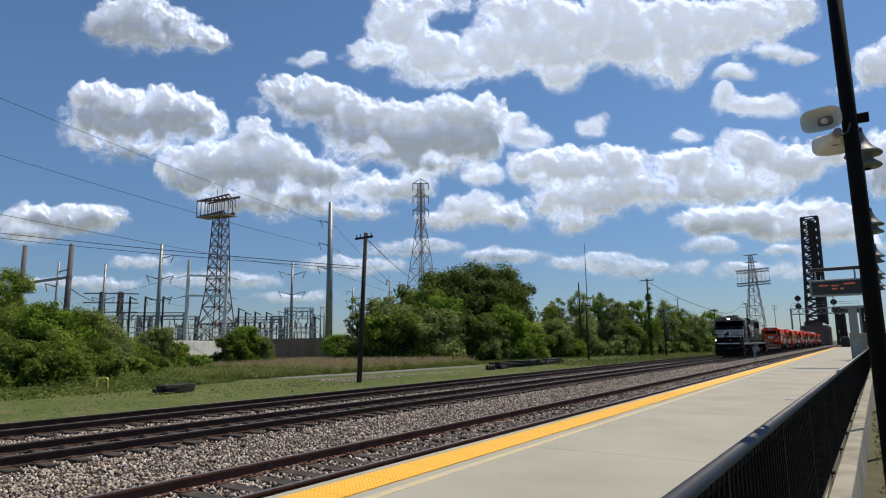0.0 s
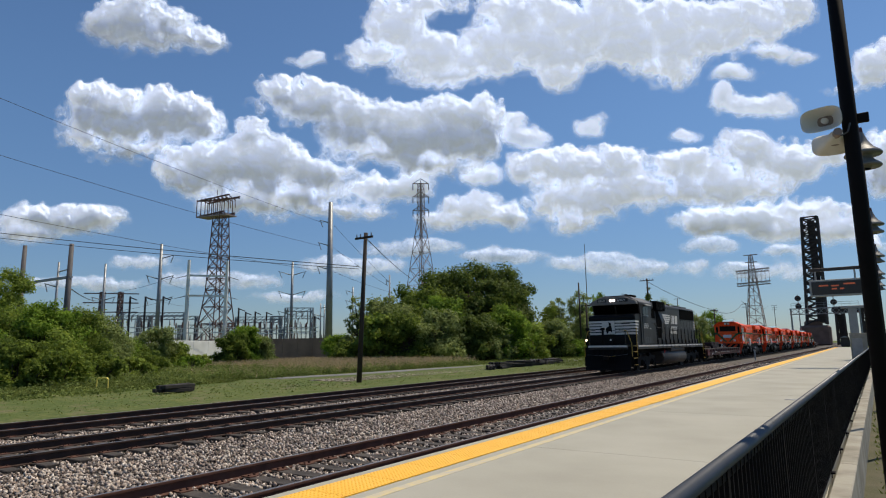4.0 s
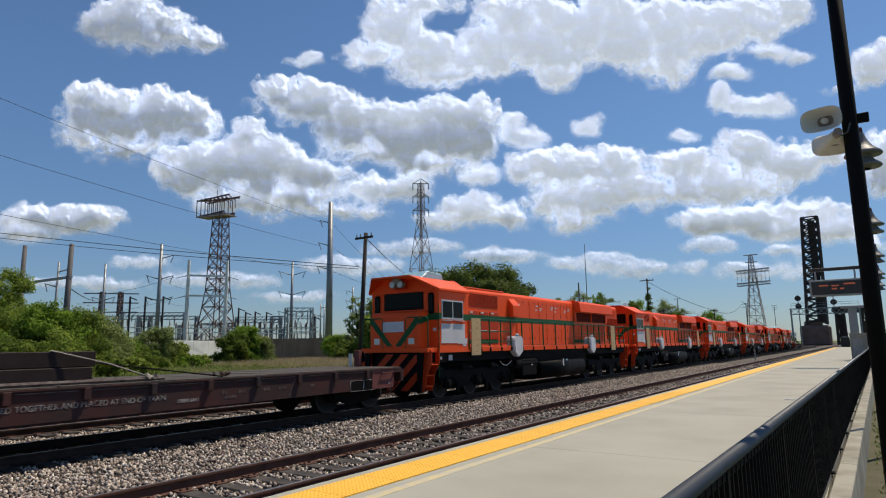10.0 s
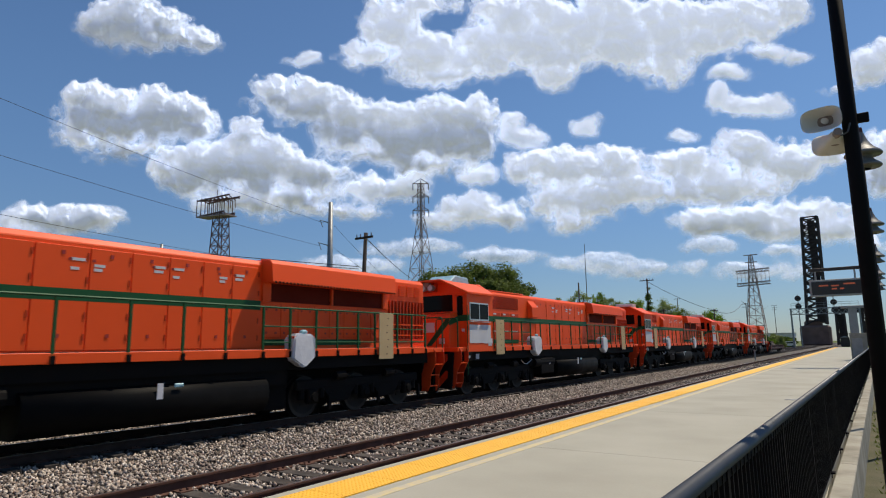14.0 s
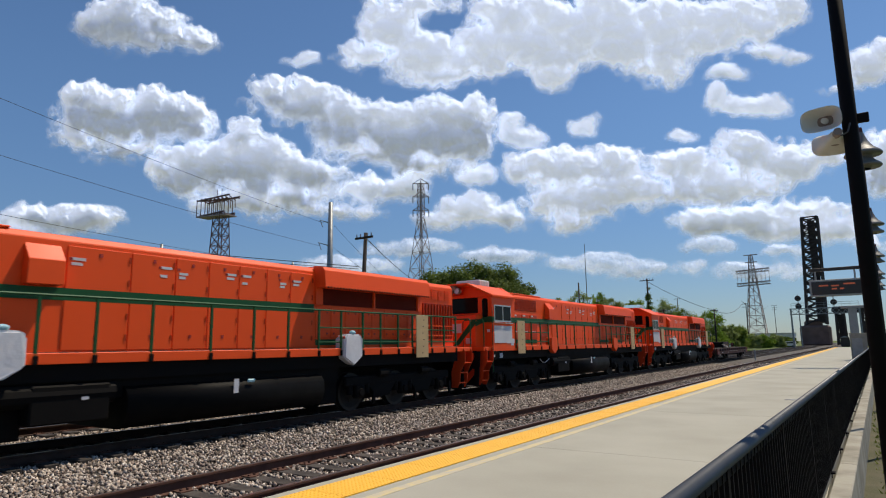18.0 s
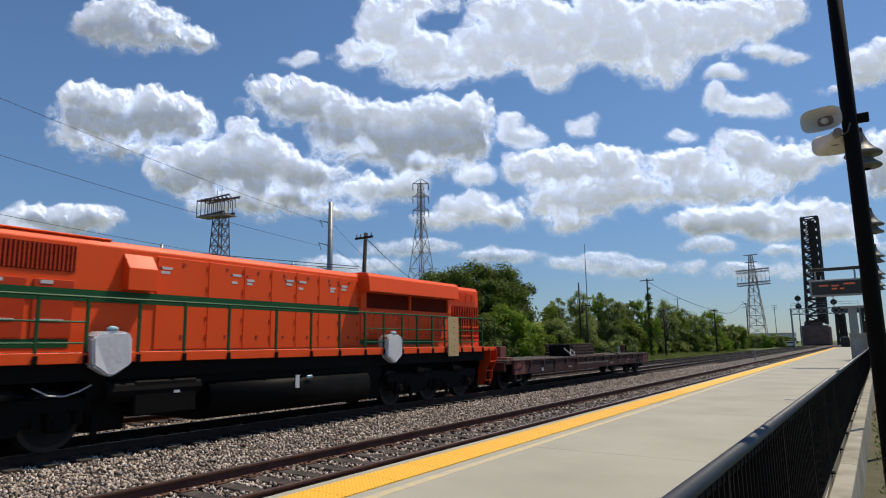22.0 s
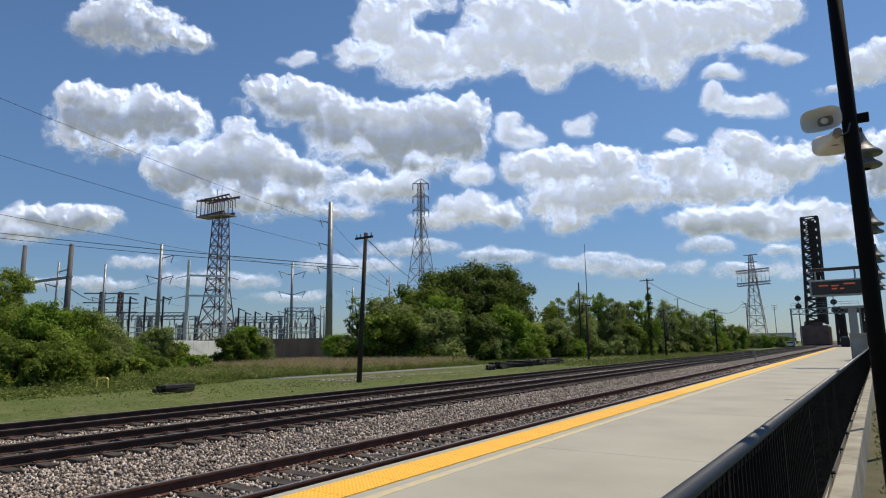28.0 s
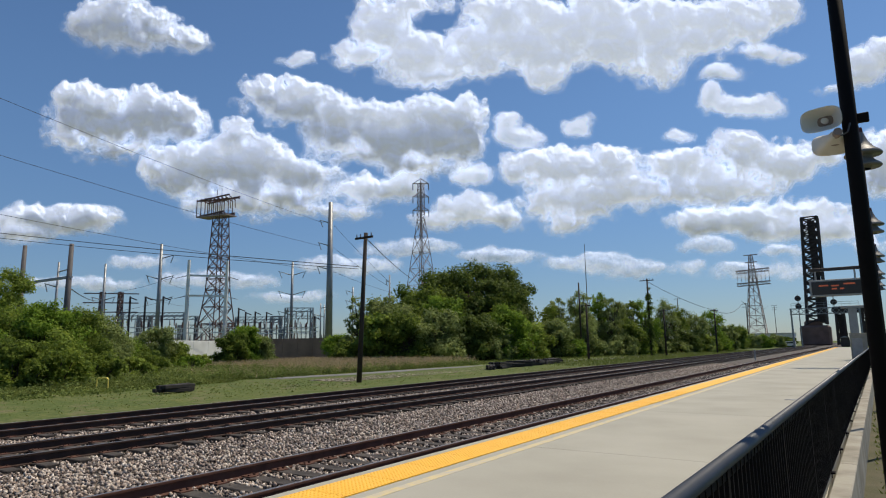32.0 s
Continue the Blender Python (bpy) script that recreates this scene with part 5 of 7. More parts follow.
cloud(-32, (470, 168, 52, 36), (530, 188, 64, 42), (605, 216, 80, 50), (685, 236, 84, 52), (755, 226, 74, 54), (815, 214, 54, 50), (645, 272, 82, 26), (745, 290, 62, 24), (810, 252, 48, 32), dense=1.25)
cloud(-27, (635, 98, 52, 28), (680, 48, 64, 48), (740, 98, 76, 48), (800, 122, 62, 34), (855, 88, 64, 50), (885, 24, 62, 44), (960, 62, 96, 72), (968, 132, 40, 30), (1060, 52, 104, 72), (1150, 62, 104, 66), (1152, 122, 62, 30), (1235, 56, 92, 52), (1300, 38, 84, 44), (1380, 10, 48, 32), (715, 6, 76, 24), dense=0.35)
cloud(-23, (1305, 192, 62, 20), (1258, 170, 24, 22), (1352, 186, 34, 18), dense=0.5)
cloud(-23, (1275, 128, 38, 15), (1345, 90, 40, 14), (1400, 106, 24, 12))
cloud(-20, (1530, 118, 48, 36), (1562, 92, 40, 28), (1468, 160, 24, 9), dense=0.6)
cloud(-11, (912, 244, 40, 22), (900, 214, 20, 15), (938, 246, 22, 14))
cloud(-25, (1020, 228, 30, 16), (1042, 214, 16, 11))
cloud(-20, (850, 306, 36, 19), (824, 314, 22, 11))
cloud(-13, (920, 300, 40, 34), (985, 300, 66, 42), (1065, 295, 66, 42), (1000, 352, 84, 36), (1000, 390, 50, 22), (1100, 338, 82, 38), (1195, 296, 58, 40), (1240, 330, 80, 40), (1310, 268, 66, 40), (1290, 330, 90, 36), (1385, 290, 70, 40), (1450, 275, 50, 26), dense=0.65)
cloud(-13, (1204, 240, 20, 10), (1190, 244, 10, 6))
cloud(-10, (1330, 390, 110, 28), (1400, 408, 92, 22), (1240, 392, 55, 22), (1430, 372, 72, 18), (1480, 410, 40, 20))
cloud(-18, (660, 336, 68, 30), (715, 332, 36, 24), (740, 300, 40, 16))
cloud(-12, (820, 372, 58, 30), (885, 384, 48, 24), (775, 392, 36, 15))
cloud(-9, (60, 385, 85, 26), (150, 388, 66, 24), (40, 416, 60, 16), dense=1.8)
cloud(-7, (1258, 433, 40, 13), (1240, 438, 28, 9))
cloud(-7, (890, 453, 66, 12), (850, 450, 30, 11))
cloud(-6, (990, 468, 22, 9), (1080, 468, 62, 17), (1140, 476, 48, 11), (1228, 469, 16, 8))
cloud(-8, (630, 467, 72, 16), (580, 470, 40, 12))
cloud(-8, (740, 437, 72, 11), (690, 443, 40, 8))
cloud(-5, (250, 462, 52, 10), (330, 492, 56, 10), (440, 496, 46, 10))
cloud(-6, (1350, 482, 66, 11), (1380, 446, 40, 9), (1310, 474, 40, 8))
cloud(-20, (522, 104, 30, 10), (534, 99, 14, 8))
cloud(-6, (1540, 438, 36, 18), (1562, 285, 46, 60))
cloud(-4, (520, 525, 60, 8), (180, 500, 60, 10), (60, 505, 50, 8))

# ---- train: materials ----
SPEED = 10.1
ORANGE = material("locomotive_orange", (0.93, 0.094, 0.011), 0.5, vary=0.12, scale=0.9, fine=50, bump=0.02, second=(0.80, 0.074, 0.009), spec=0.28)
# deeper orange for grilles and doors; on steps and pilot stripes it paints shade
ORANGE_DEEP = material("deep_and_shaded_orange", (0.62, 0.055, 0.010), 0.5, vary=0.15, scale=1.5, fine=40, bump=0.03, spec=0.25)
# deep red with the shade between the rear ribs put into it
GRILLE_SHADE_RED = material("grille_shade_red", (0.36, 0.028, 0.007), 0.6, vary=0.15, scale=2, fine=20, bump=0.03, spec=0.2)
# dark red with the shade of grille and radiator openings put into it
OPENING_SHADE = material("opening_shade_red", (0.12, 0.011, 0.004), 0.7, vary=0.2, scale=2, fine=20, bump=0.05, spec=0.1)
GREEN = material("stripe_green", (0.014, 0.095, 0.032), 0.5, vary=0.15, scale=1.5, fine=40, bump=0.02, spec=0.22)
NS_BLACK = material("locomotive_black", (0.023, 0.0212, 0.0196), 0.5, vary=0.25, scale=0.9, fine=40, bump=0.02, second=(0.035, 0.031, 0.0265), spec=0.24)
TANK = material("dusty_tank_black", (0.018, 0.0165, 0.016), 0.55, vary=0.4, scale=1.5, fine=25, bump=0.05, second=(0.045, 0.040, 0.036), spec=0.3)
TANK_PAINT = material("black_tank_paint", (0.0045, 0.0042, 0.0042), 0.58, vary=0.3, scale=2, fine=30, bump=0.03, spec=0.10)
NS_ROOF = material("dusty_roof", (0.085, 0.085, 0.085), 0.6, vary=0.3, scale=1.2, fine=30, bump=0.03)
UNDER = material("underframe_black", (0.0055, 0.005, 0.005), 0.7, vary=0.3, scale=2, fine=30, bump=0.1, second=(0.010, 0.0085, 0.007), spec=0.09)
WALK_GREY = material("grey_walkway", (0.11, 0.095, 0.085), 0.8, vary=0.3, scale=2, fine=30, bump=0.1)
WHEEL = material("wheel_steel", (0.011, 0.0092, 0.008), 0.75, metal=0.0, vary=0.3, scale=3, fine=30, bump=0.05)
TREAD = material("wheel_rim", (0.040, 0.032, 0.026), 0.65, metal=0.1, vary=0.3, scale=4, fine=40, bump=0.03)
WHITE = material("white_paint", (0.68, 0.655, 0.60), 0.5, vary=0.2, scale=1.5, fine=40, bump=0.02, second=(0.42, 0.41, 0.39))
PAPER = material("masking_paper", (0.66, 0.65, 0.67), 0.75, vary=0.1, scale=2, fine=30, bump=0.1)
PLASTIC = material("plastic_wrap", (0.74, 0.73, 0.76), 0.35, vary=0.08, scale=6, fine=7, bump=0.22, dist=0.04)
BLUE_WRAP = material("blue_tarp", (0.36, 0.62, 0.72), 0.4, vary=0.25, scale=4, fine=14, bump=0.6, dist=0.03)
PLY = material("plywood", (0.58, 0.42, 0.22), 0.8, vary=0.25, scale=2.5, fine=25, bump=0.05, second=(0.45, 0.30, 0.15))
LOCO_GLASS = material("dark_window_glass", (0.006, 0.0065, 0.007), 0.14, vary=0.1, scale=1, fine=5, bump=0.0, spec=0.09)
ALU = material("aluminium_frame", (0.62, 0.62, 0.62), 0.4, metal=0.6, vary=0.1, bump=0.0)
YEL_RAIL = material("safety_yellow", (0.56, 0.35, 0.035), 0.5, vary=0.3, bump=0.02)
RED_PAINT = material("red_paint", (0.40, 0.03, 0.02), 0.5, vary=0.15, bump=0.02)
CAR_BROWN = material("flatcar_brown", (0.088, 0.030, 0.025), 0.85, vary=0.45, scale=0.8, fine=14, bump=0.15, second=(0.036, 0.031, 0.031), spec=0.2)
CAR_RED = material("flatcar_red", (0.20, 0.052, 0.042), 0.75, vary=0.35, scale=2, fine=20, bump=0.1)
DECK_WOOD = material("deck_planks", (0.085, 0.07, 0.055), 0.9, vary=0.4, scale=2, fine=30, bump=0.4)
FADED_WHITE = material("worn_white_stencil", (0.50, 0.48, 0.45), 0.8, vary=0.6, scale=8, fine=40, bump=0.0, second=(0.16, 0.12, 0.11))
FADED = material("faded_stencil", (0.17, 0.14, 0.13), 0.8, vary=0.5, scale=9, fine=40, bump=0.0, second=(0.06, 0.035, 0.03))
LOAD_BEAM = material("painted_load_beam", (0.034, 0.022, 0.021), 0.7, vary=0.3, scale=2, fine=20, bump=0.1, spec=0.2)
LOAD_RUST = material("rusty_rails", (0.105, 0.055, 0.038), 0.8, vary=0.35, scale=3, fine=30, bump=0.2)
# near-black intake screens; also paints shade at the radiator and behind the cab
DARK_MESH_SHADE = material("dark_intake_and_shade", (0.003, 0.003, 0.003), 0.9, vary=0.1, bump=0.0, spec=0.02)
BROW_GREY = material("dusty_brow", (0.17, 0.165, 0.155), 0.6, vary=0.2, scale=2, fine=30, bump=0.02)
CHAIN = material("dull_chain_steel", (0.20, 0.18, 0.165), 0.5, metal=0.4, vary=0.3, scale=8, fine=60, bump=0.1)
ALU_DULL = material("dull_grey_visor", (0.30, 0.30, 0.29), 0.6, vary=0.2, bump=0.0)
LAMP_ON = glow("headlight_on", (1.0, 0.86, 0.78), 6.0)
NS_GLOSS = material("fresh_black_paint", (0.006, 0.0056, 0.0056), 0.45, vary=0.2, scale=1.2, fine=40, bump=0.02, spec=0.13)
DITCH_ON = glow("ditch_light_on", (1.0, 0.72, 0.45), 7.0)


def bx(name, mat, parent, x0, x1, y0, y1, z0, z1, bevel=0.0, label=""):
    bm = bmesh.new()
    box(bm, ((x0 + x1) / 2, (y0 + y1) / 2, (z0 + z1) / 2), (x1 - x0, y1 - y0, z1 - z0), bevel)
    return part(name, bm, mat, parent, label)


def rd(name, mat, parent, p, q, r, r1=None, seg=12, label=""):
    bm = bmesh.new()
    rod(bm, p, q, r, r1, seg)
    return part(name, bm, mat, parent, label)


def pp(name, mat, parent, pts, r, label=""):
    bm = bmesh.new()
    pipe(bm, [Vector(p) for p in pts], r)
    return part(name, bm, mat, parent, label)


def pr(name, mat, parent, outline, axis, a, b, label="", bevel=0.0):
    bm = bmesh.new()
    prism(bm, outline, axis, a, b)
    if bevel:
        bmesh.ops.bevel(bm, geom=bm.edges[:], offset=bevel, segments=1, affect="EDGES")
    return part(name, bm, mat, parent, label)


def words(name, text, mat, parent, size, x, y, z, stretch=1.0, slant=0.0, label=""):
    """Lettering on a near side, read from the platform: runs along +y, stands up in z."""
    cu = bpy.data.curves.new(name, "FONT")
    cu.body, cu.size, cu.extrude, cu.shear = text, size, 0.003, slant
    tmp = bpy.data.objects.new("tmp", cu)
    scene.collection.objects.link(tmp)
    me = bpy.data.meshes.new_from_object(tmp.evaluated_get(bpy.context.evaluated_depsgraph_get()))
    bpy.data.objects.remove(tmp)
    bpy.data.curves.remove(cu)
    me.transform(Matrix(((0, 0, 1, x), (stretch, 0, 0, y), (0, 1, 0, z), (0, 0, 0, 1))))
    me.name = name
    me.materials.clear()
    me.materials.append(mat)
    ob = new(name, me)
    ob.parent = parent
    return tagged(ob, label)


vehicles, wheelsets = [], []


def wheel_meshes(r):
    bm = bmesh.new()
    for s in (-1, 1):
        rod(bm, (s * 0.70, 0, 0), (s * 0.835, 0, 0), r, r, 28)
        rod(bm, (s * 0.66, 0, 0), (s * 0.70, 0, 0), r + 0.028, r + 0.028, 28)
        for a in range(6):
            c, d = math.cos(a * math.pi / 3), math.sin(a * math.pi / 3)
            box(bm, (s * 0.84, c * r * 0.45, d * r * 0.45), (0.02, 0.06, 0.06))
    rod(bm, (-1.0, 0, 0), (1.0, 0, 0), 0.085, 0.085, 10)
    w = mesh_of("wheelset", bm, WHEEL)
    bm = bmesh.new()
    for s in (1,):
        n = 28
        for i in range(n):
            a0, a1 = 2 * math.pi * i / n, 2 * math.pi * (i + 1) / n
            q = [(s * 0.837, math.cos(a) * k, math.sin(a) * k) for a, k in ((a0, r * 0.83), (a1, r * 0.83), (a1, r * 0.995), (a0, r * 0.995))]
            bm.faces.new([bm.verts.new(v) for v in q])
    bmesh.ops.remove_doubles(bm, verts=bm.verts[:], dist=0.001)
    t = mesh_of("tyre", bm, TREAD)
    return w, t


LOCO_WHEEL = wheel_meshes(0.51)
CAR_WHEEL = wheel_meshes(0.45)


def bogie(parent, y, axles, r, meshes, width=1.12, loco=True):
    """A bogie frame with its wheelsets; wheelsets turn in the bogie's space."""
    bm = bmesh.new()
    a, b = min(axles) - 0.55, max(axles) + 0.55
    for s in (-1, 1):
        x0, x1 = s * (width - 0.07), s * (width + 0.07)
        if loco:
            box(bm, (s * width, (a + b) / 2 - y, 0.80), (0.14, b - a, 0.26), 0.03)
            for c in ((axles[0] + axles[1]) / 2, (axles[1] + axles[2]) / 2):
                prism(bm, [(c - y - 0.62, 0.72), (c - y - 0.30, 0.34), (c - y + 0.30, 0.34), (c - y + 0.62, 0.72)], "x", s * width - 0.06, s * width + 0.06)
        else:
            prism(bm, [(a - y + 0.25, 0.55), (y * 0 - 0.35, 0.22), (0.35, 0.22), (b - y - 0.25, 0.55), (b - y - 0.2, 0.68), (0.3, 0.80), (-0.3, 0.80), (a - y + 0.2, 0.68)], "x", min(x0, x1), max(x0, x1))
        for ax in axles:
            box(bm, (s * (width + 0.02), ax - y, r + 0.02), (0.20, 0.36, 0.36), 0.04)
            rod(bm, (s * (width + 0.10), ax - y, r), (s * (width + 0.17), ax - y, r), 0.12, 0.10, 12)
            if loco:
                for d in (-0.34, 0.34):
                    rod(bm, (s * width, ax - y + d, 0.45), (s * width, ax - y + d, 0.72), 0.09, 0.09, 8)
                box(bm, (s * (width + 0.03), ax - y + 0.62, 0.36), (0.08, 0.10, 0.42), 0.01)
        if loco:
            for k in (0.30, 0.70):
                yy = a + (b - a) * k - y
                rod(bm, (s * (width + 0.12), yy - 0.22, 0.99), (s * (width + 0.12), yy + 0.16, 0.99), 0.11, 0.11, 10)
                rod(bm, (s * (width + 0.12), yy + 0.16, 0.99), (s * (width + 0.12), yy + 0.34, 0.99), 0.035, 0.035, 8)
    box(bm, (0, 0, 0.72), (2 * width, 0.5, 0.3))
    box(bm, (0, (a + b) / 2 - y, 0.70), (1.22, b - a - 0.3, 0.9 if loco else 0.4))
    bg = part("bogie", bm, UNDER, parent, "black cast steel bogie")
    bg.location = (0, y, 0)
    for ax in axles:
        w = share("wheelset", meshes[0], bg, (0, ax - y, r))
        share("tyre", meshes[1], w)
        share("tyre", meshes[1], w, (0, 0, 0), math.pi)
        wheelsets.append((w, ax - y, r))
    return bg


def coupler(parent, y, s):
    bm = bmesh.new()
    box(bm, (0, y + s * 0.22, 0.85), (0.2, 0.55, 0.22), 0.03)
    box(bm, (0.02, y + s * 0.45, 0.85), (0.32, 0.22, 0.30), 0.05)
    part("coupler", bm, UNDER, parent, "black knuckle coupler")
    for x in (-0.4, 0.42):
        pp("air_hose", UNDER, parent, [(x, y, 0.8), (x, y + s * 0.15, 0.55), (x * 0.8, y + s * 0.3, 0.42), (x * 0.6, y + s * 0.45, 0.55)], 0.025)


def steps(parent, mat, y0, y1, s, treads, tread_mat, x_out=1.5):
    """Side steps of a locomotive end: two cheeks and the treads between them."""
    for y in (y0, y1):
        bx("step_cheek", mat, parent, s * (x_out - 0.02) - 0.35, s * (x_out - 0.02) + 0.02, y - 0.015, y + 0.015, 0.36, 1.5) if s > 0 else bx("step_cheek", mat, parent, -x_out, -x_out + 0.35, y - 0.015, y + 0.015, 0.36, 1.5)
    for z in treads:
        tread = bx("step_tread", UNDER, parent, min(s * x_out, s * (x_out - 0.3)), max(s * x_out, s * (x_out - 0.3)), y0, y1, z - 0.02, z + 0.02, 0.004)
        bx("step_edge", tread_mat, tread, min(s * x_out, s * (x_out + 0.012)), max(s * x_out, s * (x_out + 0.012)), y0, y1, z - 0.014, z + 0.014)


# ---- black freight locomotive ----
def black_locomotive(start):
    p = thing("locomotive", (TRACKS["middle"], start, 0), "black diesel freight locomotive with white nose stripes on the middle track", "locomotive")
    vehicles.append((p, start))
    L = 20.05
    bx("frame_sill", NS_BLACK, p, -1.52, 1.52, 0.95, L - 0.95, 1.36, 1.63, 0.01)
    bx("end_platform", NS_BLACK, p, -1.2, 1.2, 0.0, 0.97, 1.36, 1.62, 0.01)
    bx("end_platform", NS_BLACK, p, -1.2, 1.2, L - 0.97, L, 1.36, 1.62, 0.01)
    for s in (-1, 1):
        n = 13
        y = 1.12
        for i in range(n):
            y2 = y + (17.95 / n)
            bx("sill_stripe", WHITE, p, s * 1.523 - 0.004, s * 1.523 + 0.004, y, y2 - 0.02, 1.50, 1.59)
            y = y2
        bx("walkway", UNDER, p, min(s * 0.95, s * 1.53), max(s * 0.95, s * 1.53), 4.4, L - 0.9, 1.63, 1.66)
        bx("battery_box", NS_BLACK, p, min(s * 0.9, s * 1.2), max(s * 0.9, s * 1.2), 4.5, 18.9, 1.66, 1.98, 0.01)
    bx("end_stripe", WHITE, p, -1.2, 1.2, -0.008, 0.0, 1.49, 1.60)
    # pilot plough
    pr("plough", UNDER, p, [(0.1, 1.36), (0.05, 1.0), (-0.22, 0.16), (-0.12, 0.13), (0.25, 0.7), (0.3, 1.36)], "x", -1.36, 1.36, "black snow plough pilot")
    bx("rear_pilot", UNDER, p, -1.4, 1.4, L - 0.2, L - 0.05, 0.35, 1.36)
    coupler(p, 0.0, -1)
    coupler(p, L, 1)
    for s in (-1, 1):
        steps(p, UNDER, 0.12, 0.88, s, (0.45, 0.85, 1.22, 1.56), YEL_RAIL)
        steps(p, UNDER, L - 0.88, L - 0.12, s, (0.45, 0.80, 1.15), YEL_RAIL)
        pp("grab_rail", YEL_RAIL, p, [(s * 1.45, 0.06, 0.95), (s * 1.45, 0.06, 1.7), (s * 1.2, 0.02, 2.45), (s * 1.0, 0.02, 2.50)], 0.022, "bent yellow grab rail")
        pp("grab_rail", YEL_RAIL, p, [(s * 1.50, 0.92, 0.95), (s * 1.50, 0.92, 2.62), (s * 1.42, 0.98, 2.62)], 0.022)
        pp("grab_rail", YEL_RAIL, p, [(s * 1.45, L - 0.06, 0.95), (s * 1.45, L - 0.06, 1.7), (s * 1.2, L - 0.02, 2.5), (s * 1.0, L - 0.02, 2.55)], 0.022)
        pp("grab_rail", YEL_RAIL, p, [(s * 1.50, L - 0.80, 0.95), (s * 1.50, L - 0.80, 2.66), (s * 1.2, L - 0.80, 2.66)], 0.022)
        x = 0.22 if s > 0 else -1.30
        rd("ditch_light", UNDER, p, (x, 0.0, 1.92), (x, 0.16, 1.92), 0.12)
        rd("ditch_lamp", ALU if s > 0 else DITCH_ON, p, (x, -0.012, 1.92), (x, -0.001, 1.92), 0.06, label="unlit ditch light" if s > 0 else "lit amber ditch light")
        bx("ditch_bracket", UNDER, p, x - 0.05, x + 0.05, 0.02, 0.10, 1.60, 1.84)
        pp("corner_rail", NS_BLACK, p, [(s * 1.1, 0.03, 1.62), (s * 1.1, 0.03, 2.5), (s * 0.75, 0.03, 2.5)], 0.03)
    for x, top in ((-1.24, 2.62), (-0.28, 2.60)):
        bx("hose_stand", UNDER, p, x - 0.06, x + 0.06, 0.03, 0.13, 1.60, top, 0.02, "black upright cable stand")
        bx("stand_head", UNDER, p, x - 0.12, x + 0.12, 0.0, 0.16, top - 0.08, top + 0.06, 0.02)
    pp("end_chain", UNDER, p, [(-0.28, 0.06, 2.5), (0.0, 0.04, 2.44), (0.3, 0.04, 2.46), (0.62, 0.04, 2.52)], 0.014)
    for x in (-0.95, -0.6, -0.25, 0.3, 0.62, 0.95):
        pp("air_hose", UNDER, p, [(x, 0.08, 1.35), (x * 0.97, -0.06, 1.22), (x * 0.94, -0.16, 0.95), (x * 0.9, -0.20, 0.78), (x * 0.86, -0.14, 0.70)], 0.026)
    pp("cut_lever", NS_ROOF, p, [(-1.3, -0.04, 1.05), (-0.3, -0.10, 1.0), (0.2, -0.12, 0.96), (1.2, -0.04, 1.08)], 0.018)
    pp("cut_lever_tag", YEL_RAIL, p, [(0.05, -0.13, 0.93), (0.5, -0.14, 0.99)], 0.012)
    # nose and cab
    nose = pr("nose", NS_GLOSS, p, [(0.95, 1.63), (0.95, 3.34), (1.08, 3.45), (2.0, 3.53), (2.0, 1.63)], "x", -1.46, 1.46, bevel=0.03)
    for i in range(5):
        z = 2.25 + i * 0.18
        bx("nose_stripe", WHITE, nose, 0.18, 1.462, 0.942, 0.952, z, z + 0.125)
        bx("nose_stripe", WHITE, nose, -1.462, -0.62, 0.942, 0.952, z, z + 0.125)
        pr("side_stripe", WHITE, nose, [(0.95, z), (1.30 + i * 0.085, z), (1.36 + i * 0.085, z + 0.105), (0.95, z + 0.105)], "x", 1.456, 1.466)
        pr("side_stripe", WHITE, nose, [(0.95, z), (1.30 + i * 0.085, z), (1.36 + i * 0.085, z + 0.105), (0.95, z + 0.105)], "x", -1.466, -1.456)
    bx("nose_emblem", WHITE, nose, -0.62, 0.18, 0.940, 0.952, 2.27, 3.1, label="white panel with a plain dark emblem")
    pr("emblem", NS_GLOSS, nose, [(-0.30, 2.30), (-0.12, 2.52), (0.02, 2.34), (0.0, 2.62), (-0.05, 2.95), (-0.2, 3.03), (-0.16, 2.80), (-0.4, 2.62)], "y", 0.934, 0.941)
    bx("nose_door", NS_GLOSS, nose, -1.2, -0.65, 0.93, 0.95, 1.7, 2.2)
    for z in (2.52, 2.90):
        pp("nose_grab", NS_GLOSS, nose, [(0.62, 0.95, z), (0.62, 0.88, z), (1.15, 0.88, z), (1.15, 0.95, z)], 0.016)
    bx("door_seam", NS_GLOSS, nose, 0.20, 0.212, 0.936, 0.945, 2.25, 3.10)
    bx("side_notice", FADED_WHITE, nose, 1.462, 1.468, 1.1, 1.3, 1.72, 1.80)
    cab = pr("cab", NS_BLACK, p, [(2.0, 1.63), (2.0, 3.50), (1.75, 4.15), (1.7, 4.25), (4.35, 4.25), (4.35, 1.63)], "x", -1.5, 1.5, bevel=0.02)
    for x0, x1 in ((0.05, 1.40), (-1.40, -0.05)):
        bm = bmesh.new()
        vs = [bm.verts.new(v) for v in ((x0, 1.962, 3.56), (x1, 1.962, 3.56), (x1, 1.755, 4.11), (x0, 1.755, 4.11))]
        bm.faces.new(vs)
        bmesh.ops.solidify(bm, geom=bm.faces[:], thickness=0.02)
        part("windshield", bm, LOCO_GLASS, cab, "dark windshield pane")
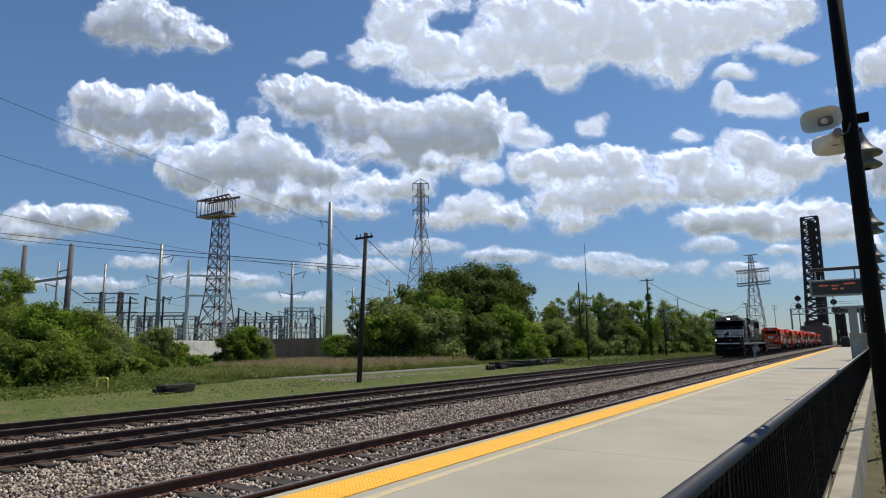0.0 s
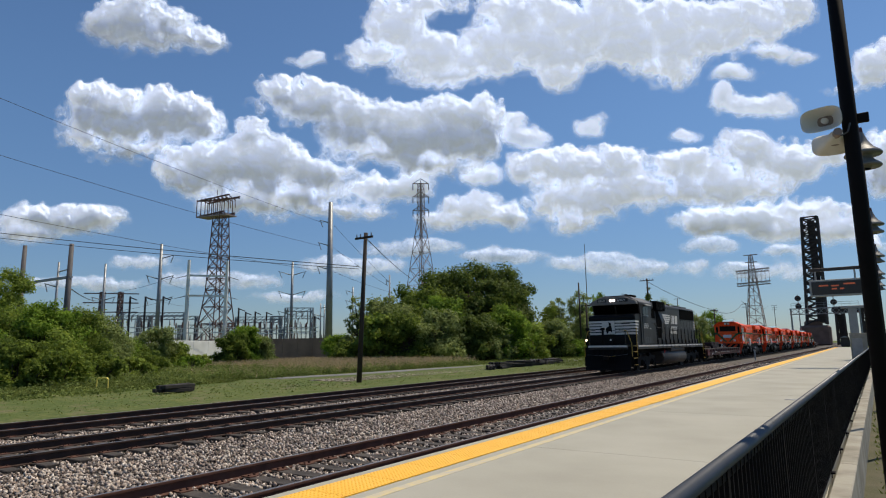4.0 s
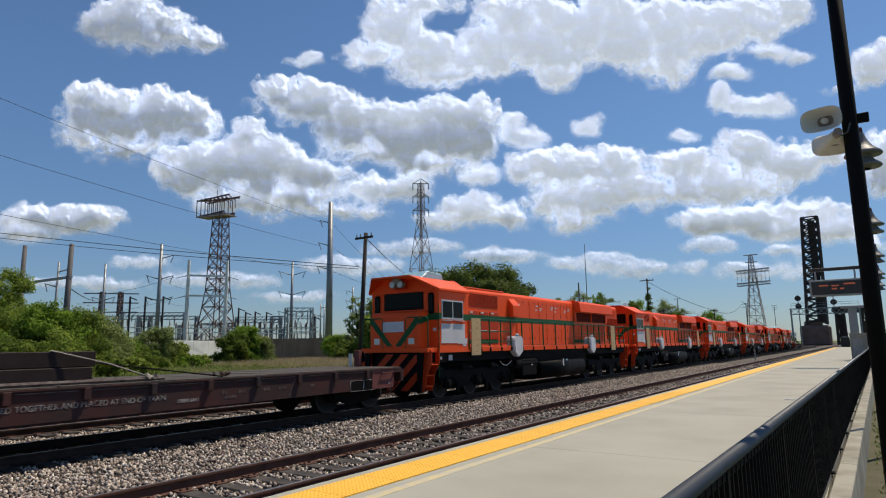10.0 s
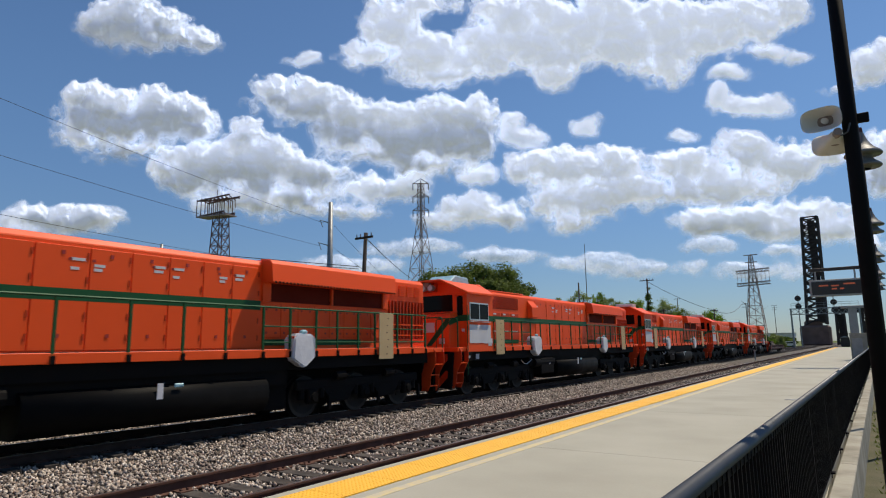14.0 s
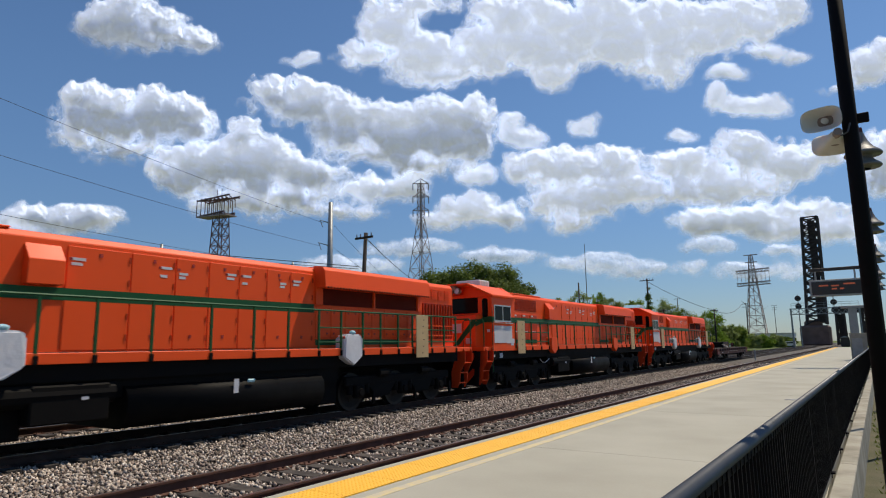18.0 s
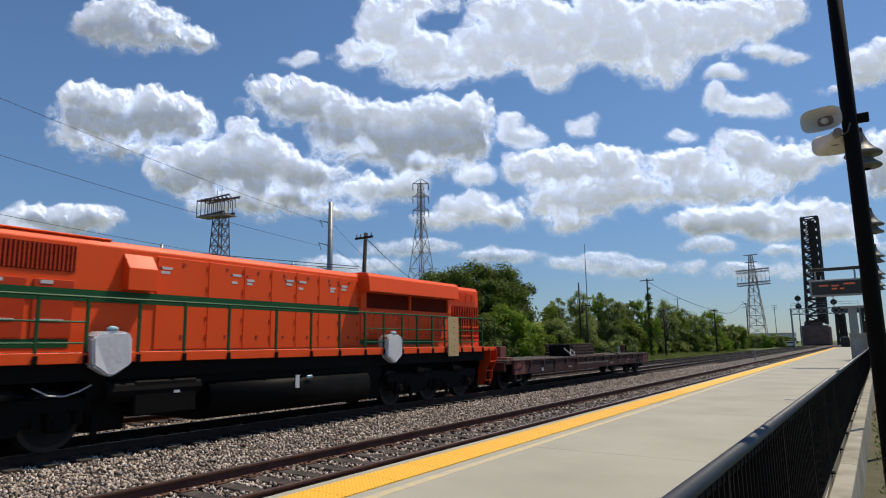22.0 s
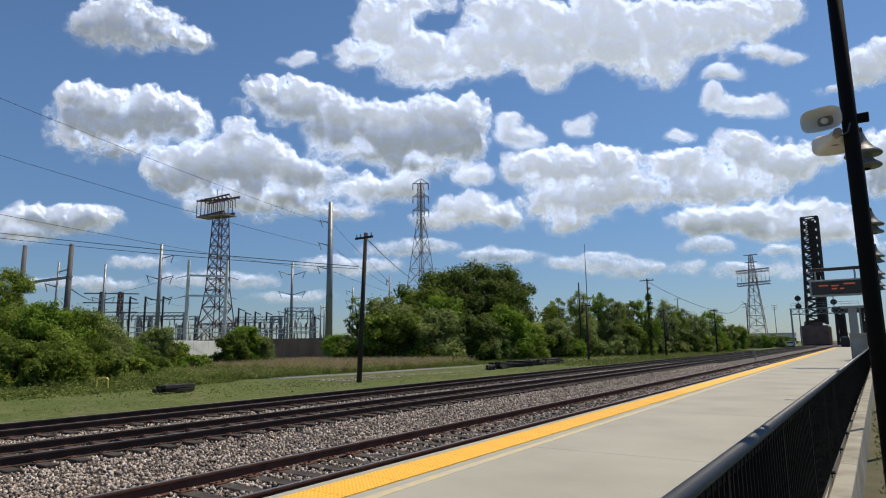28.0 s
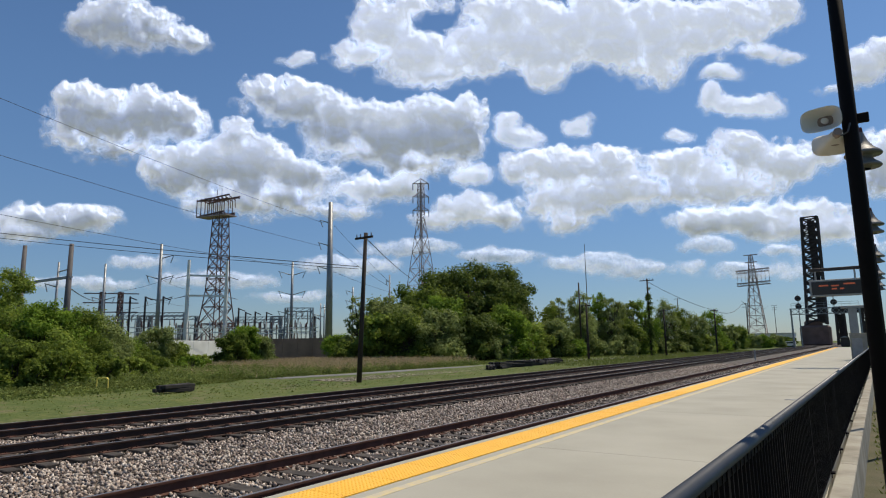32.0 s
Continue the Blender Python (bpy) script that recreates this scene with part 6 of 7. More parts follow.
    # roof with brow, sloping sides and clutter
    roof = pr("cab_roof", NS_ROOF, p, [(-1.56, 4.12), (-1.56, 4.24), (-1.0, 4.58), (-0.6, 4.68), (0.6, 4.68), (1.0, 4.58), (1.56, 4.24), (1.56, 4.12)], "y", 1.62, 4.5, "dusty grey cab roof", bevel=0.02)
    pr("brow", BROW_GREY, p, [(-1.5, 4.10), (-1.42, 4.30), (-0.75, 4.58), (0.75, 4.58), (1.42, 4.30), (1.5, 4.10)], "y", 1.30, 1.64, "grey number board brow", bevel=0.015)
    for x0, x1 in ((0.28, 0.98), (-0.98, -0.40)):
        bx("number_board", NS_BLACK, roof, x0, x1, 1.285, 1.30, 4.26, 4.46, 0.004)
        n_ob = words("board_number", "6969", WHITE, roof, 0.19, 0, 0, 0)
        n_ob.data.transform(Matrix(((0, 1.25, 0, x0 + 0.05), (1, 0, 0, 1.281), (0, 0, 1, 4.295), (0, 0, 0, 1))))
    for x in (-0.10, 0.10):
        rd("headlight", LAMP_ON, p, (x, 1.26, 4.36), (x, 1.31, 4.36), 0.07, label="lit headlight")
    for y in (1.75, 2.6):
        pp("roof_rail", NS_BLACK, roof, [(0.5, y, 4.66), (0.5, y, 4.78), (0.5, y + 0.5, 4.78), (0.5, y + 0.5, 4.66)], 0.018)
    bx("antenna_base", UNDER, roof, 0.1, 0.75, 2.9, 3.9, 4.68, 4.80, 0.03)
    rd("antenna_dome", UNDER, roof, (0.3, 3.2, 4.8), (0.3, 3.2, 4.87), 0.12, 0.08)
    bx("horn", UNDER, roof, -0.5, -0.1, 3.6, 4.1, 4.68, 4.84, 0.03)
    for s in (-1, 1):
        w = bx("side_window", LOCO_GLASS, cab, s * 1.505 - 0.008, s * 1.505 + 0.008, 2.52, 3.05, 3.46, 4.02)
        bx("side_window", LOCO_GLASS, cab, s * 1.505 - 0.008, s * 1.505 + 0.008, 3.09, 3.56, 3.46, 4.02)
        pr("window_visor", ALU_DULL, cab, [(s * 1.52, 4.16), (s * 1.78, 4.05), (s * 1.78, 4.03), (s * 1.52, 4.13)], "y", 2.45, 3.75, "grey sun visor")
        bx("sill_ledge", WHITE, cab, s * 1.52 - 0.02, s * 1.52 + 0.02, 2.5, 3.6, 3.41, 3.43)
        for k in range(3):
            for j in range(6):
                bx("louver", NS_ROOF, cab, s * 1.505 - 0.006, s * 1.505 + 0.006, 2.66 + k * 0.46, 3.02 + k * 0.46, 1.72 + j * 0.066, 1.745 + j * 0.066)
        bx("model_plate", WHITE, cab, s * 1.503 - 0.003, s * 1.503 + 0.003, 3.85, 4.13, 2.60, 2.65)
        pp("door_rail", NS_BLACK, cab, [(s * 1.56, 2.15, 1.7), (s * 1.56, 2.15, 3.9)], 0.02)
    # black air intake behind the cab; the lower panel paints a shadow in black
    for s in (-1, 1):
        pr("recess_screen", DARK_MESH_SHADE, p, [(4.85, 3.37), (4.85, 3.95), (6.35, 3.95), (6.35, 3.37)], "x", s * 1.165 - 0.006, s * 1.165 + 0.006, "black screened air intake")
        pr("recess_screen", DARK_MESH_SHADE, p, [(6.85, 2.05), (6.6, 3.9), (7.3, 3.9), (7.72, 3.0), (7.72, 2.05)], "x", s * 1.165 - 0.006, s * 1.165 + 0.006, "black panel in place of the shadow below the brake box")
    words("road_number", "6969", WHITE, cab, 0.46, 1.504, 2.52, 2.64, 1.12, 0, "white road number")
    # long hood
    hood = pr("hood", NS_BLACK, p, [(-0.96, 1.63), (-0.96, 4.36), (-0.80, 4.50), (0.80, 4.50), (0.96, 4.36), (0.96, 1.63)], "y", 4.35, 19.22, bevel=0.02)
    for s in (-1, 1):
        bx("air_intake", DARK_MESH_SHADE, hood, s * 0.965 - 0.01, s * 0.965 + 0.01, 5.1, 6.4, 3.50, 3.95, label="dark open air intake")
        bx("intake_hatch", NS_BLACK, p, s * 0.96 - 0.10, s * 0.96 + 0.10, 4.75, 6.5, 4.0, 4.45, 0.03)
        brake = bx("dynamic_brake", DARK_MESH_SHADE, p, min(s * 0.9, s * 1.3), max(s * 0.9, s * 1.3), 6.42, 8.65, 3.92, 4.56, 0.02, "dark louvred dynamic brake box")
        for k in range(22):
            bx("brake_slat", UNDER, brake, s * 1.305 - 0.006, s * 1.305 + 0.006, 6.5 + k * 0.097, 6.53 + k * 0.097, 3.96, 4.52)
        bx("lower_cabinet", NS_BLACK, p, min(s * 0.9, s * 1.15), max(s * 0.9, s * 1.15), 4.5, 6.8, 1.98, 3.35, 0.02)
        pr("filter_box", NS_BLACK, p, [(s * 0.95, 2.4), (s * 1.25, 2.4), (s * 1.25, 3.2), (s * 1.08, 3.75), (s * 0.95, 3.75)], "y", 7.75, 8.6, bevel=0.02)
        # near-black screen also holds the shade cast by the radiator overhang
        rad = bx("radiator_intake", DARK_MESH_SHADE, hood, s * 0.97 - 0.015, s * 0.97 + 0.015, 14.15, 18.95, 3.50, 4.30, label="dark radiator intake")
        for k in range(2):
            bx("radiator_bar", NS_BLACK, rad, s * 0.99 - 0.01, s * 0.99 + 0.01, 14.15, 18.95, 3.49 + k * 0.81, 3.51 + k * 0.81)
        for k in range(11):
            y = 8.9 + k * 0.93
            dr = bx("hood_door", NS_BLACK, hood, s * 0.963 - 0.008, s * 0.963 + 0.008, y, y + 0.88, 2.05, 3.0 if y < 14 else 3.35, 0.003)
            bx("door_latch", NS_ROOF, dr, s * 0.975 - 0.008, s * 0.975 + 0.008, y + 0.8, y + 0.84, 2.3, 2.4)
        for k in range(5):
            z = 3.07 + k * 0.143
            tip = 11.36 - abs(k - 3) * 0.2
            pr("hood_stripe", WHITE, hood, [(8.72 + k * 0.04, z), (tip - 0.12, z), (tip, z + 0.11), (8.76 + k * 0.04, z + 0.11)], "x", s * 0.974 - 0.003, s * 0.974 + 0.003)
        # plain blocks stand for the maker's initials and name
        for y0, y1 in ((11.40, 11.66), (11.74, 12.36), (12.46, 13.32)):
            pr("logo_block", WHITE, hood, [(y0, 3.10), (y1 - 0.1, 3.10), (y1, 3.74), (y0 + 0.14, 3.74)], "x", s * 0.974 - 0.003, s * 0.974 + 0.003)
        for z, y0, n in ((2.70, 11.28, 7), (2.38, 11.10, 8)):
            for k in range(n):
                pr("name_bar", WHITE, hood, [(y0 + k * 0.262, z), (y0 + 0.19 + k * 0.262, z), (y0 + 0.25 + k * 0.262, z + 0.23), (y0 + 0.06 + k * 0.262, z + 0.23)], "x", s * 0.976 - 0.003, s * 0.976 + 0.003)
        for k in range(5):
            pr("rear_stripe", WHITE, hood, [(18.72 + k * 0.03, 2.75 + k * 0.15), (19.225, 2.75 + k * 0.15), (19.225, 2.84 + k * 0.15), (18.74 + k * 0.03, 2.84 + k * 0.15)], "x", s * 0.974 - 0.003, s * 0.974 + 0.003)
            bx("rear_louver", NS_ROOF, hood, s * 0.975 - 0.006, s * 0.975 + 0.006, 17.4, 18.4, 2.0 + k * 0.11, 2.03 + k * 0.11)
    for y, z, w in ((5.6, 2.3, 0.10), (7.9, 2.9, 0.08), (9.4, 2.2, 0.12), (10.2, 2.86, 0.07), (10.9, 2.15, 0.14), (13.1, 2.35, 0.07), (13.6, 3.9, 0.10), (9.3, 4.1, 0.10), (11.2, 4.05, 0.10), (14.4, 2.9, 0.06), (16.2, 2.25, 0.08), (17.0, 3.2, 0.06)):
        bx("hood_notice", FADED_WHITE, hood, 0.976, 0.981, y, y + w, z, z + 0.05)
    for k in range(16):
        y = 8.8 + k * 0.62
        bx("lifting_lug", UNDER, hood, 0.955, 0.985, y, y + 0.05, 4.18 if y < 14 else 3.42, 4.23 if y < 14 else 3.47)
    for y in (14.9, 16.4, 17.9):
        fan = rd("radiator_fan", NS_BLACK, hood, (0, y, 4.48), (0, y, 4.62), 0.66, 0.66, 24)
        rd("fan_grille", UNDER, fan, (0, y, 4.62), (0, y, 4.635), 0.56, 0.56, 24)
    bx("roof_hatch", NS_BLACK, hood, -0.85, 0.85, 8.7, 10.0, 4.5, 4.60, 0.02)
    rd("exhaust", UNDER, hood, (0, 11.7, 4.5), (0, 11.7, 4.68), 0.22, 0.22)
    for y in (12.9, 13.15, 13.4):
        rd("horn_bell", UNDER, hood, (0.3, y, 4.62), (0.3, y + 0.2, 4.62), 0.04, 0.09, 8)
    bx("hood_step", NS_BLACK, hood, -0.8, 0.8, 4.9, 6.6, 4.5, 4.56, 0.01)
    # handrails
    for s in (-1, 1):
        pp("handrail", NS_BLACK, p, [(s * 1.47, 4.6, 3.0), (s * 1.47, 5.0, 3.0), (s * 1.47, 5.5, 2.72), (s * 1.47, 7.3, 2.72), (s * 1.47, 7.55, 3.0), (s * 1.47, 8.9, 3.0), (s * 1.47, 9.2, 2.75), (s * 1.47, 18.4, 2.72)], 0.02)
        for y in (5.55, 6.6, 7.6, 8.75, 9.75, 11.0, 12.15, 13.3, 14.4, 15.5, 16.5, 17.4, 18.35):
            post = bx("handrail_post", UNDER, p, s * 1.47 - 0.02, s * 1.47 + 0.02, y - 0.03, y + 0.03, 1.40, 2.76)
            bx("post_foot", UNDER, post, s * 1.52 - 0.02, s * 1.52 + 0.02, y - 0.04, y + 0.04, 1.38, 1.95)
    # tank and underframe
    tank = pr("fuel_tank", TANK, p, [(-1.18, 0.27), (-1.38, 0.38), (-1.49, 0.56), (-1.50, 0.78), (-1.44, 1.0), (-1.30, 1.16), (1.30, 1.16), (1.44, 1.0), (1.50, 0.78), (1.49, 0.56), (1.38, 0.38), (1.18, 0.27)], "y", 6.75, 13.25, "black fuel tank", bevel=0.03)
    for poly in tank.data.polygons:
        poly.use_smooth = abs(poly.normal.y) < 0.5
    for s in (-1, 1):
        rd("air_reservoir", TANK, p, (s * 1.30, 9.0, 1.24), (s * 1.30, 13.0, 1.24), 0.15, seg=16)
        bx("fuel_cutoff", RED_PAINT, p, s * 1.50 - 0.02, s * 1.50 + 0.02, 6.98, 7.10, 1.0, 1.24, 0.02)
        rd("filler_cap", NS_ROOF, p, (s * 1.5, 6.55, 0.9), (s * 1.56, 6.55, 0.9), 0.10)
    bx("centre_sill", UNDER, p, -0.6, 0.6, 0.1, L - 0.1, 0.95, 1.4)
    bogie(p, 3.07, (1.0, 3.07, 5.14), 0.51, LOCO_WHEEL)
    bogie(p, 16.33, (14.26, 16.33, 18.4), 0.51, LOCO_WHEEL)
    return p


# ---- orange export locomotive ----
def orange_locomotive(start):
    p = thing("locomotive", (TRACKS["middle"], start, 0), "new bright orange diesel locomotive with green band and railings", "locomotive", "orange locomotives")
    L = 20.25
    bx("frame_sill", ORANGE, p, -1.42, 1.42, 0.75, L - 0.75, 1.50, 1.69, 0.01)
    bx("underframe", UNDER, p, -1.3, 1.3, 0.6, L - 0.6, 1.2, 1.5)
    for s in (-1, 1):
        bx("walkway", WALK_GREY, p, min(s * 0.88, s * 1.40), max(s * 0.88, s * 1.40), 2.7, L - 0.76, 1.69, 1.70)
    for y0, y1 in ((0.22, 0.76), (L - 0.76, L + 0.22)):
        bx("end_platform", ORANGE, p, -1.38, 1.38, y0, y1, 1.52, 1.66, 0.01)
    for y, s in ((0.22, -1), (L + 0.22, 1)):
        coupler(p, y - 0.22, s)
        pilot = bx("end_pilot", UNDER, p, -1.12, 1.12, y - 0.06 - s * 0.2, y + 0.06 - s * 0.2, 0.28, 1.52)
        for k in range(6):
            foot, lean, wide = -2.2 + k * 0.60, 1.05, 0.30
            z0 = max(0.30, 0.30 + (-1.10 - foot) / lean)
            z1 = min(1.46, 0.30 + (1.10 - foot - wide) / lean)
            if z1 - z0 > 0.15:
                cut = [(foot + (z0 - 0.30) * lean, z0), (foot + wide + (z0 - 0.30) * lean, z0), (foot + wide + (z1 - 0.30) * lean, z1), (foot + (z1 - 0.30) * lean, z1)]
                # stripes in the deeper orange, their shade put into the colour
                pr("pilot_stripe", ORANGE_DEEP, pilot, cut, "y", y - s * 0.13 - 0.004, y - s * 0.13 + 0.004, "slanting orange warning stripe")
        for sx in (-1, 1):
            pr("pilot_wing", UNDER, p, [(sx * 0.98, 1.5), (sx * 1.22, 1.5), (sx * 1.12, 0.25), (sx * 0.98, 0.25)], "y", y - 0.03, y + 0.03)
    for s in (-1, 1):
        for y0, y1, d in ((0.34, 0.76, 1), (L - 0.36, L + 0.10, -1)):
            for y in (y0, y1):
                # deeper orange cheeks: the shade on the steps is put into the colour
                pr("step_cheek", ORANGE_DEEP, p, [(s * 1.02, 1.62), (s * 1.36, 1.66), (s * 1.46, 1.52), (s * 1.46, 1.18), (s * 1.26, 0.82), (s * 1.24, 0.52), (s * 1.14, 0.30), (s * 0.90, 0.30), (s * 0.90, 0.82), (s * 1.02, 1.18)], "y", y - 0.012, y + 0.012, "curved orange step cheek")
            for z, x in ((0.46, 1.21), (0.80, 1.27), (1.14, 1.44)):
                bx("step_tread", ORANGE, p, min(s * (x - 0.28), s * x), max(s * (x - 0.28), s * x), y0, y1, z - 0.014, z + 0.014)
            bx("step_riser", UNDER, p, min(s * 0.88, s * 0.91), max(s * 0.88, s * 0.91), y0, y1, 0.36, 1.5)
        for y, e in ((0.27, 1), (L + 0.16, -1)):
            pp("corner_railing", GREEN, p, [(s * 1.36, y, 1.66), (s * 1.36, y, 2.58), (s * 1.30, y, 2.64), (s * 0.55, y, 2.64), (s * 0.48, y, 2.58), (s * 0.48, y, 1.66)], 0.024, "green end railing")
        pp("cab_grab", GREEN, p, [(s * 1.44, 0.78, 0.75), (s * 1.44, 0.78, 3.1)], 0.018)
        pp("cab_grab", GREEN, p, [(s * 1.44, 2.62, 1.6), (s * 1.44, 2.62, 2.6), (s * 1.30, 2.70, 2.66)], 0.02)
    # low nose with the green V
    nose = pr("nose", ORANGE, p, [(0.26, 1.66), (0.26, 2.66), (0.36, 2.82), (0.95, 2.90), (0.95, 1.66)], "x", -1.02, 1.02, bevel=0.02)
    for s in (-1, 1):
        pr("nose_band", GREEN, nose, [(s * 0.06, 1.72), (s * 0.28, 1.72), (s * 1.02, 2.48), (s * 1.02, 2.65), (s * 0.90, 2.65)], "y", 0.246, 0.256)
        bx("nose_lamp", ALU, nose, s * 0.72 - 0.12, s * 0.72 + 0.12, 0.235, 0.26, 1.78, 1.98, 0.01, "wrapped marker lamp")
        pr("nose_side_band", GREEN, nose, [(0.26, 2.40), (0.95, 2.58), (0.95, 2.78), (0.26, 2.58)], "x", s * 1.022 - 0.004, s * 1.022 + 0.004)
    bx("nose_paper", PAPER, nose, -0.45, 0.42, 0.236, 0.247, 2.18, 2.52, label="white masking paper sheet")
    # cab
    cab = pr("cab", ORANGE, p, [(-1.42, 1.66), (-1.42, 3.54), (-0.75, 3.90), (0.75, 3.90), (1.42, 3.54), (1.42, 1.66)], "y", 0.80, 2.62, bevel=0.015)
    pr("cab_roof", ORANGE, p, [(-1.50, 3.50), (-1.50, 3.58), (-0.80, 3.98), (-0.4, 4.02), (0.4, 4.02), (0.80, 3.98), (1.50, 3.58), (1.50, 3.50)], "y", 0.72, 2.52, "sloped orange cab roof", bevel=0.015)
    # the overhang juts out in the middle and tapers back to the eaves
    bm = bmesh.new()
    rear = [bm.verts.new(v) for v in ((-1.50, 0.715, 3.575), (-0.80, 0.715, 3.985), (0.80, 0.715, 3.985), (1.50, 0.715, 3.575))]
    tip = [bm.verts.new(v) for v in ((-0.82, 0.06, 4.00), (0.80, 0.06, 4.00))]
    bm.faces.new((rear[0], rear[1], tip[0]))
    bm.faces.new((rear[1], rear[2], tip[1], tip[0]))
    bm.faces.new((rear[2], rear[3], tip[1]))
    bmesh.ops.recalc_face_normals(bm, faces=bm.faces[:])
    bmesh.ops.solidify(bm, geom=bm.faces[:], thickness=0.05)
    part("roof_brow", bm, ORANGE, p, "orange roof overhang above the windshield")
    bx("cab_rear_wall", ORANGE, p, -1.25, 1.25, 2.6, 2.92, 1.66, 3.72, 0.015)
    pr("rear_cowl", ORANGE, p, [(-1.42, 3.60), (-0.80, 4.0), (0.80, 4.0), (1.42, 3.60), (1.42, 3.4), (-1.42, 3.4)], "y", 2.525, 2.72, bevel=0.012)
    bx("windshield", LOCO_GLASS, cab, -0.80, 0.76, 0.785, 0.805, 2.97, 3.56, 0.005)
    bx("windshield_frame", UNDER, cab, -0.86, 0.82, 0.79, 0.803, 2.92, 3.61, 0.005)
    for s in (-1, 1):
        bx("corner_window", LOCO_GLASS, cab, s * 1.14 - 0.105, s * 1.14 + 0.105, 0.782, 0.803, 2.76, 3.45, 0.05)
        bx("cab_front_band", GREEN, cab, min(s * 0.05, s * 1.424), max(s * 0.05, s * 1.424), 0.788, 0.80, 2.56, 2.78)
        bx("cab_side_band", GREEN, cab, s * 1.424 - 0.004, s * 1.424 + 0.004, 0.80, 2.62, 2.58, 2.78)
        frame_ob = bx("window_frame", ALU, cab, s * 1.432 - 0.012, s * 1.432 + 0.012, 0.95, 2.25, 2.58, 3.22, 0.005, "aluminium sliding window frame")
        for y0 in (1.0, 1.635):
            bx("window_pane", LOCO_GLASS, frame_ob, s * 1.446 - 0.004, s * 1.446 + 0.004, y0, y0 + 0.57, 2.64, 3.17)
        bx("window_ledge", ALU, cab, s * 1.46 - 0.03, s * 1.46 + 0.03, 0.92, 1.55, 2.53, 2.55)
        bx("window_ledge", ALU, cab, s * 1.46 - 0.03, s * 1.46 + 0.03, 1.7, 2.3, 2.53, 2.55)
        bx("small_notice", PAPER, cab, s * 1.425 - 0.003, s * 1.425 + 0.003, 2.22, 2.45, 1.70, 1.79)
    for x in (-0.16, 0.16):
        can = rd("headlight", ALU_DULL, p, (x, 0.36, 3.76), (x, 0.56, 3.76), 0.125, 0.11, 16, "unlit headlight in a grey can")
        rd("lens", ALU, can, (x, 0.352, 3.76), (x, 0.361, 3.76), 0.10, seg=16)
    rd("top_lamp", ALU_DULL, p, (0.02, 0.30, 3.90), (0.02, 0.50, 3.90), 0.12, 0.10, 14)
    bx("lamp_bracket", ORANGE_DEEP, p, -0.25, 0.25, 0.52, 0.72, 3.62, 3.96, 0.02)
    bx("side_notice", PAPER, cab, 1.20, 1.32, 0.785, 0.80, 2.2, 2.3)
    # hood
    hood = pr("hood", ORANGE, p, [(-0.86, 1.66), (-0.86, 3.70), (-0.76, 3.82), (0.76, 3.82), (0.86, 3.70), (0.86, 1.66)], "y", 2.9, L - 0.18, bevel=0.015)
    bx("roof_cap", ORANGE, hood, -0.8, 0.8, 3.0, 6.4, 3.82, 3.86, 0.015)
    for s in (-1, 1):
        sx = s * 0.866
        bx("hood_band", GREEN, hood, s * 0.862 - 0.022, s * 0.862 + 0.022, 2.99, 13.42, 2.62, 2.84)
        bx("low_band", GREEN, hood, sx - 0.004, sx + 0.004, 3.4, 5.7, 1.78, 1.93)
        bx("low_band", GREEN, hood, sx - 0.004, sx + 0.004, 13.5, 17.0, 1.78, 1.93)
        # the shade behind the slats is put into the backing's dark red
        gr = bx("air_grille", OPENING_SHADE, hood, sx - 0.004, sx + 0.004, 3.26, 5.72, 3.14, 3.62, label="slatted red-orange air grille")
        for k in range(34):
            bx("grille_slat", ORANGE_DEEP, gr, sx + s * 0.004 - 0.012, sx + s * 0.004 + 0.012, 3.28 + k * 0.0715, 3.31 + k * 0.0715, 3.15, 3.61)
        for k in range(3):
            dr = bx("hood_door", ORANGE_DEEP, hood, sx + s * 0.006 - 0.01, sx + s * 0.006 + 0.01, 3.5 + k * 0.78, 4.16 + k * 0.78, 1.95, 2.98, 0.004)
            bx("door_label", PAPER, dr, sx + s * 0.02 - 0.004, sx + s * 0.02 + 0.004, 3.55 + k * 0.78, 4.02 + k * 0.78, 2.24, 2.28)
            bx("door_label", PAPER, dr, sx + s * 0.02 - 0.004, sx + s * 0.02 + 0.004, 3.6 + k * 0.78, 3.8 + k * 0.78, 2.9, 2.96)
        pr("side_duct", ORANGE, p, [(s * 0.86, 3.60), (s * 1.10, 3.30), (s * 1.10, 2.87), (s * 0.86, 2.87)], "y", 6.6, 7.2, "orange side duct with sloping top", bevel=0.01)
        pr("sand_box", ORANGE, p, [(5.87, 1.66), (5.87, 2.0), (6.47, 2.0), (6.47, 1.5), (6.17, 1.32), (5.87, 1.5)], "x", min(s * 1.2, s * 1.5), max(s * 1.2, s * 1.5), "orange sand box", bevel=0.01)
        pr("sand_box", ORANGE, p, [(13.95, 1.66), (13.95, 2.0), (14.6, 2.0), (14.6, 1.5), (14.27, 1.3), (13.95, 1.5)], "x", min(s * 1.2, s * 1.5), max(s * 1.2, s * 1.5), "orange sand box", bevel=0.01)
        seams = (7.3, 8.5, 9.45, 10.25, 11.05, 11.85, 12.6, 13.38)
        for k in range(7):
            y0, y1 = seams[k], seams[k + 1]
            dr = bx("hood_door", ORANGE, hood, sx + s * 0.005 - 0.012, sx + s * 0.005 + 0.012, y0 + 0.012, y1 - 0.012, 1.73, 3.62, 0.006)
            near = y1 - 0.34 if k % 2 else y0 + 0.08
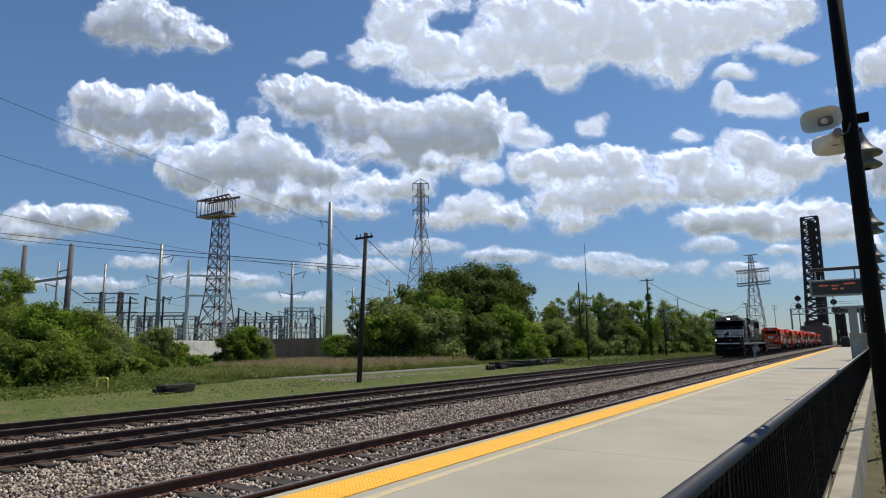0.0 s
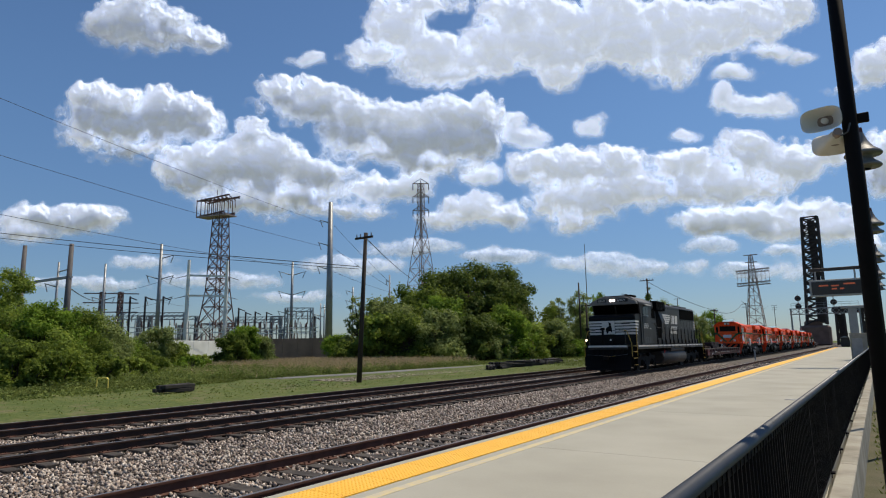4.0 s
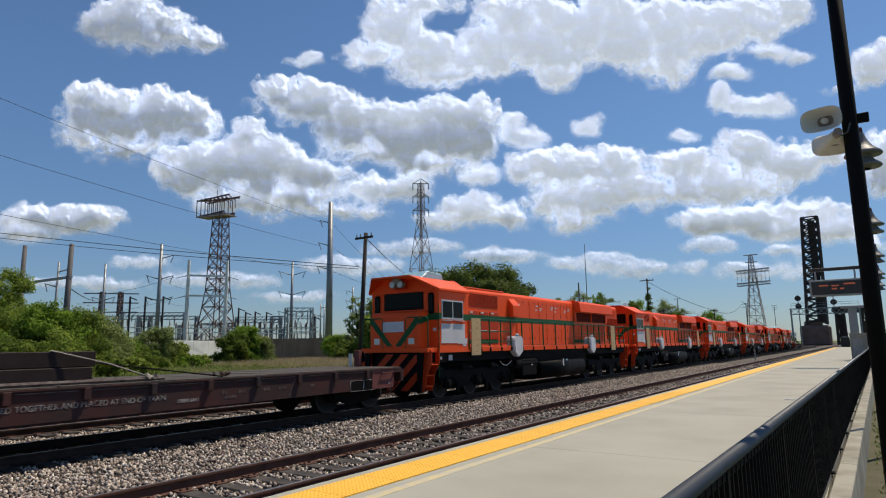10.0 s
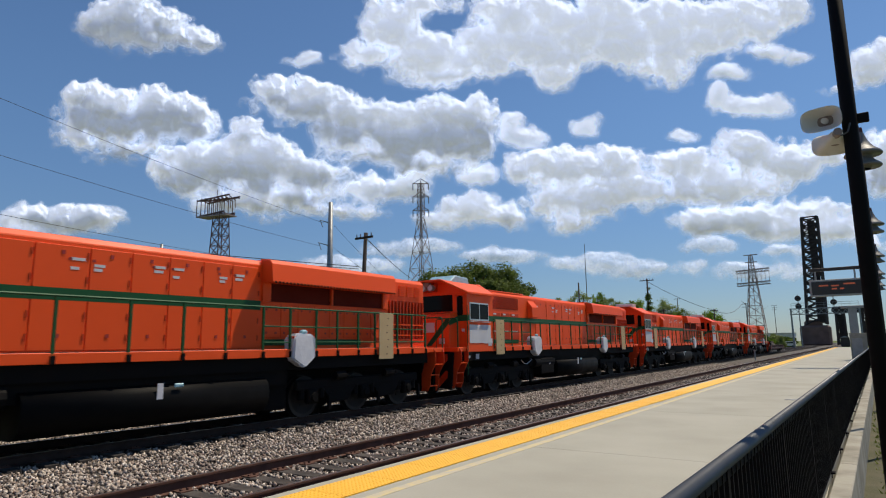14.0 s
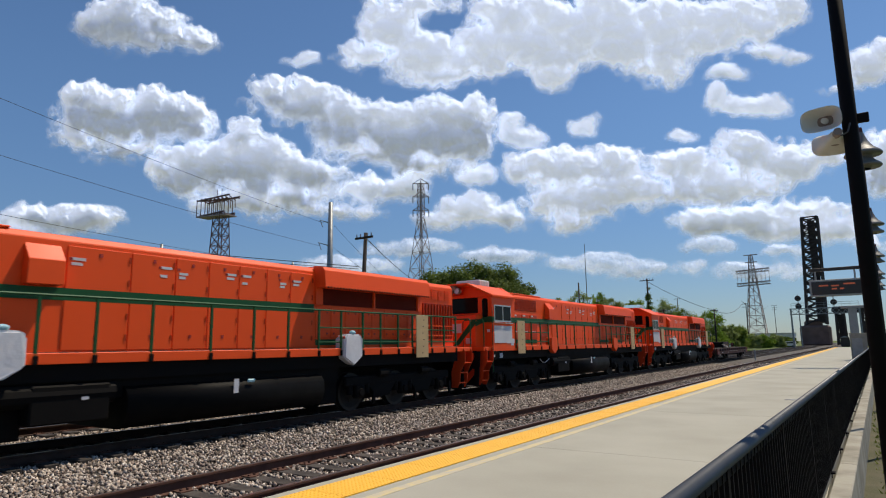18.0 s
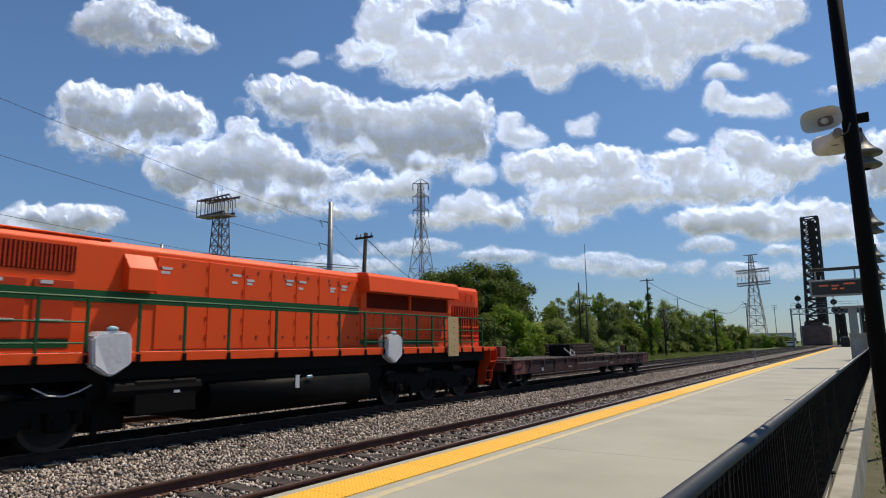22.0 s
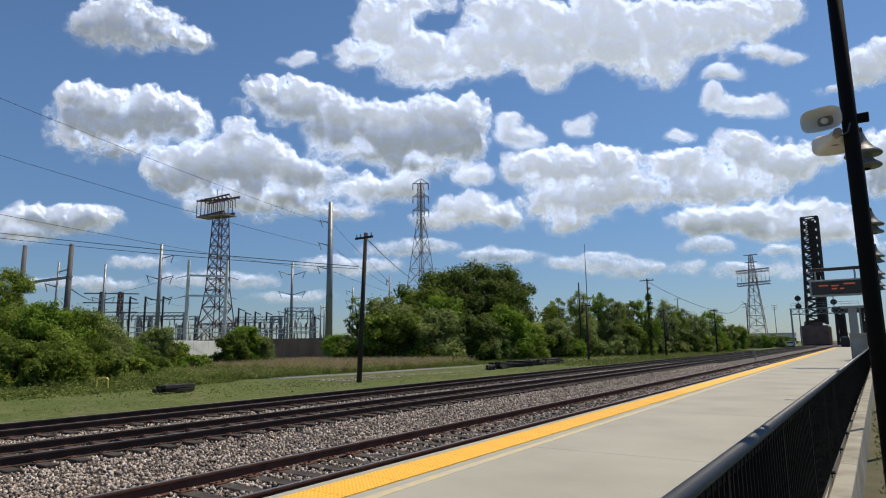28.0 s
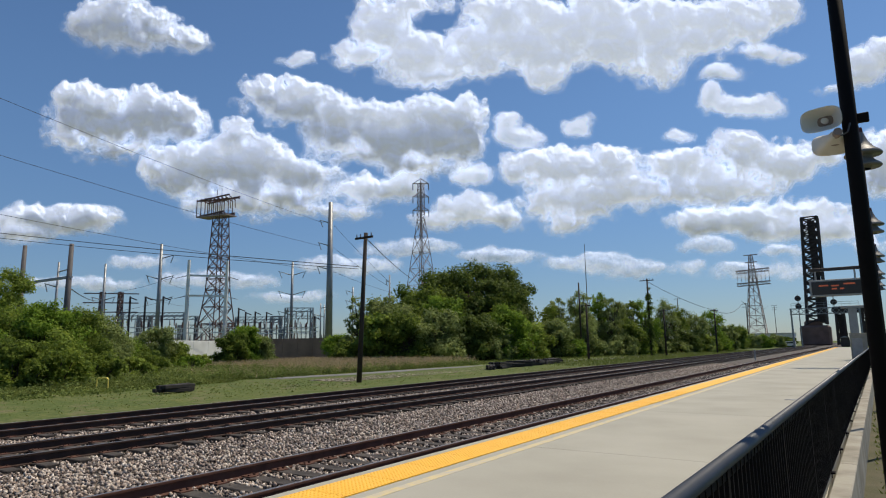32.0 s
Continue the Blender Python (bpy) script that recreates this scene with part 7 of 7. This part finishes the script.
            for j, z in enumerate((3.36, 3.27, 3.19)):
                if (k + j) % 3 != 2:
                    bx("door_label", PAPER, dr, sx + s * 0.02 - 0.003, sx + s * 0.02 + 0.003, near, near + 0.25 - 0.05 * j, z, z + 0.055)
            bx("door_label", RED_PAINT, dr, sx + s * 0.02 - 0.003, sx + s * 0.02 + 0.003, near - 0.04, near + 0.02, 3.36, 3.41)
            for z in (1.95, 3.46):
                bx("door_latch", RED_PAINT, dr, sx + s * 0.02 - 0.008, sx + s * 0.02 + 0.008, (y0 + y1) / 2 - 0.03, (y0 + y1) / 2 + 0.03, z, z + 0.07)
            for z in (1.9, 2.3, 2.95, 3.4):
                bx("hinge", ORANGE_DEEP, dr, sx + s * 0.022 - 0.01, sx + s * 0.022 + 0.01, y1 - 0.05, y1 - 0.02, z, z + 0.12)
        # radiator housing that flares outward, with striped lower edge
        flare = pr("radiator_housing", ORANGE, p, [(s * 0.80, 3.86), (s * 1.14, 3.82), (s * 1.22, 3.72), (s * 1.27, 3.27), (s * 0.86, 3.30)], "y", 13.45, 18.15, "flared orange radiator housing", bevel=0.008)
        for k in range(40):
            bx("hazard_mark", UNDER, flare, s * 1.285 - 0.003, s * 1.285 + 0.003, 13.5 + k * 0.115, 13.56 + k * 0.115, 3.255, 3.30)
        # flat dark red sheet; the shade in the radiator opening is in its colour
        bx("radiator_opening", OPENING_SHADE, hood, sx - 0.005, sx + 0.005, 13.6, 18.0, 2.84, 3.28)
        for y, w in ((13.45, 0.24), (15.75, 0.07), (17.92, 0.22)):
            bx("housing_strut", ORANGE, p, min(s * 0.85, s * 0.93), max(s * 0.85, s * 0.93), y, y + w, 2.84, 3.3)
        for k in range(8):
            lp = bx("lower_panel", ORANGE, hood, sx + s * 0.004 - 0.01, sx + s * 0.004 + 0.01, 13.5 + k * 0.56, 14.03 + k * 0.56, 1.97, 2.80, 0.006)
            for j in range(4):
                bx("panel_bolt", RED_PAINT, lp, sx + s * 0.016 - 0.006, sx + s * 0.016 + 0.006, 13.58 + k * 0.56 + 0.30 * (j % 2), 13.63 + k * 0.56 + 0.30 * (j % 2), 2.06 + 0.56 * (j // 2), 2.11 + 0.56 * (j // 2))
        rg = bx("rear_grille", GRILLE_SHADE_RED, hood, sx - 0.006, sx + 0.006, 18.25, L - 0.25, 1.95, 3.12, label="ribbed red-orange rear grille")
        for k in range(11):
            bx("grille_rib", ORANGE_DEEP, rg, sx + s * 0.01 - 0.035, sx + s * 0.01 + 0.035, 18.26 + k * 0.168, 18.295 + k * 0.168, 1.97, 3.10)
        bx("grille_brace", ORANGE, rg, sx + s * 0.04 - 0.01, sx + s * 0.04 + 0.01, 18.26, L - 0.26, 2.04, 2.08)
        bx("grille_brace", ORANGE, rg, sx + s * 0.04 - 0.01, sx + s * 0.04 + 0.01, 18.26, L - 0.26, 2.36, 2.40)
        for j in range(4):
            for k in range(6):
                bx("vent_louver", ORANGE, hood, sx + s * 0.004 - 0.022, sx + s * 0.004 + 0.022, 18.35 + j * 0.4, 18.65 + j * 0.4, 3.27 + k * 0.06, 3.295 + k * 0.06)
        # railing along the walkway
        pp("handrail", GREEN, p, [(s * 1.40, 2.7, 2.66), (s * 1.40, L - 0.8, 2.66)], 0.026, "green handrail")
        for y in (3.45, 4.1, 4.95, 5.75, 6.7, 7.65, 8.7, 10.0, 11.1, 12.1, 13.1, 13.9, 14.75, 15.5, 16.3, 17.0, 18.0, 18.7, 19.4):
            post = bx("handrail_post", GREEN, p, s * 1.40 - 0.02, s * 1.40 + 0.02, y - 0.025, y + 0.025, 1.5, 2.66)
            bx("post_foot", UNDER, post, s * 1.43 - 0.02, s * 1.43 + 0.02, y - 0.035, y + 0.035, 1.5, 1.64)
        for y0, y1 in ((3.45, 5.75), (13.1, L - 0.9)):
            for z in (1.85, 2.22):
                pp("middle_rail", GREEN, p, [(s * 1.40, y0, z), (s * 1.40, y1, z)], 0.02)
        for y in (2.72, 17.1):
            ply = bx("plywood_guard", PLY, p, s * 1.47 - 0.012, s * 1.47 + 0.012, y, y + 0.62, 1.38, 2.66, 0.003, "bare plywood guard tied to the railing")
            for k in range(6):
                bx("knot", LOAD_RUST, ply, s * 1.484 - 0.002, s * 1.484 + 0.002, y + 0.3 + 0.03 * (k % 3), y + 0.35 + 0.03 * (k % 3), 1.5 + k * 0.2, 1.53 + k * 0.2)
        # tank and boxes below
        rd("air_reservoir", UNDER, p, (s * 1.2, 6.2, 0.98), (s * 1.2, 8.1, 0.98), 0.2)
        bx("equipment_box", UNDER, p, min(s * 0.7, s * 1.38), max(s * 0.7, s * 1.38), 6.7, 8.0, 0.5, 1.15, 0.03)
        bx("box_notice", PAPER, p, s * 1.385 - 0.003, s * 1.385 + 0.003, 7.5, 7.62, 0.88, 0.97)
        bx("paper_tag", PAPER, p, s * 1.43 - 0.004, s * 1.43 + 0.004, 10.6, 10.72, 0.78, 1.08)
        bx("rag", BLUE_WRAP, p, s * 1.43 - 0.02, s * 1.43 + 0.02, 10.95, 11.15, 0.98, 1.06, 0.02, "blue rag on the tank valve")
        pp("brake_chain", ALU, p, [(s * 1.3, 5.0, 1.12), (s * 1.3, 5.25, 0.98), (s * 1.3, 5.5, 0.95), (s * 1.3, 5.75, 1.02), (s * 1.3, 5.95, 1.12)], 0.014)
        rd("jack_eye", ALU, p, (s * 1.40, 0.90, 1.33), (s * 1.43, 0.90, 1.33), 0.05)
        bx("hanging_note", PAPER, p, s * 1.32 - 0.004, s * 1.32 + 0.004, 1.5, 1.72, 1.24, 1.42)
        bx("jack_pad", UNDER, p, min(s * 1.0, s * 1.42), max(s * 1.0, s * 1.42), 0.82, 1.12, 1.18, 1.5, 0.03)
    side = [(1.05, 0.27), (1.26, 0.34), (1.38, 0.46), (1.43, 0.62), (1.43, 0.78), (1.41, 0.90), (1.36, 0.98), (1.28, 1.04), (1.16, 1.07)]
    tank = pr("fuel_tank", TANK_PAINT, p, [(-x, z) for x, z in side] + side[::-1], "y", 8.3, 13.3, "black fuel tank")
    for poly in tank.data.polygons:
        poly.use_smooth = abs(poly.normal.y) < 0.5
    bx("equipment_rack", UNDER, p, -1.22, 1.22, 5.9, 14.0, 0.86, 1.21)
    for y in (6.0, 13.45):
        bx("brake_rigging", UNDER, p, -1.0, 1.0, y, y + 0.75, 0.26, 1.0, 0.03)
    for y in (14.4, 16.2, 17.6):
        rd("radiator_fan", ORANGE, hood, (0, y, 3.80), (0, y, 3.92), 0.62, 0.62, 20)
    bx("rear_end_door", ORANGE_DEEP, hood, -0.4, 0.4, L - 0.185, L - 0.165, 1.7, 3.2)
    bogie(p, 3.62, (1.66, 3.6, 5.5), 0.5, LOCO_WHEEL, 1.10)
    bogie(p, 16.83, (14.9, 16.85, 18.75), 0.5, LOCO_WHEEL, 1.10)
    vehicles.append((p, start))
    return p


def dress(p, bags, unit, papers):
    """What differs from one orange locomotive to the next: wrapping, roof unit, masking paper."""
    if bags:
        for y in (6.17, 14.27):
            bm = bmesh.new()
            prism(bm, [(y - 0.26, 2.06), (y + 0.26, 2.06), (y + 0.36, 1.96), (y + 0.35, 1.46), (y + 0.05, 1.26), (y - 0.05, 1.26), (y - 0.35, 1.46), (y - 0.36, 1.96)], "x", 1.18, 1.53)
            bmesh.ops.bevel(bm, geom=bm.edges[:], offset=0.035, segments=2, affect="EDGES")
            for v in bm.verts:
                v.co += Vector(noise.noise_vector(v.co * 5)) * 0.03
            part("plastic_bag", bm, PLASTIC, p, "white plastic bag wrapped over the sand box")
            bm = bmesh.new()
            bmesh.ops.create_icosphere(bm, subdivisions=2, radius=1, matrix=Matrix.LocRotScale((1.46, y, 2.10), None, (0.07, 0.11, 0.06)))
            part("bag_knot", bm, BLUE_WRAP, p, "blue tied end of the bag")
    if unit == "blue":
        pr("roof_unit", BLUE_WRAP, p, [(1.0, 3.98), (1.45, 4.28), (2.30, 4.24), (2.40, 3.98)], "x", -0.55, 0.55, "roof cooler wrapped in blue sheet", bevel=0.03)
    else:
        bx("roof_unit", ALU, p, -0.55, 0.55, 1.4, 2.2, 3.98, 4.26, 0.04, "bare metal roof cooler")
        for k in range(6):
            bx("unit_slat", WHITE, p, 0.552, 0.56, 1.45 + k * 0.12, 1.53 + k * 0.12, 4.05, 4.22)
    bx("masking_paper", PAPER, p, 1.424, 1.432, 0.93, 2.36 + papers * 0.6, 1.80, 2.44, label="large white masking paper sheet")
    bx("masking_paper", PAPER, p, 1.425, 1.434, 1.9, 2.50, 1.78, 1.96)


# ---- flatcars ----
def flatcar(start, number):
    p = thing("flatcar", (TRACKS["middle"], start, 0), "weathered brown steel flatcar with a planked deck", "flatcar", "flatcars")
    L = 18.4 if number == 1 else 19.05
    bx("deck_frame", CAR_BROWN, p, -1.38, 1.38, 0.1, L - 0.1, 0.98, 1.08)
    n = 60
    bm = bmesh.new()
    box(bm, (0, 0, 0), (2.78, (L - 0.3) / n - 0.012, 0.05), 0.006)
    plank = mesh_of("deck_plank", bm, DECK_WOOD)
    for i in range(n):
        share("deck_plank", plank, p, (rng.uniform(-0.01, 0.01), 0.15 + (i + 0.5) * (L - 0.3) / n, 1.105 + rng.uniform(-0.004, 0.006)))
    for s in (-1, 1):
        x0, x1 = (1.40, 1.46) if s > 0 else (-1.46, -1.40)
        pr("side_sill", CAR_BROWN, p, [(0.6, 1.10), (0.6, 0.58), (4.4, 0.56), (L - 4.4, 0.56), (L - 0.6, 0.58), (L - 0.6, 1.10)], "x", x0, x1)
        bx("sill_flange", CAR_BROWN, p, min(s * 1.40, s * 1.50), max(s * 1.40, s * 1.50), 0.6, L - 0.6, 1.08, 1.11)
        for k in range(13):
            y = 2.0 + k * 1.22
            bx("stake_pocket", CAR_BROWN, p, s * 1.49 - 0.04, s * 1.49 + 0.04, y - 0.06, y + 0.06, 0.88, 1.09, 0.01)
            bx("sill_ledge", FADED, p, s * 1.475 - 0.015, s * 1.475 + 0.015, y + 0.10, y + 1.08, 1.035, 1.05)
        for y0, d in ((0.60, 1), (L - 1.54, -1)):
            plate = bx("corner_plate", CAR_RED, p, min(s * 1.38, s * 1.475), max(s * 1.38, s * 1.475), y0, y0 + 0.94, 0.57, 1.10, 0.01, "faded red corner plate")
            rd("marker_disc", FADED_WHITE, plate, (s * 1.474, y0 + 0.47 - 0.25 * d, 0.71), (s * 1.480, y0 + 0.47 - 0.25 * d, 0.71), 0.04)
            step = y0 + (0.12 if d > 0 else 0.36)
            pp("stirrup_step", FADED, p, [(s * 1.45, step, 0.68), (s * 1.46, step + 0.02, 0.36), (s * 1.46, step + 0.44, 0.36), (s * 1.45, step + 0.46, 0.68)], 0.016)
            pp("grab_iron", CAR_RED, p, [(s * 1.47, step - 0.04, 0.80), (s * 1.53, step, 1.0), (s * 1.53, step + 0.48, 1.0), (s * 1.47, step + 0.5, 0.80)], 0.014)
        dp = bx("data_panel", UNDER, p, s * 1.463 - 0.004, s * 1.463 + 0.004, 16.0, 17.0, 0.56, 0.84, label="black data panel with a white border")
        for a, b, c, d in ((16.0, 17.0, 0.56, 0.572), (16.0, 17.0, 0.828, 0.84), (16.0, 16.014, 0.56, 0.84), (16.986, 17.0, 0.56, 0.84), (16.50, 16.53, 0.60, 0.84)):
            bx("border", FADED_WHITE, dp, s * 1.468 - 0.003, s * 1.468 + 0.003, a, b, c, d)
        bx("data_plate", PAPER, p, s * 1.463 - 0.003, s * 1.463 + 0.003, 2.71 if number == 1 else 3.05, 2.92 if number == 1 else 3.24, 0.63, 0.76)
        for y0 in ((5.47, 11.06) if number == 1 else (5.92, 11.55)):
            for k in range(10):
                bx("mark_bar", FADED_WHITE, p, s * 1.463 - 0.003, s * 1.463 + 0.003, y0 + k * 0.049, y0 + k * 0.049 + (0.045 if k < 5 else 0.028), 0.68, 0.75)
        for y, w, z in ((12.09, 0.16, 0.78), (12.5, 0.2, 0.78), (12.15, 0.3, 0.68), (13.18, 0.2, 0.78), (13.6, 0.24, 0.78), (14.6, 0.14, 0.78)) if number == 1 else ((4.9, 0.12, 0.72), (12.9, 0.5, 0.80), (13.0, 0.3, 0.70), (17.3, 0.3, 0.56)):
            for k in range(int(w / 0.06)):
                bx("stencil_bar", FADED, p, s * 1.463 - 0.003, s * 1.463 + 0.003, y + k * 0.06, y + k * 0.06 + 0.035, z, z + 0.06)
        for y, t in ((3.2, 0.2), (5.0, 0.25), (6.3, 0.22), (13.9, 0.2)):
            pr("scrape", FADED, p, [(y, 0.62), (y + 0.012, 0.62), (y + t, 1.0), (y + t - 0.012, 1.0)], "x", s * 1.463 - 0.002, s * 1.463 + 0.002)
    words("stencil", "UNITS MUST BE COUPLED TOGETHER AND PLACED AT END OF TRAIN", FADED_WHITE, p, 0.135, 1.464, 6.7 if number == 1 else 7.1, 0.76, 0.95, 0, "white stencilled lettering")
    if number == 2:
        words("stencil", "LT WT 64300", FADED_WHITE, p, 0.10, 1.464, 14.19, 0.78, 1.0, 0, "worn white stencilled lettering")
        words("stencil", "CN 8 83", FADED_WHITE, p, 0.11, 1.464, 14.19, 0.645, 1.0, 0, "worn white stencilled lettering")
        words("stencil", "L 52 6", FADED_WHITE, p, 0.10, 1.464, 15.37, 0.74, 1.0, 0, "worn white stencilled lettering")
        rd("marker_disc", FADED, p, (1.462, 15.14, 0.77), (1.468, 15.14, 0.77), 0.045)
    bx("brake_stand", CAR_RED, p, -0.25, -0.05, L - 0.40, L - 0.26, 1.1, 1.62, 0.01, "faded red hand brake stand")
    rd("brake_wheel", UNDER, p, (-0.15, L - 0.24, 1.42), (-0.15, L - 0.20, 1.42), 0.2, 0.2, 16)
    bx("end_plate", WHITE, p, -0.45, -0.32, L - 0.42, L - 0.38, 1.12, 1.52)
    bx("centre_sill", UNDER, p, -0.3, 0.3, 0.0, L, 0.55, 1.0)
    for y in (0.0, L - 0.14):
        bx("end_sill", CAR_BROWN, p, -1.36, 1.36, y, y + 0.14, 0.72, 1.06, 0.01)
    coupler(p, 0.0, -1)
    coupler(p, L, 1)
    bogie(p, 1.75, (0.9, 2.6), 0.45, CAR_WHEEL, 1.0, False)
    bogie(p, L - 1.75, (L - 2.6, L - 0.9), 0.45, CAR_WHEEL, 1.0, False)
    if number == 1:
        for x0, x1 in ((-0.85, -0.08), (0.0, 0.78)):
            bx("load_beam", LOAD_BEAM, p, x0, x1, 6.75, 9.75, 1.13, 1.42, 0.015, "dark brown steel load beam")
        bx("load_beam", LOAD_BEAM, p, 0.02, 0.76, 7.75, 9.8, 1.425, 1.71, 0.015, "dark brown steel load beam")
        bx("load_beam", LOAD_BEAM, p, -0.8, 0.7, 6.6, 7.68, 1.425, 1.69, 0.015, "dark brown steel load beam")
        for k in range(3):
            bx("rusty_block", LOAD_RUST, p, -0.7 + k * 0.45, -0.3 + k * 0.45, 6.15, 6.68, 1.13, 1.42 - 0.05 * k, 0.03, "rusty steel end block")
        for x in (0.15, 0.42):
            pp("lifting_eye", UNDER, p, [(x, 6.8, 1.68), (x, 6.76, 1.84), (x + 0.06, 6.76, 1.9), (x + 0.12, 6.76, 1.84), (x + 0.12, 6.8, 1.68)], 0.022)
        pp("lifting_eye", UNDER, p, [(0.4, 7.8, 1.69), (0.4, 7.9, 1.78), (0.4, 8.05, 1.78), (0.4, 8.15, 1.69)], 0.022)
        chains = ([(0.76, 9.0, 1.73), (1.0, 9.9, 1.48), (1.3, 10.7, 1.16)], [(0.72, 9.75, 1.5), (1.3, 12.2, 1.14)], [(0.72, 6.9, 1.55), (1.1, 7.05, 1.35), (1.36, 7.2, 1.12)], [(-0.3, 6.2, 1.4), (-0.9, 4.6, 1.14)])
        for k, line in enumerate(chains):
            pp("tie_down", CHAIN if k % 2 == 0 else UNDER, p, line, 0.017)
            bm = bmesh.new()
            for j in range(5):
                v = Vector(line[-1]) + Vector((rng.uniform(-0.15, 0.08), rng.uniform(-0.15, 0.15), rng.uniform(-0.0, 0.06)))
                rod(bm, v, v + Vector((rng.uniform(-0.1, 0.1), rng.uniform(-0.12, 0.12), 0.05)), 0.03, 0.03, 6)
            part("chain_knot", bm, LOAD_RUST if k % 2 else CHAIN, p)
        pp("loose_bar", FADED, p, [(1.05, 7.2, 1.17), (1.22, 10.9, 1.17)], 0.045)
        bx("reporting_plate", WHITE, p, 1.462, 1.468, 4.0, 4.75, 0.80, 0.90)
    else:
        bx("steel_bin", CAR_RED, p, -1.05, 0.4, 1.47, 1.97, 1.12, 1.66, 0.02, "dark red steel bin on the deck")
        bx("steel_bin", CAR_RED, p, -0.95, 0.4, 0.50, 0.86, 1.0, 1.50, 0.02, "dark red steel box on the deck")
        bx("box_panel", FADED, p, 0.398, 0.412, 0.56, 0.84, 1.12, 1.44)
        pp("brace_bar", CAR_RED, p, [(0.3, 0.9, 1.46), (0.3, 1.45, 1.16)], 0.03)
        bx("end_tray", CAR_RED, p, -0.9, 1.0, 0.86, 1.44, 1.10, 1.22, 0.02)
        bx("timber_block", UNDER, p, -0.3, 0.75, 7.75, 8.15, 1.12, 1.70, 0.03, "dark blocking beside the rail stack")
        for k, line in enumerate(([(1.32, 6.6, 1.16), (1.05, 7.2, 1.30), (0.85, 7.75, 1.45)], [(1.3, 7.0, 1.14), (1.0, 7.1, 1.32), (0.7, 7.3, 1.5)], [(1.30, 6.7, 1.15), (1.28, 7.15, 1.22), (1.1, 7.5, 1.36)])):
            pp("chain_binder", CHAIN, p, line, 0.035, "bright steel chain binder")
        for j in range(4):
            for k in range(7):
                bm = bmesh.new()
                prism(bm, [(u * 0.9 - 0.72 + k * 0.24, w * 0.85 + 1.29 + j * 0.15) for u, w in RAIL], "y", 8.2 + 0.03 * ((j + k) % 3), 11.1 + 0.03 * ((j * 2 + k) % 3))
                part("stacked_rail", bm, LOAD_RUST, p)
        pp("tie_down", UNDER, p, [(0.7, 11.1, 1.5), (1.3, 13.4, 1.14)], 0.03)
        pp("tie_down", CHAIN, p, [(0.8, 8.0, 1.45), (1.3, 7.2, 1.14)], 0.022)
        pp("loose_bar", LOAD_RUST, p, [(1.1, 7.8, 1.15), (1.2, 11.4, 1.15)], 0.05)
    vehicles.append((p, start))
    return p


black_locomotive(76.6)
flatcar(97.15, 1)
PITCH = 21.07
first = orange_locomotive(116.53)
orange = [first]
for i in range(1, 6):
    ob = copy_thing(first, pose(TRACKS["middle"], 116.53 + PITCH * i, 0))
    orange.append(ob)
    vehicles.append((ob, 116.53 + PITCH * i))
    turning = [o for o in ob.children_recursive if o.name.startswith("wheelset")]
    for o in turning:
        wheelsets.append((o, o.location.y, 0.50))
dress(orange[0], True, "blue", 0.0)
dress(orange[1], True, "blue", 0.12)
dress(orange[2], True, "blue", 0.05)
dress(orange[3], True, "metal", 0.0)
dress(orange[4], False, "metal", -0.05)
dress(orange[5], True, "blue", 0.1)
flatcar(242.95, 2)


def motions():
    for p, start in vehicles:
        walk(p, [(t, pose(TRACKS["middle"], start - SPEED * t, 0)) for t in range(33)])
    for w, y, r in wheelsets:
        turn = math.degrees(SPEED / r)
        walk(w, [(i / 15, pose(0, y, r, turn * i / 15)) for i in range(481)])
    for ob, drift in clouds:
        walk(ob, [(t, SKY_FRAME @ Matrix.Translation((-drift * UNIT * (1 - t / 32), 0, 0))) for t in range(0, 33, 4)])


motions()
